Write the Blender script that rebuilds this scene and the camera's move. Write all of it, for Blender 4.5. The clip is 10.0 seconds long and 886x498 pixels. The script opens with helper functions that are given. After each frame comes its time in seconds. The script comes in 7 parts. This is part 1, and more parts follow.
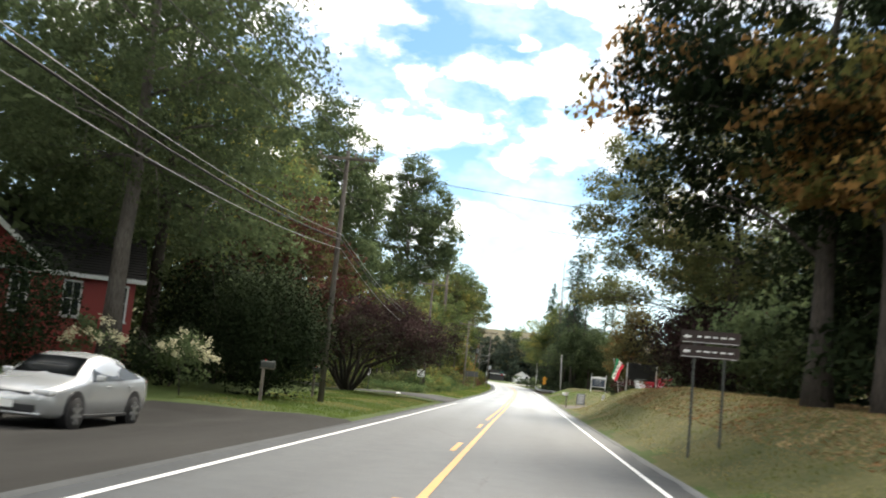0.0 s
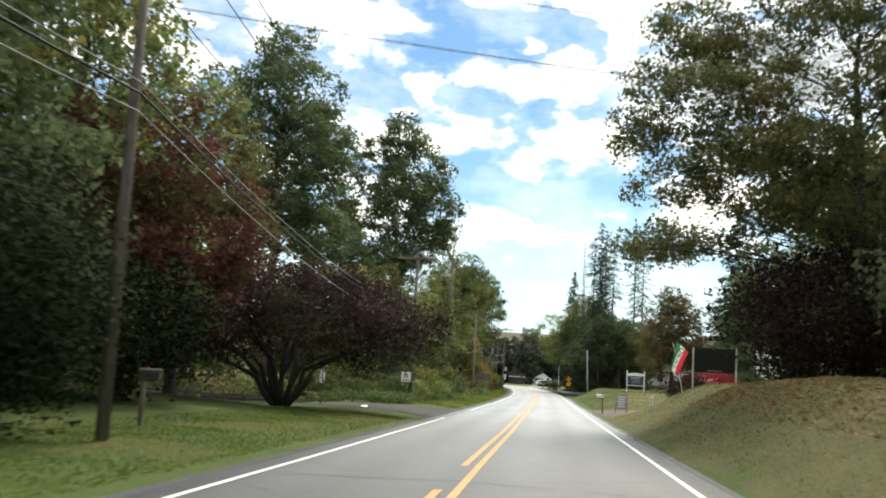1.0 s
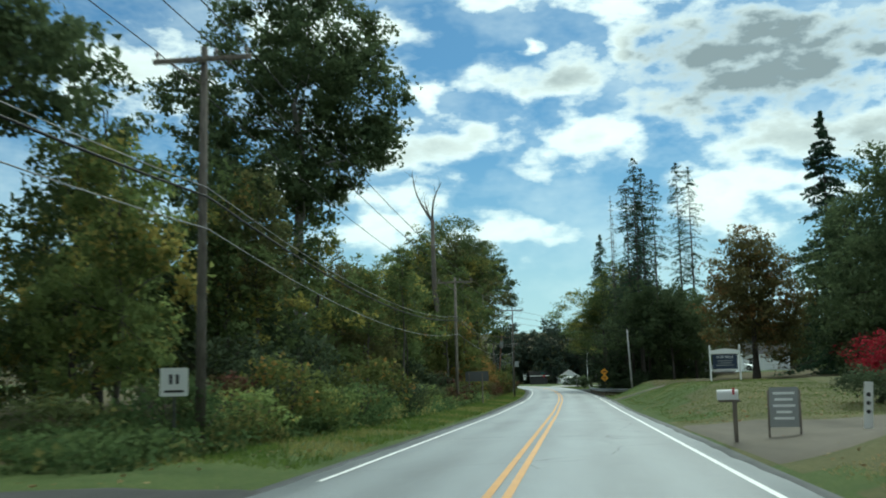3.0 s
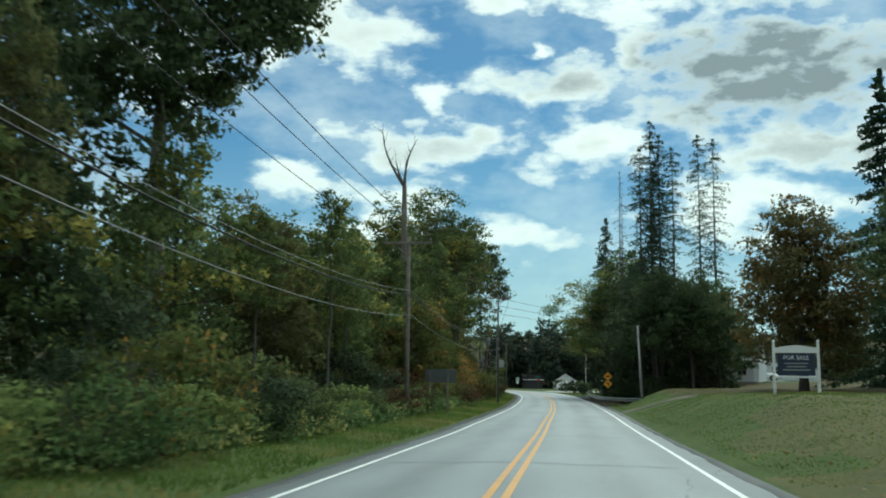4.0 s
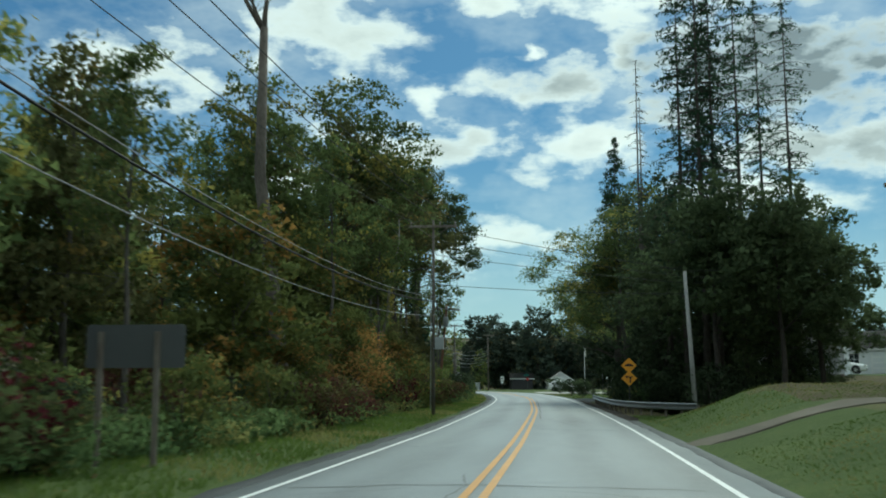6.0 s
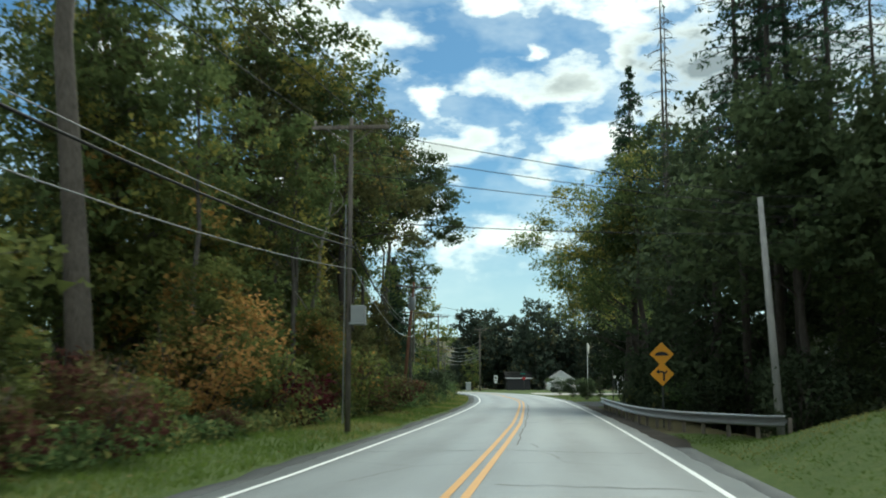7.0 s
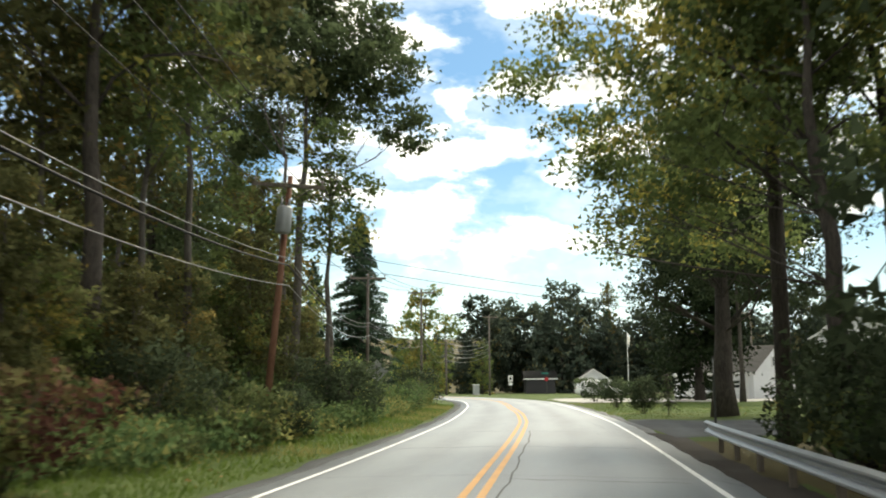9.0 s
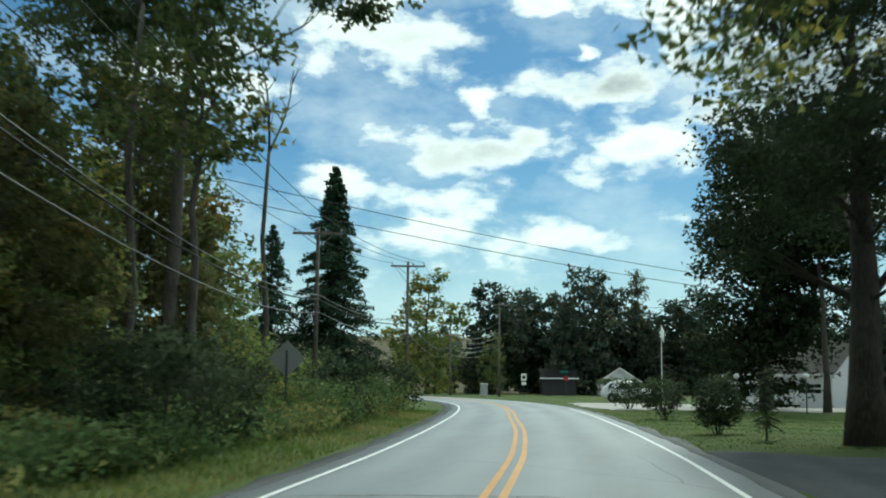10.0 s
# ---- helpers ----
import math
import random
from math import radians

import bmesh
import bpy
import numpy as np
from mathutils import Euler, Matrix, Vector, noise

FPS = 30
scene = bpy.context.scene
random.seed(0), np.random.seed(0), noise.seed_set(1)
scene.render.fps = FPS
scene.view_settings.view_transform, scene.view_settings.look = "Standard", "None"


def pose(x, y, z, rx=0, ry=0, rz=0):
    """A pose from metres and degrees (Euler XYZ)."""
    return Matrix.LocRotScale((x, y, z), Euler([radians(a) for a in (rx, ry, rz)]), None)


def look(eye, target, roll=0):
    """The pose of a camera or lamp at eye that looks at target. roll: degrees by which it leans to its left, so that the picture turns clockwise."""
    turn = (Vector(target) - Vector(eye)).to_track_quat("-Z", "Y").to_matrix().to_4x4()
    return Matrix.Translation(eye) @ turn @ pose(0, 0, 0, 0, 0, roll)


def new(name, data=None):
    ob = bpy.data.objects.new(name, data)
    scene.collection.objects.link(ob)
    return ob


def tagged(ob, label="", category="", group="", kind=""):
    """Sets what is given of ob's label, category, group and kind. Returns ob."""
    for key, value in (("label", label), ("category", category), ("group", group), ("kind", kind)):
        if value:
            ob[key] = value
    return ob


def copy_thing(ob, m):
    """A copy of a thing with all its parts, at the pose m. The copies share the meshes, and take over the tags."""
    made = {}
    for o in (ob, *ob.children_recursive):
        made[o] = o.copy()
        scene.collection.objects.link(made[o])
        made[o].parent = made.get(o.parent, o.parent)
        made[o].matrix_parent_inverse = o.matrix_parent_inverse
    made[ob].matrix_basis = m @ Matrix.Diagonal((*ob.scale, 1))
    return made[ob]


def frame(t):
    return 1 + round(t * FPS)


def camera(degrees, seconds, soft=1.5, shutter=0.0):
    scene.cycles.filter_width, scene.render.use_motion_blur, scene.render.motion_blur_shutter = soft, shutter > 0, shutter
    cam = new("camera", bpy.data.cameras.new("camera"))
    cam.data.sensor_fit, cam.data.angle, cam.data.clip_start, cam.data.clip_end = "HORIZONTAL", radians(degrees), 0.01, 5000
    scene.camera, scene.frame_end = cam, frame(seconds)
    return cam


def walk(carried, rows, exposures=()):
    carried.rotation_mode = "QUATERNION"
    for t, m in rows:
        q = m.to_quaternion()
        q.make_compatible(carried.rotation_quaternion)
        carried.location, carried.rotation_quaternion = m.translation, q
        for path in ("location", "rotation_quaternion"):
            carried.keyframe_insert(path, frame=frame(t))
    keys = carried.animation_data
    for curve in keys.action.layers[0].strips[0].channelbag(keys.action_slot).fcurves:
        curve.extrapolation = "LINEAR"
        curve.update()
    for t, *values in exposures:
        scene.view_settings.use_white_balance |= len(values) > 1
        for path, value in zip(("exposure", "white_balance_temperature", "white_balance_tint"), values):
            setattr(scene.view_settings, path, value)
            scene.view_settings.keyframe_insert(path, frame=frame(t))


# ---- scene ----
cam = camera(47.03, 10.0, soft=1.9, shutter=0.25)
PATH = [
    (0.0, pose(-0.076, -0.477, 1.425, 97.25, -5.63, 4.58)),
    (0.5, pose(-0.080, 11.091, 1.385, 96.92, -2.88, 6.58)),
    (1.0, pose(-0.041, 21.339, 1.405, 97.53, -3.11, 5.78)),
    (1.5, pose(-0.151, 31.399, 1.390, 97.68, -2.96, 6.25)),
    (2.0, pose(-0.181, 41.038, 1.380, 97.75, -2.85, 6.44)),
    (2.5, pose(-0.198, 52.170, 1.360, 97.90, 1.88, 7.34)),
    (4.0, pose(-0.182, 83.291, 1.511, 98.00, -0.58, 7.09)),
    (4.5, pose(-0.220, 93.025, 1.545, 97.96, -0.48, 7.00)),
    (5.0, pose(-0.185, 103.813, 1.552, 97.99, -0.21, 6.94)),
    (5.5, pose(-0.122, 114.119, 1.562, 98.12, 0.16, 6.89)),
    (7.0, pose(-0.002, 143.593, 1.708, 98.13, -0.05, 6.98)),
    (7.5, pose(-0.156, 153.434, 1.840, 98.00, 0.00, 7.23)),
    (8.0, pose(-0.333, 162.808, 1.911, 97.92, -0.33, 7.51)),
    (8.5, pose(-0.385, 171.830, 2.035, 98.08, 0.13, 8.04)),
    (9.0, pose(-0.651, 180.725, 2.165, 98.26, 0.35, 8.64)),
    (9.5, pose(-1.010, 190.392, 2.311, 98.27, 0.30, 9.27)),
    (10.0, pose(-1.535, 200.003, 2.405, 98.16, -0.62, 9.74)),
]
EXPOSURES = [(0.0, 1.3, 7050, 9), (0.6, 1.18, 7050, 9), (1.1, 1.0, 7050, 7), (1.6, 0.9, 7150, 3), (2.2, 0.47, 6400, -8), (2.7, 0.26, 6000, -13), (3.8, 0.12, 6050, -13), (4.5, -0.02, 6000, -14), (5.5, -0.09, 6000, -14), (6.3, 0.02, 6000, -13),
             (7.0, 0.35, 6350, -8), (7.4, 0.5, 6650, -3), (8.5, 0.88, 7400, 3), (9.0, 1.04, 7500, 4), (9.5, 0.62, 6700, -4), (10.0, 0.25, 6150, -12)]
walk(cam, PATH, EXPOSURES)

# ---- world: broken cloud over a blue sky, the sun veiled ahead of the car ----
SUN_EL, SUN_AZ = radians(47), radians(10)      # azimuth to the right of +y
world = bpy.data.worlds.new("sky")
scene.world = world
world.use_nodes = True


class Nodes:
    """Short hand for building a node tree."""

    def __init__(self, tree):
        self.tree = tree
        tree.nodes.clear()

    def add(self, kind, links=(), operation="", blend="", feature=""):
        n = self.tree.nodes.new(kind)
        if operation:
            n.operation = operation
        if blend:
            n.data_type, n.blend_type = "RGBA", blend
        if feature:
            n.feature = feature
        for key, v in dict(links).items():
            s = n.inputs[key]
            if isinstance(v, bpy.types.NodeSocket):
                self.tree.links.new(v, s)
            else:
                s.default_value = v
        return n

    def math(self, op, a, b=0.0, clamp=False):
        n = self.add("ShaderNodeMath", {0: a, 1: b}, operation=op)
        n.use_clamp = clamp
        return n.outputs[0]

    def mix(self, fac, a, b, mode="MIX"):
        n = self.add("ShaderNodeMix", blend=mode)
        for s, v in ((n.inputs[0], fac), (n.inputs[6], a), (n.inputs[7], b)):
            if isinstance(v, bpy.types.NodeSocket):
                self.tree.links.new(v, s)
            else:
                s.default_value = (*v, 1) if isinstance(v, tuple) and len(v) == 3 else v
        return n.outputs[2]

    def ramp(self, fac, *stops):
        n = self.add("ShaderNodeValToRGB", {0: fac})
        e = n.color_ramp.elements
        while len(e) < len(stops):
            e.new(0.5)
        for el, (p, c) in zip(e, stops):
            el.position = p
            el.color = (c, c, c, 1) if not isinstance(c, tuple) else (*c, 1)
        return n.outputs[0]

    def noise(self, vec, scale, detail=4.0, rough=0.55, out=0):
        n = self.add("ShaderNodeTexNoise", {"Scale": scale, "Detail": detail, "Roughness": rough})
        if vec is not None:
            self.tree.links.new(vec, n.inputs["Vector"])
        return n.outputs[out]


w = Nodes(world.node_tree)
sky = w.add("ShaderNodeTexSky")
sky.sky_type, sky.sun_disc = "NISHITA", False
sky.sun_elevation, sky.sun_rotation = SUN_EL, SUN_AZ
sky.air_density, sky.dust_density, sky.ozone_density = 1.0, 0.6, 2.0
way = w.add("ShaderNodeTexCoord").outputs["Generated"]
sep = w.add("ShaderNodeSeparateXYZ", {0: way})
# cumulus on the dome: heaps named by bearing and height in degrees, half widths and how heavy their bellies are
HEAPS = [(-13.5, 20.0, 4.6, 3.0, 0.35), (-8.3, 14.0, 5.0, 1.5, 0.55), (-16.0, 12.0, 2.2, 1.3, 0.2), (-0.6, 17.3, 4.6, 1.35, 0.8), (1.6, 13.7, 6.0, 1.9, 0.15), (4.4, 18.2, 2.0, 1.5, 0.0),
         (3.2, 21.2, 3.4, 1.6, 0.1), (-3.4, 22.0, 3.6, 1.1, 0.1), (-8.0, 17.0, 1.4, 0.9, 0.1), (-2.6, 19.4, 1.0, 0.6, 0.0), (11.4, 17.2, 9.5, 3.9, 2.4), (14.0, 22.0, 9.0, 2.4, 1.0),
         (15.0, 13.2, 7.5, 1.8, 0.8), (9.5, 10.6, 5.0, 2.0, 0.1), (-3.4, 8.8, 4.4, 1.8, 0.12), (-10.5, 9.6, 4.2, 2.6, 0.12), (-24.0, 17.0, 5.0, 2.4, 0.4)]
bear = w.math("MULTIPLY", w.math("ARCTAN2", sep.outputs[0], sep.outputs[1]), 57.2958)
rise = w.math("MULTIPLY", w.math("ARCSINE", sep.outputs[2]), 57.2958)
flat = w.add("ShaderNodeCombineXYZ", {0: bear, 1: w.math("MULTIPLY", rise, 1.9), 2: 0.0}).outputs[0]
billow = w.noise(flat, 0.30, 9, 0.54)
curl = w.noise(flat, 0.16, 5, 0.55, 1)
curl = w.add("ShaderNodeVectorMath", {0: curl, 1: (-0.5, -0.5, 0.0)}, operation="ADD").outputs[0]
place = w.add("ShaderNodeVectorMath", {0: curl, 1: (8.0, 4.2, 0.0), 2: w.add("ShaderNodeCombineXYZ", {0: bear, 1: rise, 2: 0.0}).outputs[0]}, operation="MULTIPLY_ADD").outputs[0]
place = w.add("ShaderNodeVectorMath", {0: place, 1: (1.0, 1.0, 0.0)}, operation="MULTIPLY").outputs[0]
heap, belly = -1.0, 0.0
for b_, e_, rb, re_, heavy in HEAPS:
    r_ = w.add("ShaderNodeVectorMath", {0: place, 1: (1 / rb, 1 / re_, 0.0), 2: (-b_ / rb, -e_ / re_, 0.0)}, operation="MULTIPLY_ADD").outputs[0]
    core = w.math("SUBTRACT", 1.0, w.add("ShaderNodeVectorMath", {0: r_}, operation="LENGTH").outputs["Value"])
    heap = w.math("MAXIMUM", heap, core)
    if heavy:
        belly = w.math("MAXIMUM", belly, w.math("MULTIPLY", core, heavy))
# rest of the dome: unseen broken cloud, brightened as fill light
wide = w.noise(w.add("ShaderNodeVectorMath", {0: way, 1: (1.0, 1.0, 1.8)}, operation="MULTIPLY").outputs[0], 4.2, 6, 0.56)
ahead = w.math("MULTIPLY", w.ramp(w.math("DIVIDE", w.math("ABSOLUTE", w.math("ADD", bear, 6.0)), 100.0), (0.24, 1.0), (0.34, 0.0)), w.ramp(w.math("DIVIDE", rise, 100.0), (0.23, 1.0), (0.29, 0.0)))
rest = w.math("MULTIPLY", w.math("SUBTRACT", wide, 0.47), 5.0)
mass = w.mix(ahead, rest, heap)
mass = w.math("ADD", mass, w.math("MULTIPLY", w.math("SUBTRACT", billow, 0.5), 3.2))
cover = w.ramp(w.math("MULTIPLY", w.math("ADD", mass, 0.5), 0.6), (0.14, 0.0), (0.32, 0.13), (0.45, 0.5), (0.60, 0.86), (0.80, 1.0))
veil = w.math("MULTIPLY", w.ramp(w.noise(flat, 0.09, 5, 0.6), (0.45, 0.0), (0.75, 1.0)), 0.5)          # thin high cloud between the heaps
cover = w.math("MAXIMUM", cover, veil)
heavy = w.math("ADD", w.math("MULTIPLY", belly, ahead), w.math("MULTIPLY", w.math("MULTIPLY", rest, 0.5), w.math("SUBTRACT", 1.0, ahead)))
dark = w.math("MULTIPLY", w.ramp(w.math("ADD", heavy, w.math("MULTIPLY", w.math("SUBTRACT", billow, 0.5), 1.1)), (0.0, 0.0), (0.35, 0.3), (1.0, 0.84)), w.ramp(mass, (0.05, 0.0), (0.75, 1.0)))
cloud = w.mix(dark, w.mix(ahead, (1.75, 1.72, 1.65), (1.08, 1.08, 1.06)), (0.13, 0.172, 0.215))
blue = w.mix(1.0, sky.outputs[0], (0.036, 0.054, 0.067), "MULTIPLY")
haze = w.ramp(sep.outputs[2], (0.0, 1.0), (0.10, 0.72), (0.16, 0.22), (0.24, 0.0))
both = w.mix(cover, blue, cloud)
both = w.mix(w.math("MULTIPLY", haze, 0.75), both, (0.60, 0.73, 0.77))
back = w.add("ShaderNodeBackground", {0: both, 1: 1.0})
w.add("ShaderNodeOutputWorld", {0: back.outputs[0]})

sun = new("sun", bpy.data.lights.new("sun", "SUN"))
sun.data.energy, sun.data.angle, sun.data.color = 2.3, radians(22), (1.0, 0.95, 0.86)
sun.matrix_world = look((0, 0, 50), (-math.sin(SUN_AZ) * math.cos(SUN_EL) * 50, -math.cos(SUN_AZ) * math.cos(SUN_EL) * 50, 50 - math.sin(SUN_EL) * 50))

# ---- materials ----


def material(name):
    m = bpy.data.materials.new(name)
    m.use_nodes = True
    n = Nodes(m.node_tree)
    pos = n.add("ShaderNodeTexCoord").outputs["Object"]
    return m, n, pos


def finish(m, n, colour, rough=0.7, metal=0.0, bump=None, bump_size=0.02, spec=0.4):
    p = n.add("ShaderNodeBsdfPrincipled", {"Base Color": colour if isinstance(colour, bpy.types.NodeSocket) else (*colour, 1),
                                           "Roughness": rough, "Metallic": metal, "Specular IOR Level": spec})
    if bump is not None:
        b = n.add("ShaderNodeBump", {"Height": bump, "Distance": bump_size, "Strength": 0.7})
        n.tree.links.new(b.outputs[0], p.inputs["Normal"])
    n.add("ShaderNodeOutputMaterial", {0: p.outputs[0]})
    return m


def painted(name, colour, rough=0.5, metal=0.0, wear=0.25, scale=3.0, spec=0.4):
    """A painted or coated surface with faint grime at two scales."""
    m, n, pos = material(name)
    a = n.noise(pos, scale, 6, 0.6)
    b = n.noise(pos, scale * 14, 3, 0.6)
    dirty = tuple(c * 0.55 + 0.01 for c in colour)
    f = n.math("MULTIPLY", n.ramp(n.math("ADD", n.math("MULTIPLY", a, 0.7), n.math("MULTIPLY", b, 0.3)), (0.40, 0.0), (0.72, 1.0)), wear)
    return finish(m, n, n.mix(f, colour, dirty), rough, metal, b, 0.002, spec)


def leafy(name, dark, light, other=None, amount=0.0, glow=0.3, scale=0.5):
    """Foliage: per leaf variation, patches over the crown and some light passing through."""
    m, n, pos = material(name)
    each = n.add("ShaderNodeNewGeometry").outputs["Random Per Island"]
    tree_r = n.add("ShaderNodeObjectInfo").outputs["Random"]
    patch = n.noise(pos, scale, 3, 0.5)
    f = n.math("ADD", n.math("MULTIPLY", each, 0.38), n.math("MULTIPLY", n.ramp(patch, (0.35, 0.0), (0.65, 1.0)), 0.62))
    c = n.mix(f, dark, light)
    if other:
        g = n.ramp(n.math("ADD", n.noise(pos, scale * 0.7, 2, 0.5), n.math("MULTIPLY", each, 0.18)), (0.66 - amount, 0.0), (0.74 - amount, 1.0))
        c = n.mix(g, c, other)
    v = n.math("ADD", n.math("MULTIPLY", tree_r, 0.5), 0.98)
    hsv = n.add("ShaderNodeHueSaturation", {"Color": c, "Value": v, "Saturation": 1.0})
    p = n.add("ShaderNodeBsdfPrincipled", {"Base Color": hsv.outputs[0], "Roughness": 0.9, "Specular IOR Level": 0.04})
    tr = n.add("ShaderNodeBsdfTranslucent", {"Color": hsv.outputs[0]})
    mx = n.add("ShaderNodeMixShader", {0: glow, 1: p.outputs[0], 2: tr.outputs[0]})
    n.add("ShaderNodeOutputMaterial", {0: mx.outputs[0]})
    return m


def barky(name, dark, light, scale=3.0):
    m, n, pos = material(name)
    st = n.add("ShaderNodeMapping", {"Vector": pos, "Scale": (scale * 4, scale * 4, scale * 0.7)}).outputs[0]
    a = n.noise(st, 1.6, 7, 0.65)
    b = n.noise(pos, 0.7, 3, 0.5)
    f = n.ramp(n.math("ADD", n.math("MULTIPLY", a, 0.65), n.math("MULTIPLY", b, 0.35)), (0.36, 0.0), (0.66, 1.0))
    return finish(m, n, n.mix(f, dark, light), 0.9, 0, a, 0.03, 0.2)


def asphalt(name, dark, light, lanes=False):
    m, n, pos = material(name)
    big = n.noise(n.add("ShaderNodeMapping", {"Vector": pos, "Scale": (1.0, 0.16, 1.0)}).outputs[0], 0.55, 6, 0.62)
    fine = n.noise(pos, 55, 3, 0.7)
    mid = n.noise(pos, 2.2, 5, 0.6)
    f = n.math("ADD", n.math("MULTIPLY", n.ramp(big, (0.32, 0.0), (0.7, 1.0)), 0.5), n.math("ADD", n.math("MULTIPLY", mid, 0.3), n.math("MULTIPLY", fine, 0.3)))
    c = n.mix(n.ramp(f, (0.25, 0.0), (0.8, 1.0)), dark, light)
    if lanes:                                   # wheel tracks polished along each lane, from the strip's own cross coordinate
        uv = n.add("ShaderNodeTexCoord").outputs["UV"]
        x = n.add("ShaderNodeSeparateXYZ", {0: uv}).outputs[0]
        wave = n.math("ABSOLUTE", n.math("SINE", n.math("MULTIPLY", x, 3.14159 / 1.65)))
        c = n.mix(n.math("MULTIPLY", n.math("POWER", wave, 2.0), n.math("ADD", n.math("MULTIPLY", mid, 0.5), 0.12)), c, tuple(v * 1.45 for v in light))
        start_shade = n.math("MULTIPLY", n.ramp(n.math("DIVIDE", n.add("ShaderNodeSeparateXYZ", {0: uv}).outputs[1], 100.0), (0.30, 1.0), (0.75, 0.0)), 0.85)
        c = n.mix(start_shade, c, (0.022, 0.026, 0.031))                # shade at the start put into the road's colour; the surface is rougher too
        crack = n.add("ShaderNodeTexVoronoi", {"Vector": n.mix(0.35, pos, n.noise(pos, 0.9, 4, 0.6, 1), "ADD"), "Scale": 0.13}, feature="DISTANCE_TO_EDGE").outputs[0]
        k = n.math("MULTIPLY", n.ramp(crack, (0.0, 1.0), (0.0035, 0.0)), n.ramp(n.noise(pos, 0.25, 2), (0.48, 0.0), (0.56, 1.0)))
        c = n.mix(n.math("MULTIPLY", k, 0.8), c, (0.02, 0.02, 0.021))
    rough = n.math("ADD", n.math("MULTIPLY", mid, 0.18), 0.40 if lanes else 0.8)
    if lanes:
        rough = n.math("ADD", rough, n.math("MULTIPLY", start_shade, 0.16))
    return finish(m, n, c, rough, 0, fine, 0.004, 0.34 if lanes else 0.12)


def ground_mat(name, sets, scale=0.35):
    """Turf or litter blended out of several colours."""
    m, n, pos = material(name)
    a = n.noise(pos, scale, 5, 0.6)
    b = n.noise(pos, 7, 5, 0.7)
    c2 = n.noise(pos, 42, 2, 0.6)
    f = n.math("ADD", n.math("MULTIPLY", a, 0.6), n.math("MULTIPLY", b, 0.4))
    col = n.mix(n.ramp(f, (0.38, 0.0), (0.62, 1.0)), sets[0], sets[1])
    col = n.mix(n.ramp(b, (0.52, 0.0), (0.75, 0.7)), col, sets[2])
    return finish(m, n, col, 0.95, 0, n.math("ADD", b, n.math("MULTIPLY", c2, 0.5)), 0.05, 0.15)


M = {}
M["road"] = asphalt("asphalt_road", (0.104, 0.116, 0.126), (0.190, 0.211, 0.229), lanes=True)
M["drive"] = asphalt("asphalt_drive", (0.05, 0.054, 0.058), (0.11, 0.115, 0.12))
M["drive_dark"] = asphalt("asphalt_side_road", (0.036, 0.037, 0.037), (0.075, 0.077, 0.077))
# near black: shade of the trees is put into the gravel's colour
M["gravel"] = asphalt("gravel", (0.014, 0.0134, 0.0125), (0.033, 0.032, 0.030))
M["soil"] = asphalt("shaded_soil", (0.022, 0.019, 0.017), (0.055, 0.047, 0.040))
M["shoulder"] = asphalt("shoulder_asphalt", (0.10, 0.104, 0.107), (0.19, 0.196, 0.20))
M["sign_dark"] = painted("dull_aluminium", (0.10, 0.105, 0.108), 0.65, 0.2, 0.3)
M["gravel_pale"] = asphalt("gravel_pale", (0.082, 0.073, 0.059), (0.150, 0.132, 0.108))
M["concrete"] = asphalt("concrete", (0.30, 0.29, 0.28), (0.46, 0.45, 0.43))
M["white_line"] = painted("white_line", (0.78, 0.79, 0.80), 0.55, wear=0.5, scale=1.2)
M["yellow_line"] = painted("yellow_line", (0.56, 0.26, 0.032), 0.55, wear=0.55, scale=1.2)
M["crack"] = painted("tar", (0.02, 0.02, 0.022), 0.6)
M["turf"] = ground_mat("turf", ((0.046, 0.074, 0.019), (0.080, 0.112, 0.032), (0.125, 0.124, 0.048)))
M["turf_dry"] = ground_mat("dry_turf", ((0.064, 0.074, 0.029), (0.118, 0.114, 0.048), (0.190, 0.150, 0.082)))
M["litter"] = ground_mat("leaf_litter", ((0.06, 0.05, 0.025), (0.10, 0.085, 0.04), (0.05, 0.07, 0.025)))
M["grass"] = leafy("grass_blades", (0.050, 0.084, 0.018), (0.108, 0.147, 0.038), (0.18, 0.17, 0.066), 0.04, 0.5, 0.3)
M["grass_dry"] = leafy("dry_grass_blades", (0.09, 0.105, 0.036), (0.18, 0.185, 0.07), (0.27, 0.225, 0.12), 0.10, 0.5, 0.3)
M["dead_leaf"] = leafy("fallen_leaves", (0.20, 0.14, 0.075), (0.34, 0.25, 0.14), (0.24, 0.11, 0.05), 0.03, 0.1, 0.6)
M["leaf_green"] = leafy("leaf_green", (0.066, 0.096, 0.038), (0.158, 0.200, 0.076), (0.292, 0.264, 0.070), 0.0, 0.42)
M["leaf_dark"] = leafy("leaf_dark", (0.054, 0.080, 0.041), (0.124, 0.158, 0.075), None, 0, 0.42)
M["leaf_light"] = leafy("leaf_light", (0.105, 0.150, 0.052), (0.215, 0.265, 0.095), (0.334, 0.284, 0.085), 0.04, 0.5)
M["leaf_olive"] = leafy("leaf_olive", (0.072, 0.080, 0.036), (0.146, 0.148, 0.062), (0.22, 0.165, 0.055), -0.02, 0.44)
M["leaf_turning"] = leafy("leaf_turning", (0.062, 0.084, 0.030), (0.145, 0.160, 0.050), (0.26, 0.16, 0.050), 0.03, 0.42)
M["leaf_rust"] = leafy("leaf_rust", (0.080, 0.078, 0.036), (0.170, 0.148, 0.062), (0.20, 0.12, 0.05), 0.0, 0.42)
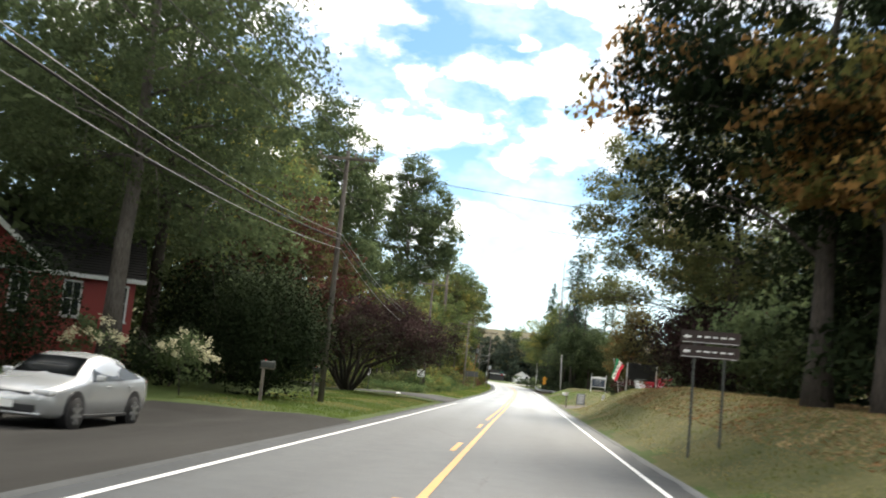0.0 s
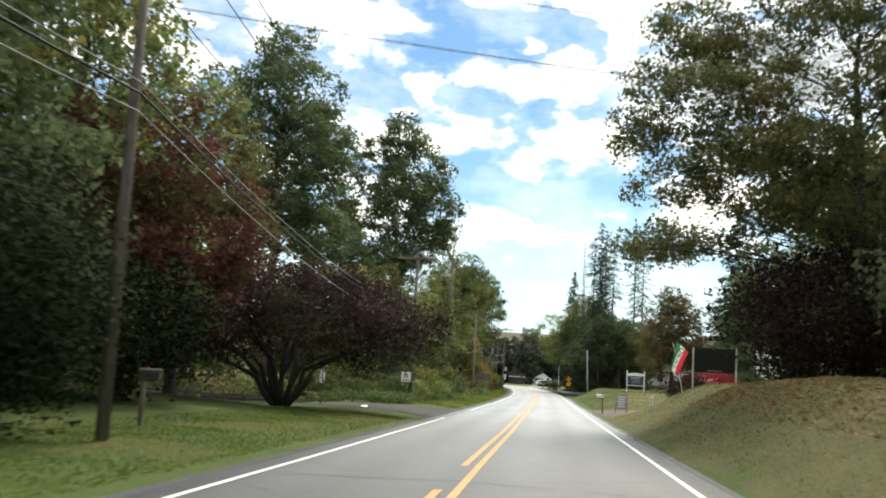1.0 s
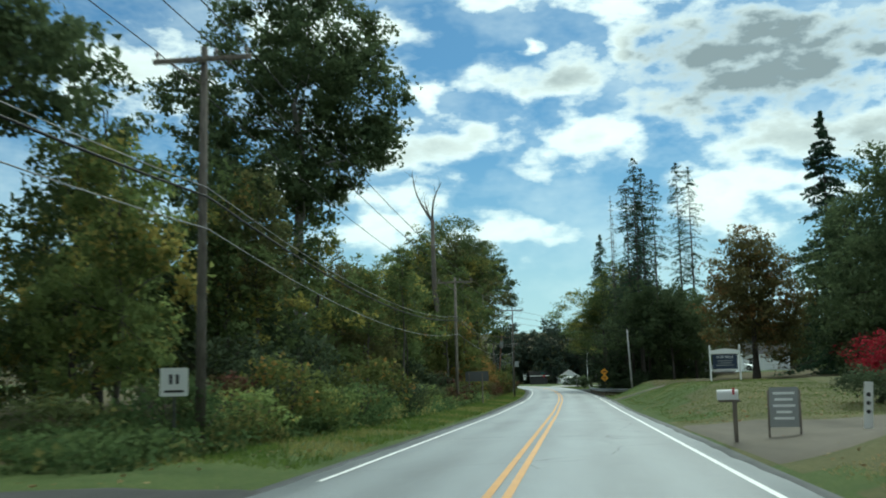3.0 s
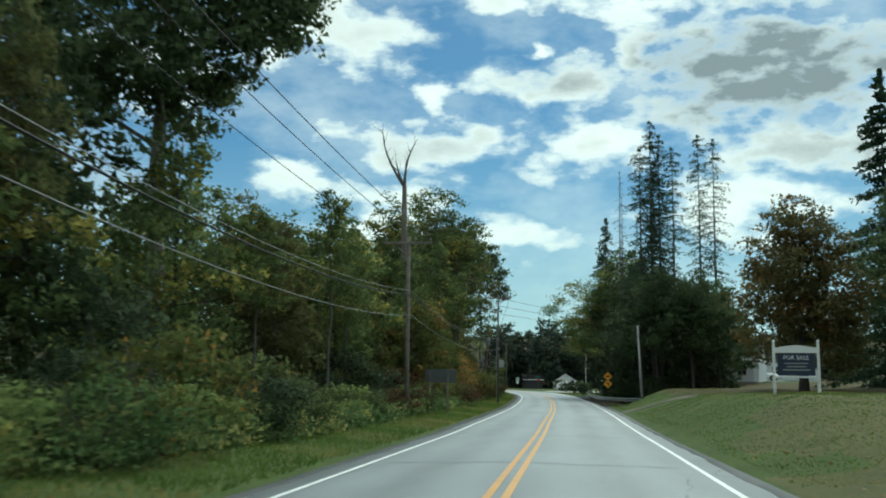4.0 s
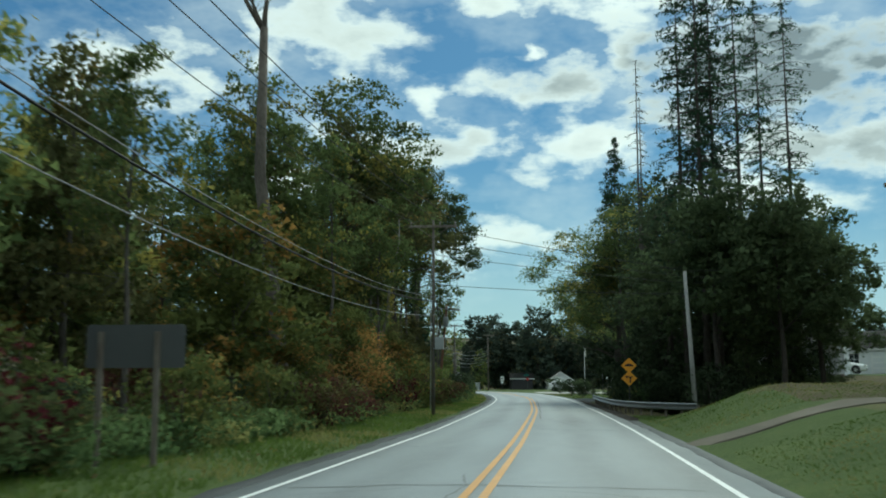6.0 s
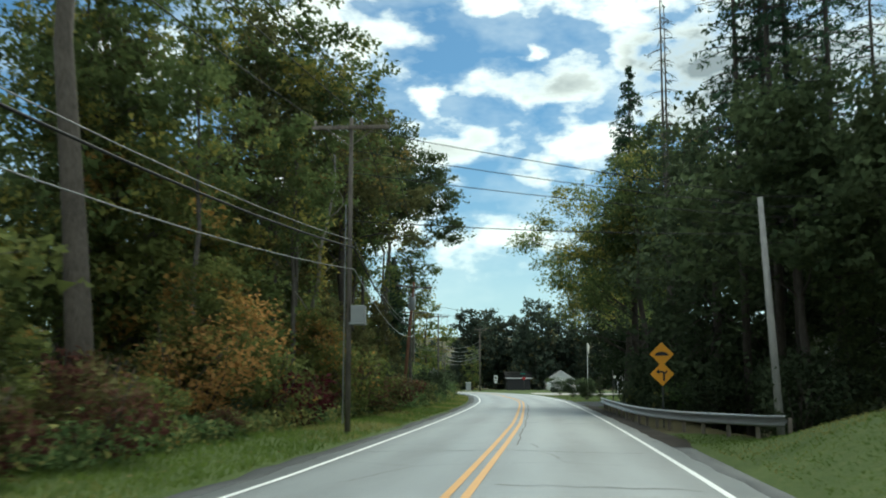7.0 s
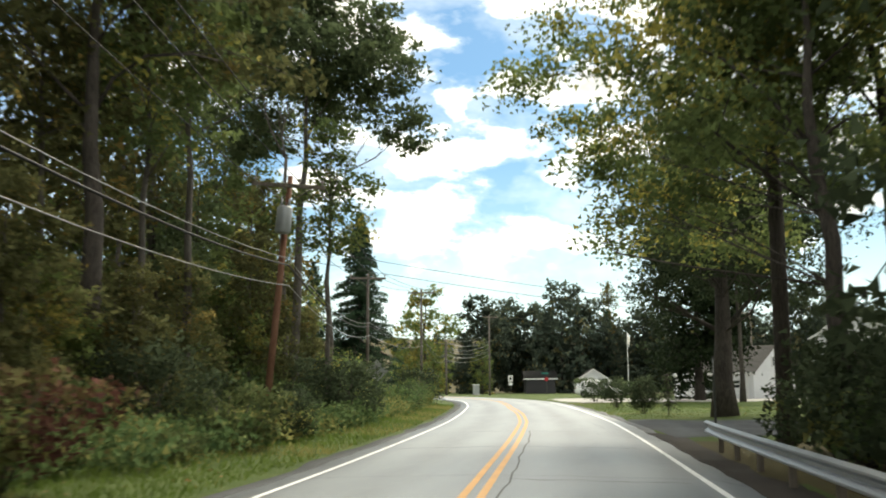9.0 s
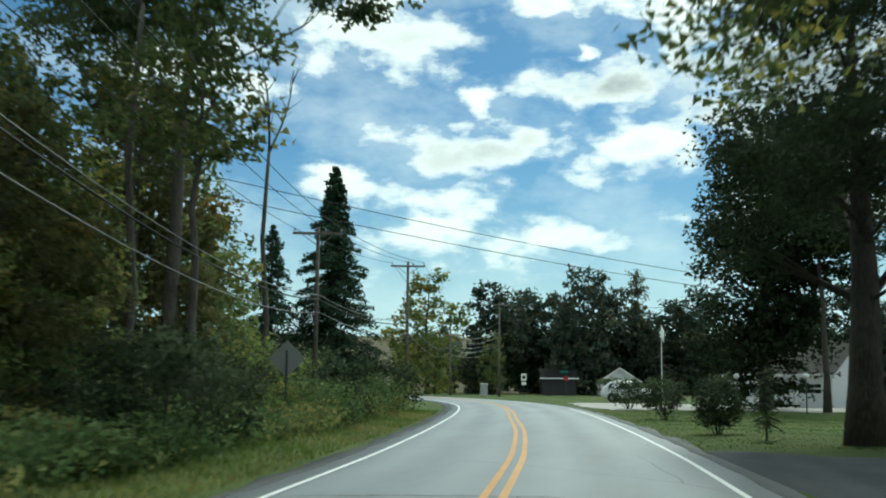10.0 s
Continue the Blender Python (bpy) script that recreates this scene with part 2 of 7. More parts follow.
M["leaf_orange"] = leafy("leaf_orange", (0.17, 0.10, 0.040), (0.34, 0.19, 0.065), (0.11, 0.11, 0.035), 0.08, 0.4)
M["leaf_weed"] = leafy("leaf_weed", (0.048, 0.086, 0.036), (0.118, 0.165, 0.064), (0.19, 0.19, 0.07), 0.02, 0.42)
M["leaf_weedy"] = leafy("leaf_weedy", (0.052, 0.070, 0.030), (0.112, 0.136, 0.056), (0.19, 0.16, 0.06), 0.0, 0.42)
# yew green taken almost to black, deep shade put into the leaf colour
M["leaf_yew_shade"] = leafy("leaf_yew_shade", (0.013, 0.021, 0.011), (0.031, 0.044, 0.021), None, 0, 0.15)
M["leaf_hemlock"] = leafy("leaf_hemlock", (0.032, 0.047, 0.027), (0.072, 0.094, 0.051), None, 0, 0.3)
# distance haze is put into this bluish leaf colour
M["leaf_far_haze"] = leafy("leaf_far_haze", (0.036, 0.051, 0.040), (0.078, 0.100, 0.072), (0.12, 0.11, 0.05), -0.04, 0.3)
M["leaf_oak"] = leafy("leaf_oak", (0.064, 0.078, 0.035), (0.150, 0.160, 0.068), (0.22, 0.17, 0.065), -0.06, 0.45)
M["leaf_crimson"] = leafy("leaf_crimson", (0.042, 0.010, 0.013), (0.068, 0.015, 0.02), None, 0, 0.3)
M["leaf_purple"] = leafy("leaf_purple", (0.028, 0.018, 0.019), (0.060, 0.036, 0.036), (0.044, 0.048, 0.029), 0.05, 0.3)
M["leaf_red"] = leafy("leaf_red", (0.17, 0.012, 0.022), (0.30, 0.030, 0.045), None, 0, 0.42)
M["leaf_maroon"] = leafy("leaf_maroon", (0.056, 0.026, 0.022), (0.120, 0.054, 0.040), (0.085, 0.080, 0.034), 0.12, 0.35)
M["leaf_red_tree"] = leafy("leaf_red_tree", (0.074, 0.032, 0.029), (0.150, 0.062, 0.050), (0.085, 0.080, 0.034), 0.06, 0.35)
M["needle"] = leafy("needles", (0.026, 0.051, 0.032), (0.063, 0.105, 0.058), None, 0, 0.12)
M["flower"] = leafy("pale_flowers", (0.42, 0.40, 0.26), (0.66, 0.62, 0.46), None, 0, 0.3)
M["bark"] = barky("bark_grey", (0.055, 0.048, 0.042), (0.17, 0.155, 0.14))
M["bark_dark"] = barky("bark_dark", (0.032, 0.028, 0.025), (0.115, 0.10, 0.09))
M["bark_trunk"] = barky("bark_brown_grey", (0.062, 0.054, 0.046), (0.160, 0.138, 0.118))
M["bark_pale"] = barky("bark_pale", (0.16, 0.15, 0.135), (0.36, 0.34, 0.31))
M["pole"] = barky("weathered_pole_wood", (0.075, 0.066, 0.058), (0.19, 0.17, 0.15), 2.0)
# lighter copy of the pole wood, sunlight put into its colour
M["pole_sunlit"] = barky("sunlit_pole_wood", (0.12, 0.105, 0.09), (0.27, 0.24, 0.21), 2.0)
M["pole_grey"] = barky("silvered_pole_wood", (0.26, 0.255, 0.25), (0.46, 0.45, 0.44), 2.0)
M["pole_red"] = barky("red_brown_pole_wood", (0.16, 0.075, 0.05), (0.30, 0.16, 0.11), 2.0)
M["wire"] = painted("black_wire", (0.02, 0.02, 0.022), 0.8)
M["cable"] = painted("grey_cable", (0.25, 0.255, 0.26), 0.65)
M["cable_pale"] = painted("pale_cable", (0.34, 0.345, 0.35), 0.6)
M["galv"] = painted("galvanised_steel", (0.31, 0.32, 0.325), 0.38, 0.65, 0.4, 2.0)
M["sign_back"] = painted("bare_aluminium", (0.30, 0.31, 0.31), 0.55, 0.3, 0.3)
M["white_paint"] = painted("white_paint", (0.76, 0.77, 0.77), 0.55, wear=0.2)
M["black_paint"] = painted("black_paint", (0.018, 0.018, 0.02), 0.6)
M["navy_paint"] = painted("navy_paint", (0.02, 0.035, 0.07), 0.5)
M["brown_paint"] = painted("brown_sign_sheet", (0.032, 0.019, 0.017), 0.5)
M["amber_paint"] = painted("amber_sign_sheet", (0.78, 0.34, 0.02), 0.5, wear=0.12)
M["red_paint"] = painted("red_paint", (0.42, 0.03, 0.035), 0.5)
M["green_cloth"] = leafy("green_cloth", (0.06, 0.28, 0.15), (0.08, 0.33, 0.18), None, 0, 0.55)
M["white_cloth"] = leafy("white_cloth", (0.60, 0.60, 0.57), (0.64, 0.64, 0.62), None, 0, 0.55)
M["red_cloth"] = leafy("red_cloth", (0.52, 0.05, 0.08), (0.58, 0.06, 0.09), None, 0, 0.55)
M["steel_post"] = painted("dark_steel_post", (0.07, 0.075, 0.07), 0.6, 0.3)
M["siding_red"] = painted("red_siding", (0.30, 0.055, 0.05), 0.7, wear=0.3, scale=1.0)
M["siding_white"] = painted("white_siding", (0.70, 0.72, 0.74), 0.65, wear=0.2, scale=0.8)
M["roof"] = painted("grey_shingle", (0.16, 0.155, 0.15), 0.85, wear=0.5, scale=1.5)
M["roof_dark"] = painted("dark_shingle", (0.05, 0.048, 0.048), 0.85, wear=0.5, scale=1.5)
M["glass"] = painted("window_glass", (0.02, 0.025, 0.028), 0.12, 0.0, 0.05, spec=0.3)
M["car_silver"] = painted("silver_car_paint", (0.50, 0.515, 0.525), 0.26, 0.55, 0.08, 2.0, 0.6)
M["car_white"] = painted("white_car_paint", (0.72, 0.73, 0.74), 0.3, 0.0, 0.08, 2.0, 0.6)
M["rubber"] = painted("tyre_rubber", (0.016, 0.016, 0.017), 0.8)
M["alloy"] = painted("alloy_wheel", (0.45, 0.46, 0.47), 0.35, 0.8, 0.2)
M["lens"] = painted("lamp_lens", (0.62, 0.64, 0.66), 0.12, 0.2, 0.05, spec=0.7)
M["tail"] = painted("tail_lens", (0.35, 0.015, 0.015), 0.15)
M["wood"] = barky("grey_timber", (0.12, 0.10, 0.085), (0.26, 0.23, 0.20), 2.0)
M["porcelain"] = painted("porcelain", (0.25, 0.22, 0.20), 0.2)
M["transformer"] = painted("transformer_grey", (0.33, 0.35, 0.36), 0.45, 0.2)
M["teal_paint"] = painted("teal_sign_sheet", (0.02, 0.20, 0.17), 0.5)

# ---- helpers for building ----


def mesh_object(name, bm, mat, parent=None, label="", smooth=False):
    me = bpy.data.meshes.new(name)
    bm.to_mesh(me)
    bm.free()
    if smooth:
        for p in me.polygons:
            p.use_smooth = True
    me.materials.append(mat)
    ob = new(name, me)
    if parent:
        ob.parent = parent
    if label:
        ob["label"] = label
    return ob


def part(name, bm, mat, parent, label="", smooth=False):
    return mesh_object(name, bm, mat, parent, label, smooth)


def thing(name, m, label, category, group="", kind=""):
    """An Empty at a thing's base, to parent its parts."""
    ob = new(name)
    ob.empty_display_size = 0.2
    ob.matrix_basis = m
    return tagged(ob, label, category, group, kind)


def box(bm, size, at=(0, 0, 0), turn=None, bevel=0.0):
    m = Matrix.Translation(at) @ (turn or Matrix()) @ Matrix.Diagonal((*size, 1))
    made = bmesh.ops.create_cube(bm, size=1.0, matrix=m)
    if bevel:
        edges = list({e for v in made["verts"] for e in v.link_edges})
        bmesh.ops.bevel(bm, geom=edges, offset=bevel, segments=2, affect="EDGES", profile=0.5)
    return bm


def boxes(*rows, bevel=0.0):
    bm = bmesh.new()
    for size, at in rows:
        box(bm, size, at, bevel=bevel)
    return bm


def tube(bm, points, radii, sides=8, cap=True):
    """A round tube through points, of changing radius."""
    rings = []
    pts = [Vector(p) for p in points]
    for i, p in enumerate(pts):
        d = (pts[min(i + 1, len(pts) - 1)] - pts[max(i - 1, 0)]).normalized()
        ref = Vector((1, 0, 0)) if abs(d.x) < 0.8 else Vector((0, 1, 0))
        a = d.cross(ref).normalized()
        b = d.cross(a)
        r = radii[i] if isinstance(radii, (list, tuple)) else radii
        rings.append([bm.verts.new(p + (a * math.cos(q) + b * math.sin(q)) * r) for q in (2 * math.pi * k / sides for k in range(sides))])
    for r0, r1 in zip(rings, rings[1:]):
        for k in range(sides):
            bm.faces.new((r0[k], r0[(k + 1) % sides], r1[(k + 1) % sides], r1[k]))
    if cap:
        bm.faces.new(rings[0][::-1])
        bm.faces.new(rings[-1])
    return bm


def plate(outline, thick, bm=None, m=None):
    """A flat plate of an outline in x and z, its face to -y."""
    bm = bm or bmesh.new()
    m = m or Matrix()
    f = [bm.verts.new(m @ Vector((x, -thick / 2, z))) for x, z in outline]
    b = [bm.verts.new(m @ Vector((x, thick / 2, z))) for x, z in outline]
    bm.faces.new(f)
    bm.faces.new(b[::-1])
    for i in range(len(f)):
        j = (i + 1) % len(f)
        bm.faces.new((f[i], b[i], b[j], f[j]))
    bmesh.ops.recalc_face_normals(bm, faces=bm.faces)
    return bm


def rect(w, h, cx=0.0, cz=0.0):
    return [(cx - w / 2, cz - h / 2), (cx + w / 2, cz - h / 2), (cx + w / 2, cz + h / 2), (cx - w / 2, cz + h / 2)]


def rounded(w, h, r, cx=0.0, cz=0.0, n=4):
    out = []
    for sx, sz, a0 in ((1, -1, -90), (1, 1, 0), (-1, 1, 90), (-1, -1, 180)):
        for k in range(n + 1):
            a = radians(a0 + 90 * k / n)
            out.append((cx + sx * (w / 2 - r) + r * math.cos(a), cz + sz * (h / 2 - r) + r * math.sin(a)))
    return out


def lettering(name, words, size, mat, parent, at, align="CENTER", turn=(90, 0, 0)):
    c = bpy.data.curves.new(name, "FONT")
    c.body, c.size, c.align_x, c.align_y, c.extrude = words, size, align, "CENTER", 0.002
    tmp = bpy.data.objects.new(name, c)
    scene.collection.objects.link(tmp)
    me = bpy.data.meshes.new_from_object(tmp.evaluated_get(bpy.context.evaluated_depsgraph_get()))
    bpy.data.objects.remove(tmp)
    bpy.data.curves.remove(c)
    me.materials.clear()
    me.materials.append(mat)
    ob = new(name, me)
    ob.parent = parent
    ob.matrix_basis = pose(*at, *turn)
    return ob


# ---- the road's line: straight, then bending ever more to the left, with a slow rise ----
S = np.arange(-60.0, 420.0, 1.0)
HEAD = np.radians(np.interp(S, [-60, 110, 140, 175, 200, 220, 240, 262, 285, 310, 340, 380, 420], [0, 0, 0.7, 1.5, 2.2, 3.4, 5.2, 9.0, 21, 39, 58, 72, 78]))
CX = -1.15 - np.concatenate([[0], np.cumsum(np.sin(HEAD))[:-1]]) + np.interp(S, [130, 160, 222, 242], [0, 0.25, 0.25, 0])
CY = -60.0 + np.concatenate([[0], np.cumsum(np.cos(HEAD))[:-1]])
CZ = np.interp(S, [-60, 40, 80, 120, 160, 200, 240, 300, 340, 420], [0, 0, 0.05, 0.14, 0.45, 0.88, 1.42, 2.25, 2.7, 3.0])
EDGE_L, EDGE_R = 3.16, 3.48                     # the white lines' distance from the centre line
HALF_L, HALF_R = 3.62, 4.0                      # the asphalt's edges


def smooth(v):
    v = np.clip(v, 0, 1)
    return v * v * (3 - 2 * v)


def along(x, y):
    """Distance along the road and across it (right is positive) for plan points."""
    x, y = np.atleast_1d(np.asarray(x, float)), np.atleast_1d(np.asarray(y, float))
    s, d = np.empty(x.shape), np.empty(x.shape)
    for i in range(0, len(x), 4000):
        dx, dy = x[i:i + 4000, None] - CX, y[i:i + 4000, None] - CY
        k = np.argmin(dx * dx + dy * dy, 1)
        r = np.arange(len(k))
        s[i:i + 4000] = S[k] + dx[r, k] * -np.sin(HEAD[k]) + dy[r, k] * np.cos(HEAD[k])
        d[i:i + 4000] = dx[r, k] * np.cos(HEAD[k]) + dy[r, k] * np.sin(HEAD[k])
    return s, d


def land(x, y):
    """The ground's height."""
    s, d = along(x, y)
    z = np.interp(s, S, CZ) - 0.022 * np.where(d > 0, np.minimum(d, HALF_R + 0.5), np.minimum(-d, HALF_L + 0.5))
    bank = np.interp(s, [-60, 10, 30, 50, 71, 76, 82, 87, 92, 100, 106, 118, 130, 142, 147, 151, 155, 161, 167, 174, 182, 198, 206, 213],
                     [1.2, 1.4, 1.7, 2.2, 2.1, 1.6, 1.0, 0.45, 0.15, 0.15, 0.7, 1.5, 1.5, 1.3, 1.08, 1.05, 1.2, 1.6, 0.9, -0.4, -1.0, -1.0, -0.2, 0.05])
    r = d - HALF_R - 0.5
    right = bank * np.where(bank > 0, smooth((r + 0.5) / 5.0), smooth((r - 1.6) / 5.0)) + 0.015 * np.maximum(r - 6, 0) * (s < 170) + np.minimum(0.010 * np.maximum(r - 15, 0), 1.0) * (s >= 170) + 2.1 * smooth((r - 11) / 8) * smooth((s - 176) / 10) * (1 - smooth((s - 240) / 8))
    l = -d - HALF_L - 0.5
    side = np.interp(s, [-60, 22, 34, 60, 66, 80, 86, 240, 270], [0.0, 0.0, 0.5, 0.5, 0.05, 0.05, 0.6, 0.8, 0.2])
    left = 0.12 * smooth(l / 2.0) * (s > 28) + side * smooth((l - 3) / 10) - 1.25 * smooth((l - 5) / 11) * smooth((s - 66) / 8) * (1 - smooth((s - 85) / 8))
    left = left - 0.13 * smooth((l - 0.4) / 3.0) * (1 - smooth((s - 26) / 8))
    z = z + np.where(d > 0, right, left)
    far = np.hypot(np.asarray(x, float), np.asarray(y, float) - 150)
    z = z + 0.06 * np.maximum(far - 260, 0)                  # low hills far off
    out = np.where(d > 0, d - HALF_R, -d - HALF_L)
    return z - 0.16 * (1 - smooth((out + 0.05) / 0.45)) + 0.05 * (np.sin(np.asarray(x) * 1.3 + np.asarray(y) * 0.7) * np.sin(np.asarray(y) * 0.9)) * smooth((out - 0.6) / 2)


def ground_at(x, y):
    return float(land([x], [y])[0])


def grid_mesh(name, xs, ys, mat_of, mats):
    gx, gy = np.meshgrid(xs, ys)
    z = land(gx.ravel(), gy.ravel())
    nx, ny = len(xs), len(ys)
    v = np.stack([gx.ravel(), gy.ravel(), z], 1)
    i = (np.arange(ny - 1)[:, None] * nx + np.arange(nx - 1)).ravel()
    f = np.stack([i, i + 1, i + nx + 1, i + nx], 1)
    me = bpy.data.meshes.new(name)
    me.from_pydata(v.tolist(), [], f.tolist())
    mid = v[f].mean(1)
    me.polygons.foreach_set("material_index", mat_of(mid).astype(np.int32))
    me.polygons.foreach_set("use_smooth", np.ones(len(f), bool))
    for m in mats:
        me.materials.append(m)
    return new(name, me)


def ground_kind(p):
    s, d = along(p[:, 0], p[:, 1])
    woods = ((d < -8.2 - 0.8 * np.sin(s * 0.31)) & (s > 82) & (s < 262)) | ((d > 4.7) & (s > 176) & (s < 210)) | (d < -16) | (d > 34) | ((d > 9.5 + 1.2 * np.sin(s * 0.4)) & (s > 4) & (s < 62)) | ((d > 8.0) & (s > 154) & (s < 172))
    return np.where(woods, 1, np.where((d > np.where(s < 103, 4.2, np.where(s < 118, 6.0, 8.5)) + 0.7 * np.sin(s * 0.5)) & (s > -20) & (s < 176), 2, 0))


xs = np.concatenate([-np.geomspace(60, 2500, 16)[::-1], np.arange(-58, -24, 2.0), np.arange(-24, 26, 0.7), np.arange(26, 60, 2.0), np.geomspace(60, 2500, 16)])
ys = np.concatenate([-np.geomspace(40, 2500, 12)[::-1], np.arange(-38, 300, 1.0), np.arange(300, 420, 2.5), np.geomspace(422, 3000, 14)])
ground = grid_mesh("ground", xs, ys, ground_kind, [M["turf"], M["litter"], M["turf_dry"]])
tagged(ground, "mown green verge and lawn running into leaf litter", "ground", kind="structure")


def strip(name, s0, s1, d0, d1, mat, lift, step=1.0, camber=0.02, label="", kind="structure", category="road", thick=0.0, wobble=0.0):
    """A ribbon that follows the road between two offsets; d0 and d1 may be numbers or functions of s."""
    ss = np.arange(s0, s1 + 1e-6, step)
    h = np.interp(ss, S, HEAD)
    cx, cy, cz = np.interp(ss, S, CX), np.interp(ss, S, CY), np.interp(ss, S, CZ)
    a = np.array([d0(q) if callable(d0) else d0 for q in ss]) + 0 * ss
    b = np.array([d1(q) if callable(d1) else d1 for q in ss]) + 0 * ss
    n = 13 if np.max(np.abs(b - a)) > 3 else 2
    v, uv = [], []
    for i in range(len(ss)):
        for k in range(n):
            d = a[i] + (b[i] - a[i]) * k / (n - 1)
            if wobble and k in (0, n - 1):
                d += wobble * (math.sin(ss[i] * 1.7) + math.sin(ss[i] * 0.63 + 2) + 0.6 * math.sin(ss[i] * 4.1)) / 2.6
            v.append((cx[i] + d * math.cos(h[i]), cy[i] + d * math.sin(h[i]), cz[i] - camber * abs(d) + lift))
            uv.append((d, ss[i]))
    f = [(i * n + k, i * n + k + 1, (i + 1) * n + k + 1, (i + 1) * n + k) for i in range(len(ss) - 1) for k in range(n - 1)]
    if thick:
        m = len(v)
        v += [(p[0], p[1], p[2] - thick) for p in v]
        uv += uv
        for i in range(len(ss) - 1):
            for e in (0, n - 1):
                q = (i * n + e, (i + 1) * n + e, (i + 1) * n + e + m, i * n + e + m)
                f.append(q if e == 0 else q[::-1])
    me = bpy.data.meshes.new(name)
    me.from_pydata(v, [], f)
    layer = me.uv_layers.new(name="across")
    loops = np.empty(len(me.loops), np.int32)
    me.loops.foreach_get("vertex_index", loops)
    layer.data.foreach_set("uv", np.array(uv, np.float32)[loops].ravel())
    me.materials.append(mat)
    me.polygons.foreach_set("use_smooth", np.ones(len(f), bool))
    ob = new(name, me)
    if label:
        tagged(ob, label, category, kind=kind)
    return ob


strip("road", -60, 419, -HALF_L, HALF_R, M["road"], 0.0, thick=0.25, wobble=0.07, label="worn grey two lane asphalt road with polished wheel tracks")
strip("road_shoulder", -60, 419, HALF_R - 0.05, lambda s: HALF_R + 0.7, M["shoulder"], -0.012, label="narrow pale asphalt shoulder beside the lane", category="shoulder", thick=0.2, wobble=0.16, camber=0.022)
strip("road_shoulder", -60, 419, lambda s: -HALF_L - (0.5 + 1.6 * max(0.0, 1 - abs(s - 30) / 40)), -HALF_L + 0.05, M["drive"], -0.012, label="dark broken asphalt shoulder beside the lane", category="shoulder", thick=0.2, wobble=0.16, camber=0.022)

# dirt strip past the white line; the trees' shade is put into its colour
strip("rail_verge", 169, 214, HALF_R - 0.34, lambda s: HALF_R + 0.5 + 1.9 * float(smooth((s - 169) / 9) * smooth((214 - s) / 5)), M["soil"], 0.006, label="dirt verge under the guard rail, tree shade put into its dark colour", category="verge", thick=0.12, wobble=0.2, camber=0.022)


def paint(name, s0, s1, d, w, mat, label, drift=0.0):
    def offset(s, e):
        return d + e + drift * float(np.interp(s, [0, 40, 55, 150, 160, 181, 200, 220, 232, 245], [-0.13, -0.12, -0.04, -0.02, -0.08, 0.04, -0.04, 0.0, -0.1, -0.4]))

    return strip(name, s0, s1, lambda s: offset(s, -w / 2), lambda s: offset(s, w / 2), mat, 0.005, label=label, category="road marking")


paint("road_marking", -60, 65.4, -EDGE_L, 0.11, M["white_line"], "solid white edge line, broken off at the side road")
paint("road_marking", 79.5, 419, -EDGE_L, 0.11, M["white_line"], "solid white edge line along the wooded side")
paint("road_marking", -60, 262, EDGE_R, 0.11, M["white_line"], "solid white edge line on the lawn side")
paint("road_marking", 278, 419, EDGE_R, 0.11, M["white_line"], "solid white edge line past the junction")
paint("road_marking", -60, 419, 0.10, 0.12, M["yellow_line"], "solid yellow centre line on worn asphalt", 1.0)
paint("road_marking", 39.5, 419, -0.16, 0.12, M["yellow_line"], "second solid yellow centre line on worn asphalt", 1.0)
for s0 in (-15.4, -3.4, 8.6, 20.5, 32.2):
    paint("road_marking", s0, s0 + 3.8, -0.16, 0.12, M["yellow_line"], "short dash of the yellow centre line", 1.0)


def patch(name, corners, mat, lift, label, category="driveway", n=14, flare=1.0):
    """A paved sheet between four plan corners, lying on the land."""
    (ax, ay), (bx, by), (cx_, cy_), (dx, dy) = corners
    v = []
    for i in range(n + 1):
        for k in range(n + 1):
            u, t = k / n, i / n
            x = (ax * (1 - u) + bx * u) * (1 - t) + (dx * (1 - u) + cx_ * u) * t
            f = u ** flare                       # the mouth widens towards the main road
            y = (ay * (1 - f) + by * f) * (1 - t) + (dy * (1 - f) + cy_ * f) * t
            e = 0.12 * math.sin(7 * u + 5 * t) * (i in (0, n)) 
            v.append((x, y + e))
    z = land([p[0] for p in v], [p[1] for p in v]) + lift
    for j in range(len(v)):                      # the rim sinks into the soil
        if j // (n + 1) in (0, n) or j % (n + 1) in (0, n):
            z[j] -= lift + 0.07
    bm = bmesh.new()
    vs = [bm.verts.new((p[0], p[1], q)) for p, q in zip(v, z)]
    for i in range(n):
        for k in range(n):
            j = i * (n + 1) + k
            bm.faces.new((vs[j], vs[j + 1], vs[j + n + 2], vs[j + n + 1]))
    ob = mesh_object(name, bm, mat, smooth=True)
    return tagged(ob, label, category, kind="structure")


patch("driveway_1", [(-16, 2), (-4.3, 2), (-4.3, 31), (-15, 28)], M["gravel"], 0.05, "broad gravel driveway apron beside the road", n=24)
patch("side_road", [(-40, 71.5), (-3.6, 62.8), (-3.6, 79.5), (-40, 75.6)], M["drive_dark"], 0.05, "dark asphalt side road meeting the main road", "road", n=46, flare=8.0)
patch("stop_line", [(-8.8, 69.2), (-8.4, 69.2), (-8.7, 71.4), (-9.1, 71.4)], M["white_line"], 0.075, "short white stop line across the side road", "road marking", n=6)
patch("driveway_2", [(2.7, 81), (22, 92), (22, 102), (2.7, 99.4)], M["gravel_pale"], 0.05, "gravel driveway mouth below the bank", n=24)
patch("driveway_3", [(2.6, 149.8), (32, 157.4), (32, 158.1), (2.3, 151.8)], M["gravel_pale"], 0.04, "narrow pale gravel driveway crossing the lawn", n=30)
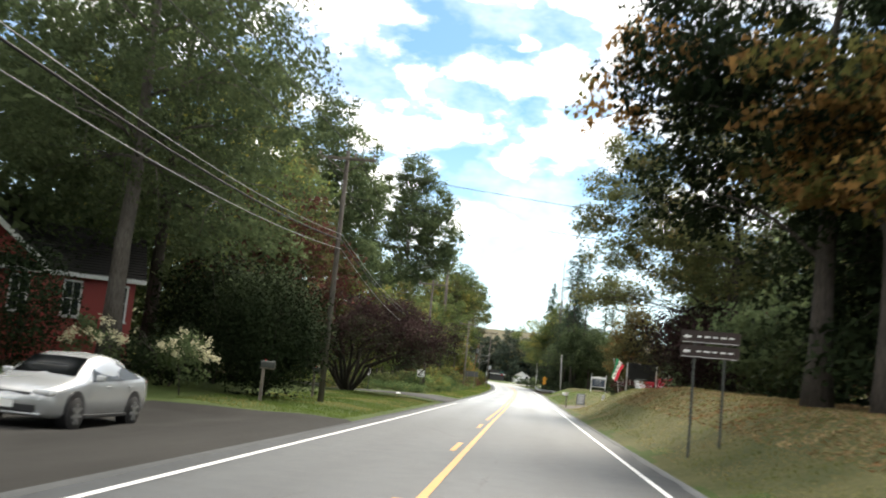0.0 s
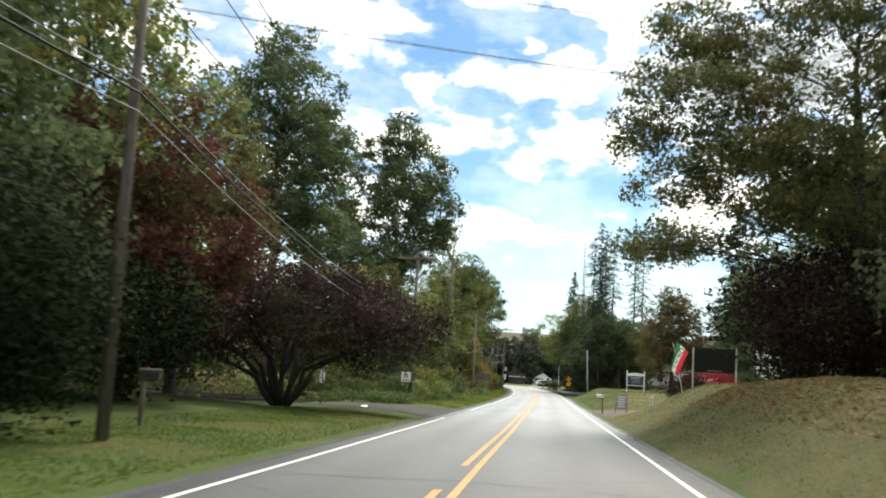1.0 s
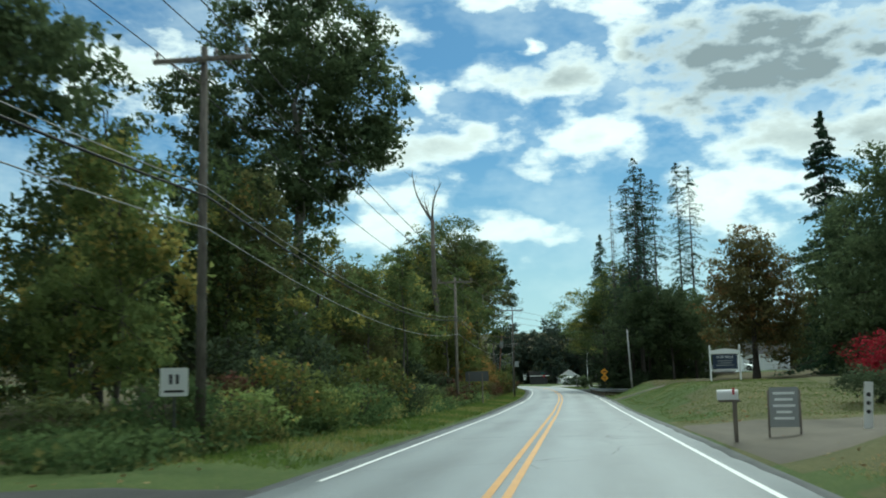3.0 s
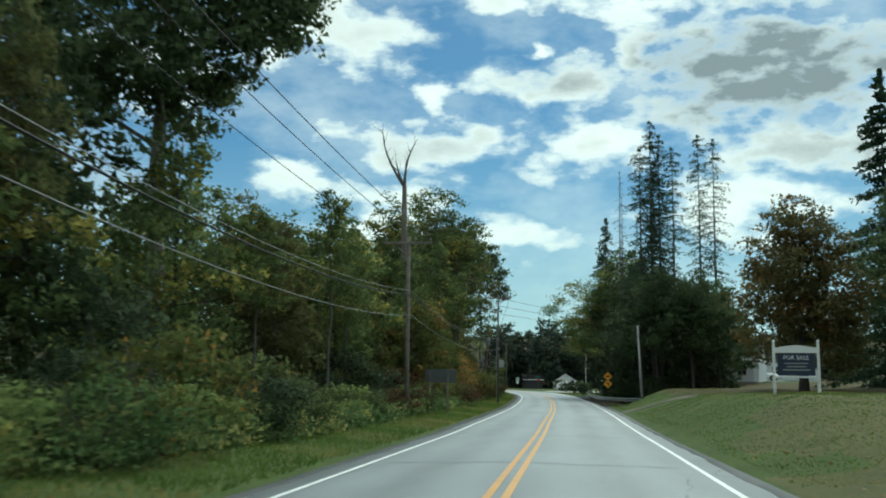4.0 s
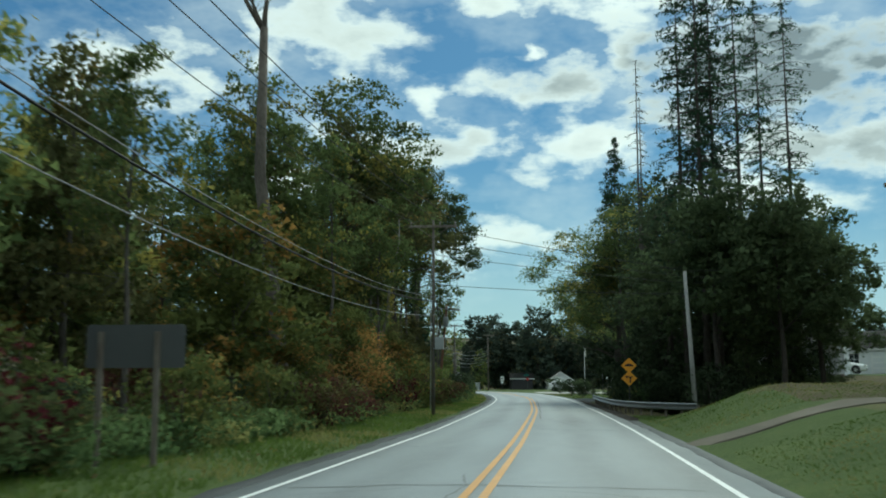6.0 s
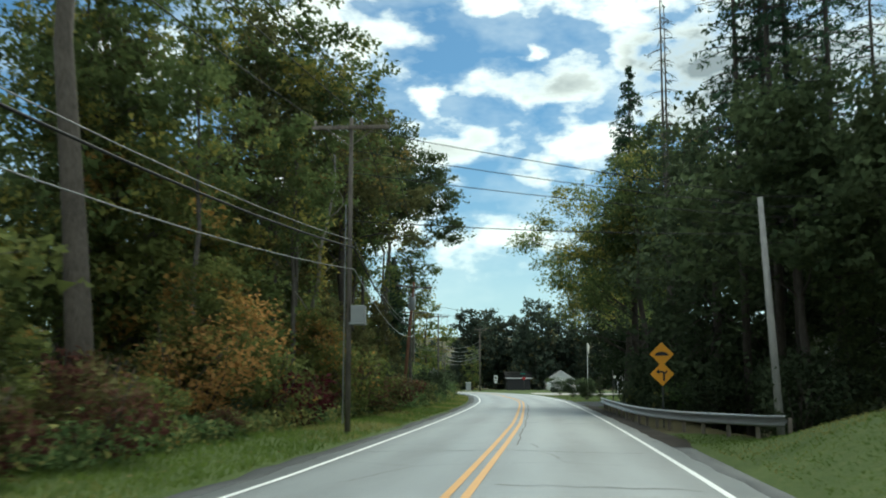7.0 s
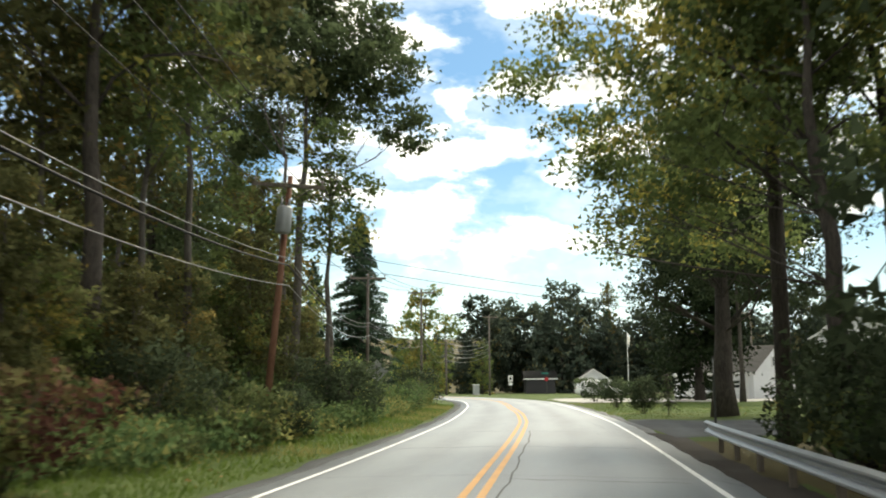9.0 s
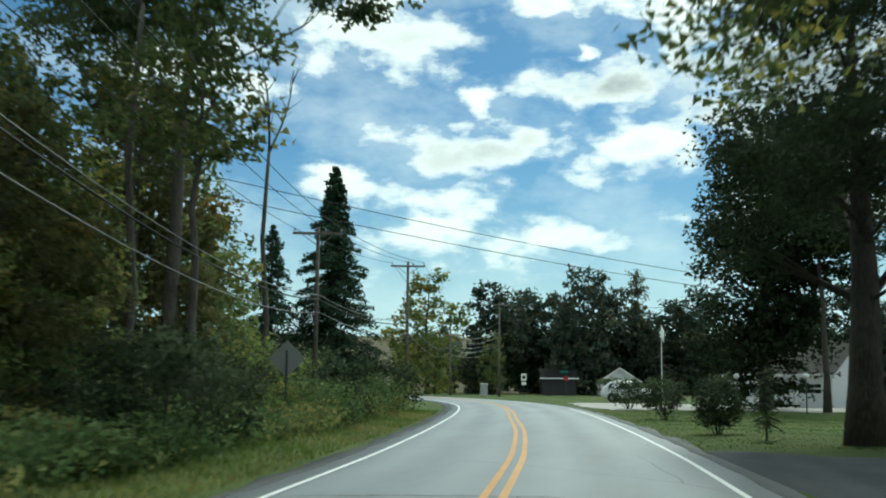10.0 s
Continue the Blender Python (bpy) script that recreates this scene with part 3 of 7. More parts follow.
patch("driveway_4", [(1.4, 211.5), (14, 215), (14, 220), (0.2, 226)], M["drive"], 0.03, "wide dark asphalt driveway past the guard rail", n=44)
patch("junction_road", [(-3.2, 261), (60, 268), (60, 276), (-7, 280)], M["concrete"], 0.05, "pale side road meeting the bend", "road", n=30)

# ---- trees ----
RNG = np.random.default_rng(7)


def outward(*ways, rng):
    """Unit directions from several weighted sets of vectors, a little upward and unsteady."""
    o = rng.normal(size=ways[0][1].shape) * 0.28
    o[:, 2] += 0.3
    for weight, v in ways:
        o += weight * v / (np.linalg.norm(v, axis=1, keepdims=True) + 1e-6)
    return o / np.linalg.norm(o, axis=1, keepdims=True)


def leaf_mesh(name, centres, size, mat, flat=0.35, droop=0.0, narrow=0.8, rng=RNG, facing=None):
    """One mesh of small pointed leaves at the given places; facing: the way each leaf's shading looks, so that a clump reads as one soft body."""
    n = len(centres)
    c = np.asarray(centres, float)
    ln = size * rng.uniform(0.6, 1.35, n)[:, None]
    a = rng.normal(size=(n, 3))
    a[:, 2] = a[:, 2] * (1 - flat) - droop
    a /= np.linalg.norm(a, axis=1, keepdims=True)
    q = rng.normal(size=(n, 3)) * 0.75               # leaves tend to face the sky
    q[:, 2] += 0.9
    b = np.cross(a, q)
    b /= np.linalg.norm(b, axis=1, keepdims=True) + 1e-9
    up = np.cross(a, b)
    v = np.empty((n, 3, 3))
    v[:, 0] = c - a * ln * 0.42 + b * ln * narrow * 0.5
    v[:, 1] = c - a * ln * 0.42 - b * ln * narrow * 0.5 + up * ln * 0.15
    v[:, 2] = c + a * ln * 0.58
    if facing is not None:                       # the face looks the same way as its shading
        turn = (np.cross(v[:, 1] - v[:, 0], v[:, 2] - v[:, 0]) * facing).sum(1) < 0
        v[turn] = v[turn][:, ::-1]
    me = bpy.data.meshes.new(name)
    me.vertices.add(3 * n)
    me.vertices.foreach_set("co", v.ravel())
    me.loops.add(3 * n)
    me.loops.foreach_set("vertex_index", np.arange(3 * n, dtype=np.int32))
    me.polygons.add(n)
    me.polygons.foreach_set("loop_start", np.arange(0, 3 * n, 3, dtype=np.int32))
    me.update(calc_edges=True)
    me.materials.append(mat)
    if facing is not None:
        me.polygons.foreach_set("use_smooth", np.ones(n, bool))
        me.normals_split_custom_set_from_vertices(np.repeat(facing, 3, axis=0).tolist())
    return me


def limb(bm, p0, p1, r0, r1, rng, bend=0.12, seg=4, sides=6):
    p0, p1 = Vector(p0), Vector(p1)
    ln = (p1 - p0).length
    off = Vector(rng.normal(size=3).tolist()) * ln * bend
    off.z = abs(off.z) * 0.6
    pts = [p0.lerp(p1, k / seg) + off * math.sin(math.pi * k / seg) for k in range(seg + 1)]
    tube(bm, pts, [r0 + (r1 - r0) * (k / seg) ** 0.8 for k in range(seg + 1)], sides)
    return pts


def tree_parts(seed, height, trunk_r, lobes, clumps, per, leaf, leaf_mat, fork=0.35, clump_r=0.7, lean=(0, 0), hollow=0.45, limbs=5, droop=0.0, flat=0.35, stems=False):
    """Trunk and limbs that reach into the crown's lobes, and leaves in clumps over those lobes.
    lobes: (x, y, z, rx, ry, rz) each, from the tree's foot."""
    rng = np.random.default_rng(seed)
    per, leaf, clump_r = int(per * 1.03), leaf * 0.97, clump_r * 0.92
    bm = bmesh.new()
    n = 9
    wob = rng.normal(size=(n, 2)) * 0.0125 * height
    trunk = [Vector((lean[0] * (k / (n - 1)) ** 1.3 + wob[k, 0] * k / n, lean[1] * (k / (n - 1)) ** 1.3 + wob[k, 1] * k / n, height * 0.86 * k / (n - 1))) for k in range(n)]
    radii = [trunk_r * (1.45 if k == 0 else 1.0) * (1 - 0.88 * (k / (n - 1)) ** 1.1) for k in range(n)]
    trunk[0].z = -0.35
    if stems:                                    # no trunk: several stems splay from the root
        trunk = [Vector((0, 0, -0.35 + 0.12 * k)) for k in range(n)]
    tube(bm, trunk, radii, 9)
    vol = np.array([l[3] * l[4] * l[5] for l in lobes]) ** 0.7
    which = rng.choice(len(lobes), size=clumps, p=vol / vol.sum())
    u = rng.normal(size=(clumps, 3))
    u /= np.linalg.norm(u, axis=1, keepdims=True)
    u *= (hollow + (1 - hollow) * rng.random((clumps, 1)) ** 0.6) * rng.uniform(0.86, 1.12, (clumps, 1))
    L = np.array(lobes)
    centre = L[which, :3] + u * L[which, 3:]
    # limbs from the trunk to lobes and on to some clumps
    for k, l in enumerate(lobes):
        tip = Vector(l[:3])
        z0 = max(fork * height, min(tip.z - 0.25 * math.hypot(tip.x, tip.y) - 1.0, height * 0.78))
        i = min(int(z0 / (height * 0.86) * (n - 1)), n - 2)
        base = trunk[i].lerp(trunk[i + 1], 0.4)
        r0 = max(radii[i] * 0.33, 0.035)
        if stems:
            base, r0 = Vector((tip.x * 0.05, tip.y * 0.05, 0.0)), trunk_r * 0.62
        if math.hypot(tip.x, tip.y) > 6:
            r0 *= 0.45
        if stems:                                # the stems climb before they spread
            knee = Vector((tip.x * 0.26, tip.y * 0.26, tip.z * 0.55))
            limb(bm, base, knee, r0, r0 * 0.75, rng, 0.08, 3, 6)
            base, r0 = knee, r0 * 0.75
        pts = limb(bm, base, tip, r0, r0 * 0.35, rng, 0.12, 4, 5)
        mine = np.flatnonzero(which == k)
        for j in mine[:limbs]:
            limb(bm, pts[rng.integers(1, len(pts))], centre[j], r0 * 0.35, 0.012, rng, 0.1, 2, 3)
    spread = rng.normal(size=(clumps, per, 3))
    spread *= rng.random((clumps, per, 1)) ** 0.5 / np.linalg.norm(spread, axis=2, keepdims=True)
    spread *= np.array([1, 1, 0.6]) * clump_r * rng.uniform(0.6, 1.45, (clumps, 1, 1)) * 1.12
    pts = (centre[:, None] + spread).reshape(-1, 3)
    pts[:, 2] = np.maximum(pts[:, 2], 0.25)
    body = pts - np.repeat(L[which, :3], per, axis=0)
    look_out = outward((0.75, spread.reshape(-1, 3)), (0.6, body), rng=rng)
    return bm, leaf_mesh("crown", pts, leaf, leaf_mat, flat=flat, droop=droop, rng=rng, facing=look_out)


def plant(name, made, m, bark, label, category="tree", group=""):
    bm, crown = made
    t = thing(name, m, label, category, group)
    part("trunk", bm, bark, t, smooth=True)
    c = new("crown", crown)
    c.parent = t
    return t


def at(x, y, turn=0.0, sink=0.0, size=1.0):
    return pose(x, y, ground_at(x, y) - sink, 0, 0, turn) @ Matrix.Scale(size, 4)


def copies(ob, rows, label="", group=""):
    """Copies of a plant at rows of (x, y, turn, size)."""
    for x, y, turn, size in rows:
        c = copy_thing(ob, pose(x, y, ground_at(x, y), 0, 0, turn))
        c.scale = (size, size, size * (1 + 0.12 * math.sin(x * 3 + y)))
        if label:
            c["label"] = label
        if group:
            c["group"] = group


def lobed(rng, height, r, z0, n, rz=0.32):
    """Lobes of a broad crown."""
    out = [(0, 0, height * 0.86, r * 0.45, r * 0.45, height * 0.14)]
    for k in range(n):
        a = 2.4 * k + rng.uniform(-0.4, 0.4)
        h = (k + 0.5) / n
        z = z0 + (height * 0.82 - z0) * h
        w = r * (0.55 + 0.45 * math.sin(math.pi * min(1, 0.25 + 0.75 * h)))
        out.append((math.cos(a) * w * 0.55, math.sin(a) * w * 0.55, z, w * 0.55, w * 0.55, (height - z0) * rz * 0.6))
    return out


def broad(seed, height, r, z0, n=9, clumps=330, per=36, leaf=0.27, mat="leaf_green", trunk_r=0.28, **more):
    return tree_parts(seed, height, trunk_r, lobed(np.random.default_rng(seed), height, r, z0, n), clumps, per, leaf, M[mat], **more)


def conifer_parts(seed, height, r, z0, tiers, per, mat, leaf=0.22, trunk_r=0.22, sparse=0.0, power=0.85):
    """Spruce or pine: whorls of drooping boughs clothed with needle sprays."""
    rng = np.random.default_rng(seed)
    bm = bmesh.new()
    tube(bm, [(0, 0, -0.3), (0.03, 0, height * 0.3), (-0.04, 0.02, height * 0.65), (0, 0, height)], [trunk_r * 1.2, trunk_r, trunk_r * 0.55, 0.02], 8)
    pts = []
    for k in range(tiers):
        h = k / (tiers - 1)
        z = z0 + (height - z0) * h
        reach = r * (1 - h) ** power + 0.25
        for q in range(rng.integers(5, 8)):
            if rng.random() < sparse:
                continue
            a = rng.uniform(0, 2 * math.pi)
            ln = reach * rng.uniform(0.6, 1.12)
            tip = np.array([math.cos(a) * ln, math.sin(a) * ln, z - 0.22 * ln + rng.uniform(-0.2, 0.2)])
            base = np.array([0, 0, z + 0.05 * ln])
            tube(bm, [base.tolist(), ((base + tip) / 2 + [0, 0, 0.06 * ln]).tolist(), tip.tolist()], [0.035, 0.022, 0.008], 4)
            m = int(per * (0.35 + ln / max(r, 0.1)))
            u = rng.random(m) ** 0.75
            p = base + (tip - base) * u[:, None]
            side = np.array([-math.sin(a), math.cos(a), 0])
            p = p + side * (rng.normal(size=m) * 0.16 * ln * (1.1 - u * 0.6))[:, None] + [0, 0, 1] * (rng.normal(size=m) * 0.09 - 0.10)[:, None]
            pts.append(p)
    pts = np.concatenate(pts)
    return bm, leaf_mesh("crown", pts, leaf, M[mat], flat=0.3, droop=0.35, narrow=0.38, rng=rng, facing=outward((0.9, pts * [1, 1, 0]), rng=rng))


def bush_parts(seed, w, h, n, leaf, mat, base=0.1, stems=7):
    rng = np.random.default_rng(seed)
    bm = bmesh.new()
    for k in range(stems):
        a = rng.uniform(0, 6.28)
        limb(bm, (0.08 * math.cos(a), 0.08 * math.sin(a), -0.1), (w * 0.33 * math.cos(a), w * 0.33 * math.sin(a), h * rng.uniform(0.6, 0.95)), 0.03, 0.008, rng, 0.1, 2, 3)
    n, leaf = int(n * 1.1), leaf * 0.98
    c = max(n // 45, 8)
    u = rng.normal(size=(c, 3))
    u /= np.linalg.norm(u, axis=1, keepdims=True)
    u *= 0.55 + 0.5 * rng.random((c, 1))
    centre = np.stack([u[:, 0] * w / 2, u[:, 1] * w / 2, base + (h - base) * (0.5 + 0.46 * u[:, 2])], 1)
    u = rng.normal(size=(n, 3))
    u *= rng.random((n, 1)) ** 0.5 / np.linalg.norm(u, axis=1, keepdims=True)
    p = centre[rng.integers(0, c, n)] + u * np.array([0.20 * w, 0.20 * w, 0.17 * h])
    p[:, 2] = np.maximum(p[:, 2], 0.04)
    return bm, leaf_mesh("crown", p, leaf, M[mat], flat=0.3, rng=rng, facing=outward((0.6, u), (0.8, p - [0, 0, h * 0.4]), rng=rng))


def bush(name, x, y, w, h, n, leaf, mat, label, seed, group="", z=None, category="shrub", stems=7):
    made = bush_parts(seed, w, h, n, leaf, mat, stems=stems)
    bm, crown = made
    t = thing(name, pose(x, y, ground_at(x, y) if z is None else z, 0, 0, seed * 37), label, category, group)
    part("trunk", bm, M["bark_dark"], t, smooth=True)
    c = new("foliage", crown)
    c.parent = t
    return t

# ---- woods: a few kinds built once, then copied ----
wr = random.Random(11)
green = plant("tree", broad(1, 12.5, 3.6, 2.6, mat="leaf_green", clumps=210, per=32, leaf=0.26, trunk_r=0.17), at(-16.5, 177), M["bark_dark"], "mid green broadleaf tree at the edge of the woods", group="woods")
olive = plant("tree", broad(2, 12.0, 3.3, 2.2, mat="leaf_olive", clumps=210, per=32, leaf=0.26, trunk_r=0.15), at(-16.0, 188), M["bark"], "olive green broadleaf tree with early autumn tints", group="woods")
dark = plant("tree", broad(3, 13.5, 3.8, 2.4, mat="leaf_dark", clumps=230, per=32, leaf=0.27, trunk_r=0.2), at(-18.5, 200), M["bark_dark"], "dense dark green broadleaf tree in the woods", group="woods")
light = plant("tree", broad(4, 10.0, 3.0, 1.6, mat="leaf_light", clumps=240, per=32, leaf=0.24, trunk_r=0.11), at(-14.2, 183), M["bark"], "young light green tree at the edge of the woods", group="woods")
turning = plant("tree", broad(5, 8.0, 3.0, 0.9, mat="leaf_turning", clumps=220, per=32, leaf=0.24, trunk_r=0.1), at(-11.5, 158), M["bark"], "small tree turning yellow and orange", group="woods")
thin = plant("tree", broad(6, 17.0, 3.2, 8.0, mat="leaf_olive", clumps=150, per=30, leaf=0.25, trunk_r=0.14, fork=0.5), at(-16.2, 207), M["bark"], "tall slender tree with a bare grey stem", group="woods")
far_a = plant("tree", broad(7, 17, 5.2, 1.5, mat="leaf_dark", clumps=172, per=26, leaf=0.45, trunk_r=0.3, clump_r=1.1, limbs=1), at(-28, 98), M["bark_dark"], "dark green tree deep in the woods", group="woods")
far_b = plant("tree", broad(8, 18, 5.0, 1.5, mat="leaf_green", clumps=172, per=26, leaf=0.43, trunk_r=0.3, clump_r=1.1, limbs=1), at(-34, 108), M["bark_dark"], "green tree deep in the woods", group="woods")
far_d = plant("tree", broad(10, 20, 6.2, 1.2, n=12, mat="leaf_far_haze", clumps=300, per=20, leaf=0.75, trunk_r=0.35, clump_r=1.3, limbs=1), at(-20, 392), M["bark_dark"], "tall rounded dark tree closing the view", group="far wood")
far_c = plant("tree", broad(9, 17, 5.4, 1.5, mat="leaf_light", clumps=170, per=24, leaf=0.52, trunk_r=0.3, clump_r=1.1), at(-26, 330), M["bark_dark"], "pale green tree past the bend", group="woods")

kinds = [green, olive, dark, light]
rows = {id(k): [] for k in kinds + [turning, thin]}
# front ranks along the left side of the road
for k in range(40):
    s = 92 + k * 4.1 + wr.uniform(-1, 1)
    d = -12.5 - (k % 3) * 3.4 + wr.uniform(-0.8, 0.8)
    if s > 196 and d > -15:
        d -= 4
    i = int(np.argmin(np.abs(S - s)))
    x, y = CX[i] + d * math.cos(HEAD[i]), CY[i] + d * math.sin(HEAD[i])
    tall = 0.74 + 0.16 * smooth((s - 124) / 16) + 0.14 * smooth((s - 152) / 12) + 0.1 * smooth((s - 160) / 35) + wr.uniform(-0.1, 0.12) + (0.08 if 126 < s < 150 else 0.0)
    pick = wr.choice([green, olive, dark, green, light, olive])
    if s < 142:
        pick = (light, green, light, light, olive)[k % 5] if s < 122 else (green, olive, light, dark)[k % 4]
    if 165 < s < 215:
        pick = (olive, olive, green, turning, olive, dark)[k % 6]
    if 150 < s < 172 and k % 3 == 0:
        pick, tall = turning, 1.0
    if 150 < s < 171 and d > -15.5:              # the thick trunk stands clear
        d -= 5.5
        x, y = CX[i] + d * math.cos(HEAD[i]), CY[i] + d * math.sin(HEAD[i])
    if k % 7 == 3:
        pick, tall = thin, 0.58 + 0.47 * float(smooth((s - 146) / 40))
    rows[id(pick)].append((float(x), float(y), wr.uniform(0, 360), float(tall)))
for k in kinds + [turning, thin]:
    copies(k, rows[id(k)])
# slender stems that stand clear in front of the wood
stem = plant("tree", broad(11, 15.5, 2.6, 8.5, n=6, mat="leaf_green", clumps=110, per=30, leaf=0.24, trunk_r=0.15, fork=0.45), at(-14.0, 209), M["bark"], "slender grey stemmed tree at the wood's edge", group="slender stems")
copies(stem, [(-11.5 + 1.1 * math.sin(9 * k), 119 + 9.4 * k, 77.0 * k, 0.5 + 0.12 * math.sin(5 * k) ** 2 + 0.06 * max(k - 2, 0)) for k in (0, 1, 2, 3, 6, 7)] + [(-13.5 + 0.9 * math.sin(4 * k), 193 + 6.5 * k, 61.0 * k, 1.05 + 0.1 * math.sin(7 * k)) for k in (0, 3, 5)])
copies(olive, [(-12.4 + 0.8 * math.sin(3 * k) - 0.75 * max(k - 2, 0), 187 + 6.4 * k, 83.0 * k, 0.42 + 0.16 * math.sin(2.2 * k) ** 2) for k in range(1, 8)], "low olive green tree under the tall woods")
copies(light, [(-13.0 + 0.8 * math.sin(5 * k) - 0.8 * max(k - 1, 0), 190 + 7.0 * k, 53.0 * k, 0.55 + 0.15 * math.sin(1.7 * k) ** 2) for k in (1, 2, 4, 5)], "young light green tree under the tall woods")
copies(turning, [(-10.6, 172.5, 200, 0.6), (-9.4, 158.5, 310, 0.42), (-10.8, 186, 120, 0.55)], "small tree turning yellow and orange above the verge")
copies(dark, [(-16.8, 110.5, 30, 1.1), (-19.5, 103, 200, 1.05)])
copies(green, [(-14.9, 105.5, 130, 0.98), (-16.5, 137, 210, 0.82)])
copies(olive, [(-15.4, 131.5, 15, 0.84), (-15.8, 154.5, 120, 0.98)])
deep = {0: [], 1: [], 2: [], 3: []}
for k in range(34):                              # deep ranks on the left
    s = 60 + k * 6.2
    i = int(np.argmin(np.abs(S - s)))
    d = -25 - (k % 2) * 8 + wr.uniform(-2, 2)
    deep[wr.choice([0, 0, 1])].append((float(CX[i] + d), float(CY[i]), wr.uniform(0, 360), 0.66 - 0.14 * float(smooth((s - 140) / 30)) + wr.uniform(-0.08, 0.1)))
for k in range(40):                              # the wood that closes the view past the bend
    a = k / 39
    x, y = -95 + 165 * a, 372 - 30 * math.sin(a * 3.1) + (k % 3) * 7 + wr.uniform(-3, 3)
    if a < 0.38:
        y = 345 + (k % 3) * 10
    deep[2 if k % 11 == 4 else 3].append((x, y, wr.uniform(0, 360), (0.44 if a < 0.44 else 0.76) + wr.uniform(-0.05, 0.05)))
for k in range(12):                              # low trees along the road past the bend
    x, y = -88 + 6.4 * k, 330 + 6 * math.sin(2.3 * k)
    if abs(float(along(x, y)[1][0])) > 8:
        deep[(1, 2, 1)[k % 3]].append((x, y, 97.0 * k, 0.38 + 0.05 * math.sin(3.1 * k)))
for k in range(12):                              # behind the lawn on the right
    deep[wr.choice([0, 0, 1])].append((38 + wr.uniform(-3, 14), 118 + 15 * k, wr.uniform(0, 360), (1.15 if k < 4 else 0.45) + wr.uniform(-0.1, 0.15)))
for k in range(9):                               # behind the houses near the start
    deep[wr.choice([0, 1])].append((-24 + wr.uniform(-6, 3), 14 + 6.0 * k, wr.uniform(0, 360), 1.1 + wr.uniform(-0.1, 0.2)))
    deep[wr.choice([0, 1])].append((22 + wr.uniform(-2, 6), 16 + 7.5 * k, wr.uniform(0, 360), 1.05 + wr.uniform(-0.1, 0.2)))
for k in range(7):                               # unseen tall trees added behind the start to hold back sky light
    deep[k % 2].append((-11.0 - (k % 3) * 3.0, -4.0 - 5.5 * k, 51.0 * k, 1.15))
    deep[(k + 1) % 2].append((11.5 + (k % 3) * 3.0, 2.0 - 5.5 * k, 77.0 * k, 1.15))
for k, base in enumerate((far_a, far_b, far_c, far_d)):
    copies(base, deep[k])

# ---- single trees that stand out ----
cotton_lobes = [(0, 0, 24.5, 2.2, 2.2, 3.0), (2.2, 0.5, 21.5, 3.4, 3.2, 3.4), (-2.4, 0.4, 21.0, 3.0, 3.2, 3.4), (3.6, -0.6, 17.2, 2.8, 2.8, 2.6), (-3.8, -0.5, 16.6, 2.8, 2.8, 2.4),
                (0.6, 2.6, 18.5, 3.2, 3.0, 3.2), (0.4, -2.6, 18.5, 3.2, 3.0, 3.2), (-4.8, 0.5, 14.0, 2.4, 2.2, 1.8), (0.5, 0, 13.6, 2.4, 2.6, 2.2),
                (-3.6, -1.5, 11.6, 2.6, 2.6, 1.8), (-1.2, -2.8, 12.4, 2.6, 2.4, 2.0), (2.6, -1.8, 13.6, 2.4, 2.4, 1.8), (-6.0, 0.0, 17.0, 2.2, 2.2, 2.2), (3.6, -0.8, 14.8, 2.2, 2.4, 1.6), (1.2, 0.5, 11.8, 2.0, 2.2, 1.6)]
plant("tree", tree_parts(21, 26.5, 0.42, cotton_lobes, 1080, 38, 0.27, M["leaf_dark"], fork=0.38, clump_r=0.75), at(-15.2, 118.5, 20), M["bark_pale"], "very tall cottonwood with a rounded crown and pale trunk")
plant("tree", tree_parts(22, 25.5, 0.45, [(x * 0.95, y, z - 1.0, a, b, c) for x, y, z, a, b, c in cotton_lobes], 760, 38, 0.29, M["leaf_dark"], fork=0.34, clump_r=0.85), at(-19.5, 91, 140), M["bark_dark"], "tall broadleaf tree behind the purple maple")
plant("tree", broad(23, 22, 6.8, 6.5, n=12, mat="leaf_dark", clumps=640, per=54, leaf=0.175, trunk_r=0.38, clump_r=0.9), at(-15.2, 35.6), M["bark"], "large broadleaf tree with a tall grey trunk beside the red house")
plant("tree", broad(24, 21, 6.5, 4.5, n=11, mat="leaf_dark", clumps=480, per=36, leaf=0.27, trunk_r=0.35, clump_r=0.9), at(-17, 44), M["bark_dark"], "large dark green tree behind the house")
plant("tree", broad(25, 20, 6.0, 4.0, n=11, mat="leaf_green", clumps=480, per=36, leaf=0.27, trunk_r=0.35, clump_r=0.9), at(-18.5, 58, 50), M["bark_dark"], "large green tree behind the lawn")
plant("tree", broad(26, 19, 6.0, 3.5, n=11, mat="leaf_olive", clumps=480, per=36, leaf=0.27, trunk_r=0.35, clump_r=0.9), at(-19.5, 73, 90), M["bark_dark"], "large olive green tree by the side road")
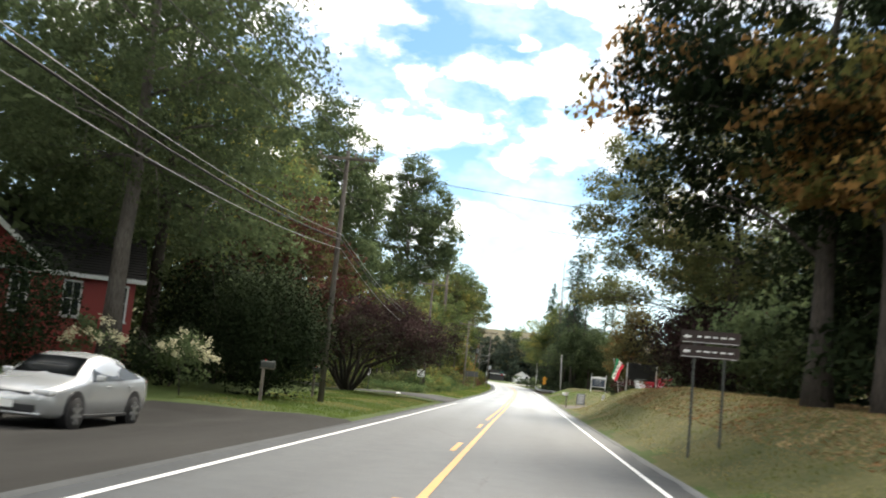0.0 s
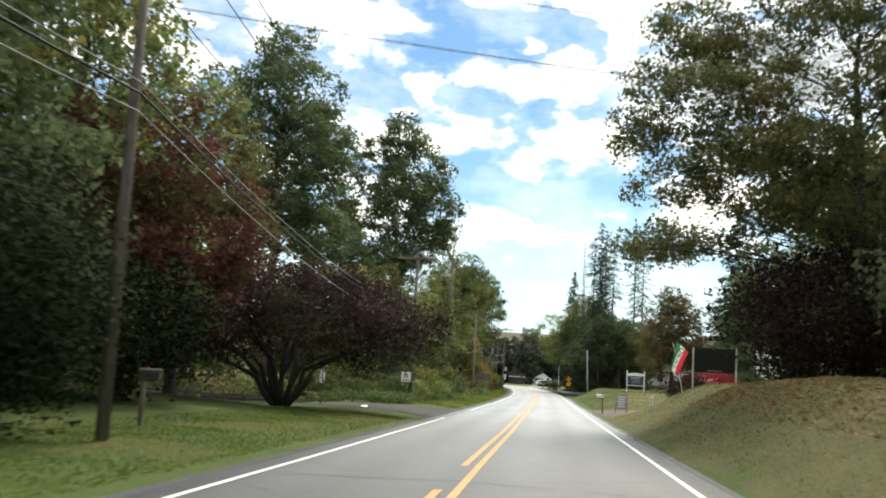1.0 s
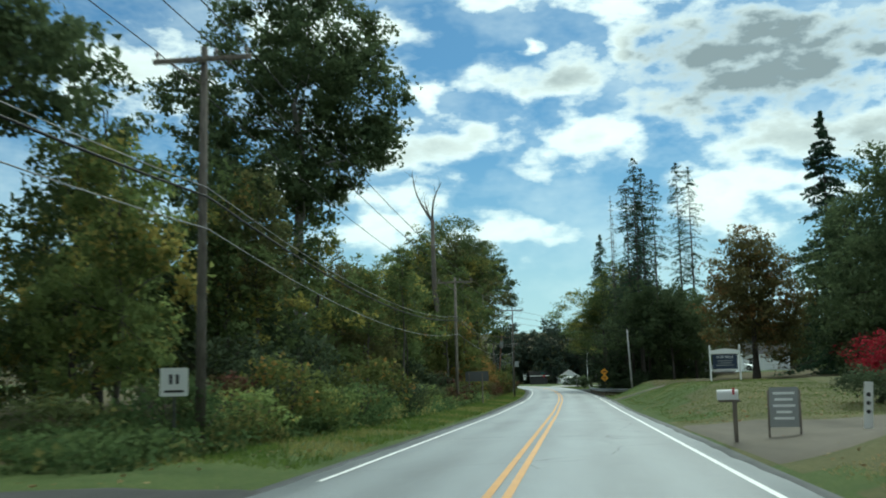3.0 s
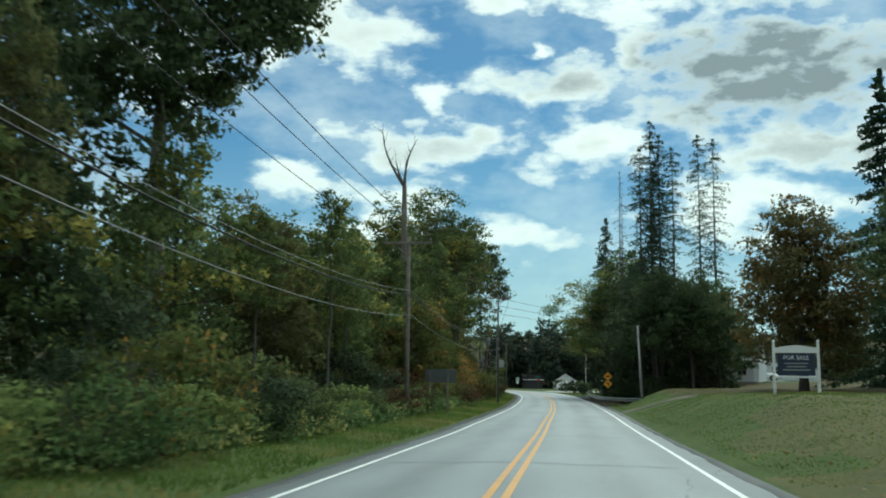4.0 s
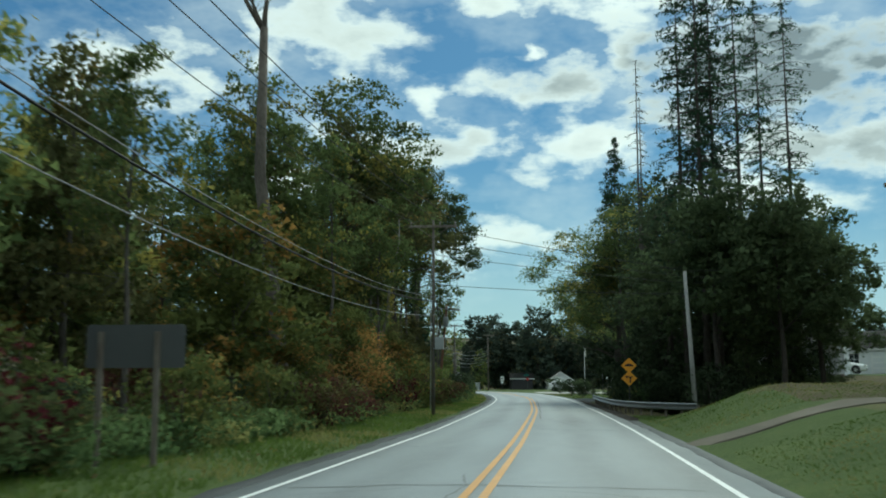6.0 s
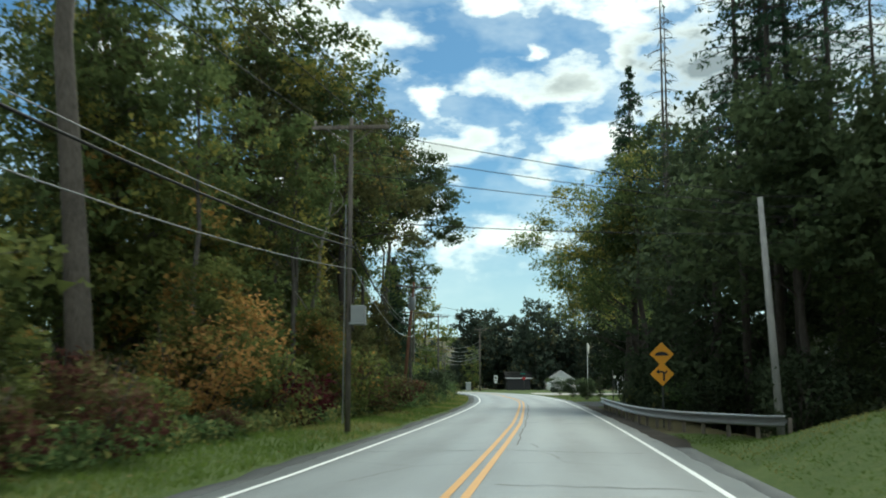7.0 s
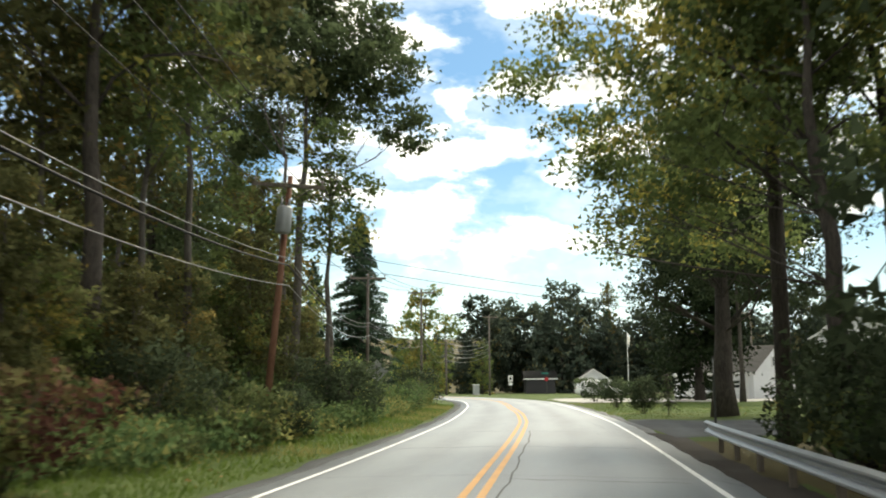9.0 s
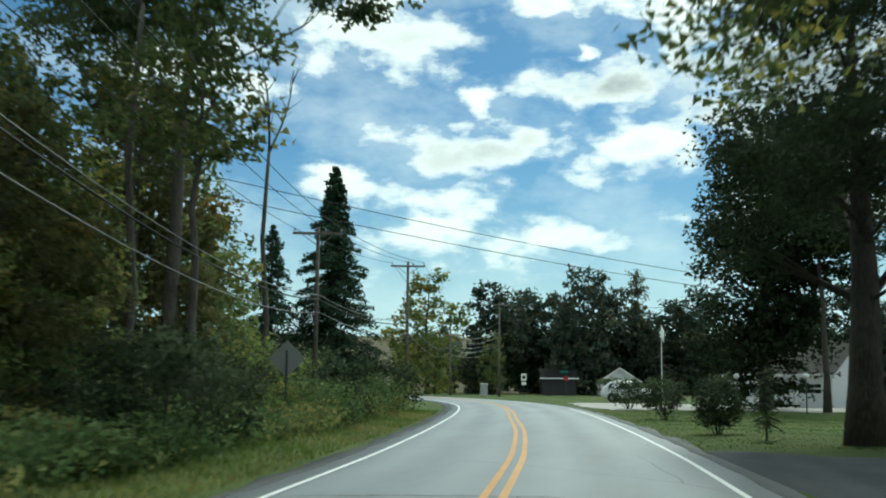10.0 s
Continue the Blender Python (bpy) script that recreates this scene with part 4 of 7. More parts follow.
# purple maple: low forking stems and a broad spreading dome
maple_lobes = [(min(0.7 + math.cos(a) * 3.3, 3.3), math.sin(a) * 3.0, 2.75 + 0.45 * math.sin(3 * a), 2.2, 2.2, 0.95) for a in np.arange(0.3, 6.2, 0.8)] + [(0.4, 0, 3.9, 2.8, 2.8, 1.2), (1.8, 0.8, 3.7, 2.4, 2.2, 1.0), (-1.6, -0.6, 3.8, 2.3, 2.2, 1.1), (4.1, 0.4, 2.4, 1.2, 1.4, 0.65), (-3.6, -1.2, 1.9, 1.8, 1.8, 0.7), (-4.2, 1.2, 2.1, 1.6, 1.8, 0.7), (-2.4, -3.0, 2.0, 1.7, 1.5, 0.7)]
red_lobes = [(math.cos(a) * 2.6, math.sin(a) * 2.6, 5.2 + 1.0 * math.sin(3 * a), 2.2, 2.2, 1.5) for a in np.arange(0, 6.2, 0.9)] + [(0, 0, 7.6, 2.6, 2.6, 1.9), (1.5, 0.7, 6.6, 2.2, 2.0, 1.7), (-1.7, -0.5, 3.6, 2.1, 2.0, 1.6), (1.8, -0.5, 3.2, 1.9, 1.9, 1.4)]
plant("tree", tree_parts(27, 5.2, 0.17, maple_lobes, 640, 62, 0.115, M["leaf_purple"], fork=0.08, clump_r=0.62, hollow=0.45, limbs=4, stems=True), at(-11.4, 64.5, 0, 0, 1.25), M["bark_dark"], "spreading purple leaved maple forking low over the grass")
plant("tree", tree_parts(28, 7.8, 0.22, red_lobes, 460, 36, 0.2, M["leaf_red_tree"], fork=0.15, clump_r=0.7, hollow=0.5, limbs=4), at(-14.6, 55.0, 70, 0, 1.15), M["bark_dark"], "rusty red tree beside the purple maple")
plant("tree", broad(29, 19, 4.6, 10.0, n=9, mat="leaf_green", clumps=260, per=34, leaf=0.25, trunk_r=0.24, fork=0.5), at(-17.2, 177.5), M["bark"], "tall airy green tree behind the thick dead trunk")
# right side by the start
plant("tree", broad(35, 15, 4.8, 0.8, n=13, mat="leaf_yew_shade", clumps=420, per=34, leaf=0.27, trunk_r=0.3, clump_r=0.9), at(12.8, 37.5), M["bark_dark"], "dense dark tree with low boughs on the bank")
plant("tree", broad(36, 13, 4.6, 0.6, n=13, mat="leaf_yew_shade", clumps=380, per=34, leaf=0.27, trunk_r=0.3, clump_r=0.9), at(12.5, 30, 80), M["bark_dark"], "dense dark evergreen with low boughs on the bank")
plant("tree", broad(37, 15, 5.4, 0.8, n=13, mat="leaf_dark", clumps=520, per=36, leaf=0.27, trunk_r=0.35, clump_r=0.95), at(17.0, 68, 30), M["bark_dark"], "dense dark tree behind the purple shrub")
plant("tree", broad(39, 7.5, 2.5, 0.4, n=9, mat="leaf_dark", clumps=260, per=34, leaf=0.2, trunk_r=0.2, clump_r=0.7), at(13.4, 80.5), M["bark_dark"], "dense dark evergreen beside the driveway")
plant("tree", broad(38, 13, 4.6, 0.8, n=12, mat="leaf_olive", clumps=420, per=36, leaf=0.27, trunk_r=0.3, clump_r=0.95), at(17.5, 79, 30), M["bark_dark"], "olive green tree behind the black sign")
r1 = [(-4.2, -1, 9.5, 2.6, 2.8, 2.0), (-3.0, 2.5, 12.5, 3.0, 3, 2.4), (0, 0, 15.5, 3.4, 3.4, 2.6), (3, -2, 12, 3.2, 3.2, 2.6), (2.5, 3, 9, 3.4, 3.4, 2.6), (-1.5, -3.5, 8.2, 2.8, 2.8, 2.0), (3.5, 0, 6, 3.2, 3.2, 2.0), (-3.4, 3.2, 7.0, 2.4, 2.6, 1.6)]
plant("tree", tree_parts(31, 17, 0.38, r1, 980, 40, 0.22, M["leaf_yew_shade"], fork=0.22, clump_r=0.85), at(8.6, 31), M["bark_dark"], "big dark tree leaning over the road from the bank")
plant("tree", tree_parts(32, 12, 0.25, [(-2.6, 0, 8.2, 2.2, 2.4, 1.3), (-0.5, 1.5, 6.4, 2.6, 2.6, 1.4), (1.5, -1, 9.2, 2.6, 2.6, 1.5), (-1.5, -2, 5.6, 1.8, 1.8, 1.0), (-3.8, 7.4, 9.0, 1.1, 1.4, 0.8), (-3.2, 6.2, 10.4, 1.2, 1.3, 0.8)], 165, 34, 0.24, M["leaf_orange"], fork=0.3, clump_r=0.7), at(9.0, 26.5, 30), M["bark_dark"], "smaller tree with orange autumn leaves on the bank")
plant("tree", broad(33, 20, 6.2, 3.5, n=11, mat="leaf_dark", clumps=420, per=34, leaf=0.29, trunk_r=0.4, clump_r=0.9), at(15.5, 40), M["bark_dark"], "dark green tree behind the bank")
oak = [(-8.6, 0.0, 10.2, 1.6, 1.8, 0.9), (-8.0, 1.0, 12.6, 1.8, 1.8, 1.0), (-6.5, 0.0, 14.8, 2.0, 2.0, 1.2), (-3.0, -2.0, 17.0, 2.5, 2.5, 1.3), (-2.5, -3.0, 6.4, 2.6, 2.6, 1.2), (-4.6, -1.0, 9.6, 2.8, 2.8, 1.4), (-7.2, 0.5, 8.2, 2.4, 2.6, 0.9), (-6.0, -2.5, 11.2, 2.4, 2.4, 1.0), (-6.8, 2.5, 6.0, 2.2, 2.2, 0.8), (-4.2, 1, 13.8, 2.8, 2.8, 1.2), (-1.0, 0, 16.2, 3.2, 3.0, 1.6), (3, 1, 14, 3.2, 3.2, 1.8), (5.5, -1, 10.5, 3.2, 3.2, 1.6),
       (-3.0, -4, 8.5, 2.6, 2.6, 1.0), (1.5, 4.0, 9.5, 3, 3, 1.4), (2, -4.2, 12, 2.8, 2.8, 1.3), (-3.6, 4.5, 10.5, 2.6, 2.6, 1.1), (-8.2, -0.5, 5.2, 1.6, 1.6, 0.6), (4.5, -3.0, 7.0, 3.4, 3.4, 1.8), (0.5, -3.5, 15.0, 3.2, 3.2, 1.6), (-2.0, -1.5, 11.0, 3.0, 3.0, 1.2), (0.0, 1.5, 8.0, 3.2, 3.0, 1.4), (-3.5, 0.5, 7.4, 2.4, 2.4, 1.0)]
plant("tree", tree_parts(34, 17, 0.46, oak, 1440, 50, 0.188, M["leaf_oak"], fork=0.24, clump_r=0.8, limbs=14), at(12.2, 63.5), M["bark_dark"], "wide open crowned tree with dark spreading limbs")
bush("shrub", 10.8, 62.0, 8.2, 5.4, 15000, 0.17, "leaf_purple", "tall dense dark purple shrub on the bank", 41)
bush("shrub", 15.5, 58.0, 7.0, 4.8, 7000, 0.22, "leaf_maroon", "tall dark reddish shrub on the bank", 42)
bush("shrub", 12.0, 48.0, 6.5, 4.6, 7500, 0.22, "leaf_dark", "tall dark evergreen shrub on the bank", 43)
# beyond the lawn
plant("tree", broad(51, 14.0, 5.0, 3.0, n=12, mat="leaf_rust", clumps=700, per=36, leaf=0.255, trunk_r=0.3, clump_r=0.85), at(16.2, 158.5), M["bark_dark"], "rounded tree turning rusty brown behind the lawn")
plant("tree", conifer_parts(52, 31, 7.6, 1.0, 46, 76, "needle", 0.5), at(28, 177.5), M["bark_dark"], "tall dark spruce behind the lawn")
plant("tree", broad(53, 26, 7.0, 3.0, n=12, mat="leaf_green", clumps=420, per=34, leaf=0.36, trunk_r=0.4, clump_r=1.1), at(34.5, 174), M["bark_dark"], "tall green tree beside the spruce")
for k, (x, y, top, r_) in enumerate(((7.6, 181.5, 27.8, 1.9), (8.5, 182.6, 26.6, 1.8), (6.7, 183.2, 25.4, 1.9), (9.6, 181.0, 25.0, 2.0), (8.0, 185.0, 24.0, 2.0), (14.4, 199.8, 31.0, 1.9), (15.4, 195.0, 29.3, 2.2))):
    plant("tree", conifer_parts(540 + k, top - ground_at(x, y), r_, 8.0, 40, 19, "needle", 0.26, 0.15, 0.30, 0.30), at(x, y, 50 * k), M["bark_dark"], "tall sparse pine with a thin ragged crown", group="sparse pines")
for k, (x, y, top) in enumerate(((5.6, 201.0, 27.0), (5.85, 201.6, 24.2))):
    plant("tree", conifer_parts(550 + k, top - ground_at(x, y), 0.9, 12.0, 24, 2, "needle", 0.2, 0.13, 0.55, 0.3), at(x, y, 70 * k), M["bark"], "thin dying pine stem, almost bare", group="dying pines")
plant("tree", conifer_parts(56, 22.0, 2.4, 12.0, 24, 44, "needle", 0.26, 0.2, 0.1), at(4.2, 209), M["bark_dark"], "small dark spruce among broadleaf trees")
high = plant("tree", broad(12, 14, 4.2, 5.6, mat="leaf_dark", clumps=280, per=34, leaf=0.28, trunk_r=0.2, fork=0.35), at(13.5, 181, 0, 0, 0.9), M["bark_dark"], "dark tree with a bare trunk behind the lawn", group="trees behind the guard rail")
hemlock = plant("tree", broad(13, 13.5, 3.6, 1.2, n=12, mat="leaf_hemlock", clumps=195, per=34, leaf=0.24, trunk_r=0.22), at(12.2, 186.5), M["bark_dark"], "dense black green hemlock behind the guard rail", group="trees behind the guard rail")
edge = [(7.6, 178, 0.95), (10.5, 176, 1.05), (6.2, 187, 1.1), (9.5, 190, 1.2), (14, 190, 1.2), (6.4, 195, 1.15), (11, 196, 1.25)]
for k, (x, y, size) in enumerate(edge):
    copies(high if x > 9.8 or y < 180 else hemlock, [(x, y, 47 * k, size * (0.84 if x > 9.8 else 1.02))], "dense tree behind the guard rail", "trees behind the guard rail")
lip = [(-7.4, 7.5, 11.0, 1.2, 1.5, 0.6), (-6.2, 7.0, 12.2, 1.4, 1.6, 0.7), (-5.6, 7.5, 9.4, 1.4, 1.7, 0.7), (-4.2, 6.0, 13.6, 1.7, 1.8, 1.0), (-5.0, 8.6, 8.6, 1.3, 1.8, 0.9), (-4.4, 9.5, 6.4, 1.2, 1.6, 0.8), (-2.6, 3.0, 9.8, 1.9, 2.2, 1.3), (-3.2, 5.5, 6.6, 1.8, 2.2, 1.1), (-4.0, 8.0, 7.6, 1.6, 2.2, 1.1), (-1.5, 5, 8.2, 2.2, 2.4, 1.4), (-1.0, 8.5, 6.4, 2.0, 2.2, 1.2), (0.8, 6.5, 9.8, 2.6, 2.6, 1.6), (-3.8, 0, 9.4, 1.8, 2.0, 1.6), (-2.2, 1, 11.6, 2.2, 2.2, 1.6), (-3.0, -1.5, 7.2, 1.5, 1.6, 1.2), (0, 0, 13.6, 2.6, 2.6, 1.8), (2, -1.5, 10.5, 2.6, 2.6, 1.8), (1.5, 2, 8, 2.6, 2.6, 1.8), (-1.6, 2.6, 8.8, 2.2, 2.2, 1.4)]
plant("tree", tree_parts(61, 14.5, 0.25, lip, 760, 44, 0.165, M["leaf_green"], fork=0.22, clump_r=0.75, lean=(-0.8, 0), droop=0.3), at(4.6, 203.5), M["bark_dark"], "green tree reaching over the guard rail")
plant("tree", tree_parts(62, 17.5, 0.27, [(x * 0.9 + 0.6, y, z + 2.5, a, b, c) for x, y, z, a, b, c in lip[12:]], 360, 36, 0.26, M["leaf_green"], fork=0.2, clump_r=0.8, lean=(0.6, 0)), at(6.8, 207, 160), M["bark_dark"], "green tree with forking dark stems")
maple2 = [(-2.6, -8.5, 9.2, 1.6, 2.0, 1.0), (-1.4, -6, 6.8, 1.9, 2.2, 1.1), (0, -8, 10.2, 2.6, 2.6, 1.6), (-1.0, -5, 11.8, 2.6, 2.6, 1.8), (2.6, -7, 8.2, 2.6, 2.6, 1.5), (4.5, -5, 10.5, 2.8, 2.8, 1.8), (-2.4, -1, 7.2, 2.0, 2.2, 1.5), (-1.6, 2, 9.2, 2.4, 2.4, 1.7), (0, 0, 13.2, 3.2, 3.2, 2.2), (2.6, 0, 9.6, 3, 3, 2), (0.5, -3.2, 8.2, 2.6, 2.6, 1.8), (0.5, 3.4, 7.4, 2.6, 2.6, 1.8), (3.2, 1, 6.4, 2.4, 2.4, 1.5), (-3.0, 0.6, 5.6, 1.2, 1.4, 0.9)]
plant("tree", tree_parts(63, 14.5, 0.5, maple2, 940, 46, 0.165, M["leaf_hemlock"], fork=0.3, clump_r=0.75, droop=0.5), at(5.0, 229), M["bark_dark"], "thick trunked tree with drooping boughs on the lawn")
plant("tree", broad(64, 19, 4.4, 1.7, n=14, mat="leaf_yew_shade", clumps=620, per=36, leaf=0.30, trunk_r=0.36, clump_r=1.0), at(7.4, 266, 70), M["bark_dark"], "tall dark tree in front of the white garage")
copies(dark, [(9.5 + 3.1 * (k % 3), 180.0 + 4.2 * k, 67.0 * k, 0.36 + 0.05 * (k % 2)) for k in range(7)], "low dark thicket tree behind the guard rail", "trees behind the guard rail")
copies(dark, [(8.4, 208.0, 20, 0.44), (10.6, 206.3, 140, 0.5), (13.2, 208.5, 260, 0.5)], "low dark tree beside the driveway")
plant("tree", broad(65, 19, 4.0, 9.0, n=11, mat="leaf_yew_shade", clumps=360, per=36, leaf=0.30, trunk_r=0.2, clump_r=1.0), at(10.2, 262, 20), M["bark_dark"], "tall dark tree beside the garage")
wall_tree = plant("tree", broad(66, 20, 6.0, 2.0, n=13, mat="leaf_dark", clumps=520, per=34, leaf=0.34, trunk_r=0.35, clump_r=1.1), at(26.5, 150), M["bark_dark"], "broad dark tree behind the lawn houses", group="trees behind the lawn")
copies(wall_tree, [(31.5, 139, 120, 1.05), (26.5, 164, 250, 1.0)])
# left, towards the bend
tc = [(4.2, -1, 17.0, 2.6, 2.6, 1.7), (3.0, 1.5, 20.0, 3, 3, 2.0), (0, 0, 22.5, 3.2, 3.2, 2.0), (-3, 0, 19.5, 3.2, 3.2, 2.2), (5.4, 0.5, 14.4, 1.9, 1.9, 1.0), (1.0, 3, 17.5, 3, 3, 2), (0.5, -3, 17.5, 3, 3, 2), (-2.8, 1, 14.8, 2.6, 2.6, 1.6)]
plant("tree", tree_parts(71, 23.5, 0.28, tc, 640, 38, 0.27, M["leaf_dark"], fork=0.42, clump_r=0.8, lean=(0.8, 0)), at(-16.0, 231), M["bark"], "tall tree with a heavy crown leaning to the road")
for k, (x, y, h_) in enumerate(((-21.5, 226, 25), (-22.5, 240, 24))):
    plant("tree", tree_parts(710 + k, h_, 0.3, [(a * 1.1, b, c + h_ - 24, d, e, f * 1.1) for a, b, c, d, e, f in tc], 260, 40, 0.25, M["leaf_dark"], fork=0.45, clump_r=0.85), at(x, y, 110 * k), M["bark"], "tall tree with a high spreading crown and bare trunk", group="high crowned trees")
plant("tree", tree_parts(72, 21, 0.36, [(x * 0.9, y, z - 2, a, b, c) for x, y, z, a, b, c in tc], 360, 36, 0.27, M["leaf_green"], fork=0.4, clump_r=0.8), at(-14.8, 193), M["bark_dark"], "tall tree with a full crown above the woods")
plant("tree", tree_parts(73, 18, 0.36, [(x * 0.8, y * 0.9, z * 0.82 - 1, a, b, c * 1.2) for x, y, z, a, b, c in tc], 230, 36, 0.27, M["leaf_olive"], fork=0.3, clump_r=0.8), at(-14.0, 206, 40), M["bark_dark"], "airy olive green tree above the woods")
plant("tree", conifer_parts(74, 17, 4.6, 0.8, 52, 120, "needle", 0.32), at(-22.2, 272), M["bark_dark"], "dark pointed spruce at the bend")
plant("tree", conifer_parts(75, 12, 3.2, 0.8, 30, 50, "needle", 0.32), at(-25.5, 268), M["bark_dark"], "smaller dark spruce at the bend")
for k, (x, y, h) in enumerate(((-3.5, 345, 15), (0.8, 348, 13), (-8, 350, 12), (10, 352, 12))):
    plant("tree", conifer_parts(76 + k, h, 2.6, 1.0, 20, 12, "needle", 0.55), at(x, y), M["bark_dark"], "pointed dark spruce in the far wood", group="far spruces")
plant("tree", broad(80, 20, 2.2, 9, n=5, mat="leaf_olive", clumps=70, per=24, leaf=0.4, trunk_r=0.3), at(1.2, 354), M["bark"], "tall thin tree above the far wood")


def bare(name, x, y, height, r, seed, label, fork_z=0.62, spread=2.0, twigs=6, lean=(0.0, 0.0), bow=0.0, bark="bark"):
    rng = np.random.default_rng(seed)
    bm = bmesh.new()
    lx, ly = lean
    f = Vector((0.1 + lx * fork_z, ly * fork_z, height * fork_z))
    tube(bm, [(0, 0, -0.3), (0.04, 0.0, 0.5), (0.22 + bow + lx * 0.22, 0.1 + ly * 0.22, height * 0.22), (-0.1 + bow + lx * 0.45, 0.05 + ly * 0.45, height * 0.45), f], [r * 1.3, r, r * 0.85, r * 0.7, r * 0.5], 10)
    t = thing(name, at(x, y), label, "tree")
    part("trunk", bm, M[bark], t, smooth=True)
    for k, (dx, top) in enumerate(((-spread * 0.55, 1.0), (spread * 0.6, 0.93), (-spread * 0.15, 0.86))):
        tip = Vector((dx + lx * top, ly * top + rng.uniform(-0.6, 0.6), height * top))
        bm = bmesh.new()
        pts = limb(bm, f - Vector((0, 0, 0.15)), tip, r * 0.42, 0.015, rng, 0.07, 6, 6)
        for q in range(twigs):
            b = pts[rng.integers(2, 6)]
            limb(bm, b, b + Vector((rng.uniform(-1, 1) * spread * 0.4, rng.uniform(-0.6, 0.6), rng.uniform(0.5, 1.6))), 0.03, 0.006, rng, 0.1, 3, 4)
        part("limb", bm, M[bark], t, smooth=True)
    return t


bare("dead_tree", -13.0, 169.8, 24.8, 0.40, 5, "bare dead tree with a thick leaning trunk forking above the woods", 0.76, 2.8, 7, (-2.5, 2.2), -0.4, "bark_trunk")
bare("dead_tree", -18.2, 246, 17.5, 0.16, 6, "thin bare dead tree near the bend", 0.7, 1.8, 7)
bare("dead_tree", -15.2, 226.5, 16, 0.15, 8, "thin bare stem among the trees", 0.75, 1.6, 5)


def leaning_snag(x, y, height, lean, label):
    """A pale dead stem that leans, broken branches on it and a vine climbing its lower half."""
    rng = np.random.default_rng(9)
    t = thing("dead_tree", at(x, y), label, "tree")
    bm = bmesh.new()
    stem_pts = [Vector((lean * (k / 8) ** 0.8 + 0.12 * math.sin(2.1 * k), 0.1 * math.sin(1.3 * k), -0.3 + height * k / 8)) for k in range(9)]
    tube(bm, stem_pts, [0.17 - 0.016 * k for k in range(9)], 8)
    for k, (i, dx, dz) in enumerate(((3, -1.2, 1.6), (4, 0.9, 1.2), (5, -0.8, 1.5), (6, 0.6, 1.3), (7, -0.5, 0.9))):
        limb(bm, stem_pts[i], stem_pts[i] + Vector((dx, rng.uniform(-0.5, 0.5), dz)), 0.05, 0.01, rng, 0.12, 4, 5)
    part("trunk", bm, M["bark_pale"], t, smooth=True)
    u = rng.random(900) ** 0.7 * 0.62
    k = u * 8
    c = np.stack([lean * u ** 0.8 + 0.12 * np.sin(2.1 * k), 0.1 * np.sin(1.3 * k), height * u], 1) + rng.normal(size=(900, 3)) * (0.12 + 0.22 * rng.random((900, 1)))
    v = new("vine", leaf_mesh("vine", c, 0.17, M["leaf_light"], rng=rng))
    v.parent = t
    v["label"] = "yellow green climbing vine"


leaning_snag(-13.3, 191.5, 12.6, 2.2, "leaning pale dead stem wrapped in a yellow green vine")

# ---- undergrowth along the wood's edge ----
kinds2 = []
for k, (mat, w_, h_, n_, lf, lab) in enumerate((("leaf_weed", 3.0, 1.8, 1700, 0.13, "tangled green undergrowth shrub"), ("leaf_weedy", 2.8, 1.7, 1400, 0.14, "olive weedy shrub at the wood's edge"),
                                               ("leaf_light", 2.6, 1.5, 1300, 0.14, "bright green weedy shrub"), ("leaf_maroon", 2.6, 1.8, 1300, 0.13, "dark red sumac shrub"),
                                               ("leaf_turning", 2.8, 2.4, 1400, 0.15, "shrub turning yellow and orange"), ("leaf_hemlock", 3.2, 2.6, 1700, 0.145, "dark green thicket shrub"))):
    kinds2.append(bush("shrub", -9.2 - (k % 2), 86 + 2.0 * k, w_, h_, n_, lf, mat, lab, 90 + k, "undergrowth"))
under = {k: [] for k in range(6)}
for k in range(135):
    s = 96 + k * 1.2
    i = int(np.argmin(np.abs(S - s)))
    d = (-7.3 if s < 198 else -6.5, -9.2, -11.4)[k % 3] + wr.uniform(-0.5, 0.5)
    if 222 < s < 230.5 and d > -8.6:            # the sign stands free here
        continue
    if 156.5 < s < 169.5 and d < -7.6:          # and the thick trunk here
        continue
    pool = [0, 1, 2, 5, 0, 1]
    if s < 150:
        pool = [0, 1, 2, 4, 1, 5]
    if 128 < s < 146 or 176 < s < 192:
        pool = [3, 4, 5, 3, 1]
    if 150 < s < 172:
        pool = [4, 4, 1, 3, 5]
    if 168 < s < 177:
        pool = [1, 3, 4, 5]
    if 184 < s < 205:
        pool = [1, 4, 3, 0, 1]
    if s > 205:
        pool = [0, 0, 5, 0, 5]
    under[wr.choice(pool)].append((float(CX[i] + d * math.cos(HEAD[i])), float(CY[i] + d * math.sin(HEAD[i])), wr.uniform(0, 360), wr.uniform(0.42, 1.1) * (1.25 if k % 3 == 2 else 1.0)))
for k in range(24):                              # foot of the trees behind the rail
    under[wr.choice([5, 5, 0, 1])].append((7.2 + wr.uniform(-0.8, 1.8), 175 + 1.4 * k, wr.uniform(0, 360), wr.uniform(0.8, 1.2)))
for k in range(15):                              # low growth close behind the rail
    under[(5, 5, 0)[k % 3]].append((5.7 - 0.07 * k + wr.uniform(-0.4, 0.5), 183 + 1.6 * k, wr.uniform(0, 360), wr.uniform(0.8, 1.15)))
for k, (x, y) in enumerate(((4.6, 204.6), (6.0, 207.4), (8.2, 206.4), (7.2, 203.0), (10.4, 207.0), (9.6, 203.4), (12.5, 205.5))):
    under[(5, 0, 5, 1)[k % 4]].append((x, y, 50.0 * k, 1.05))
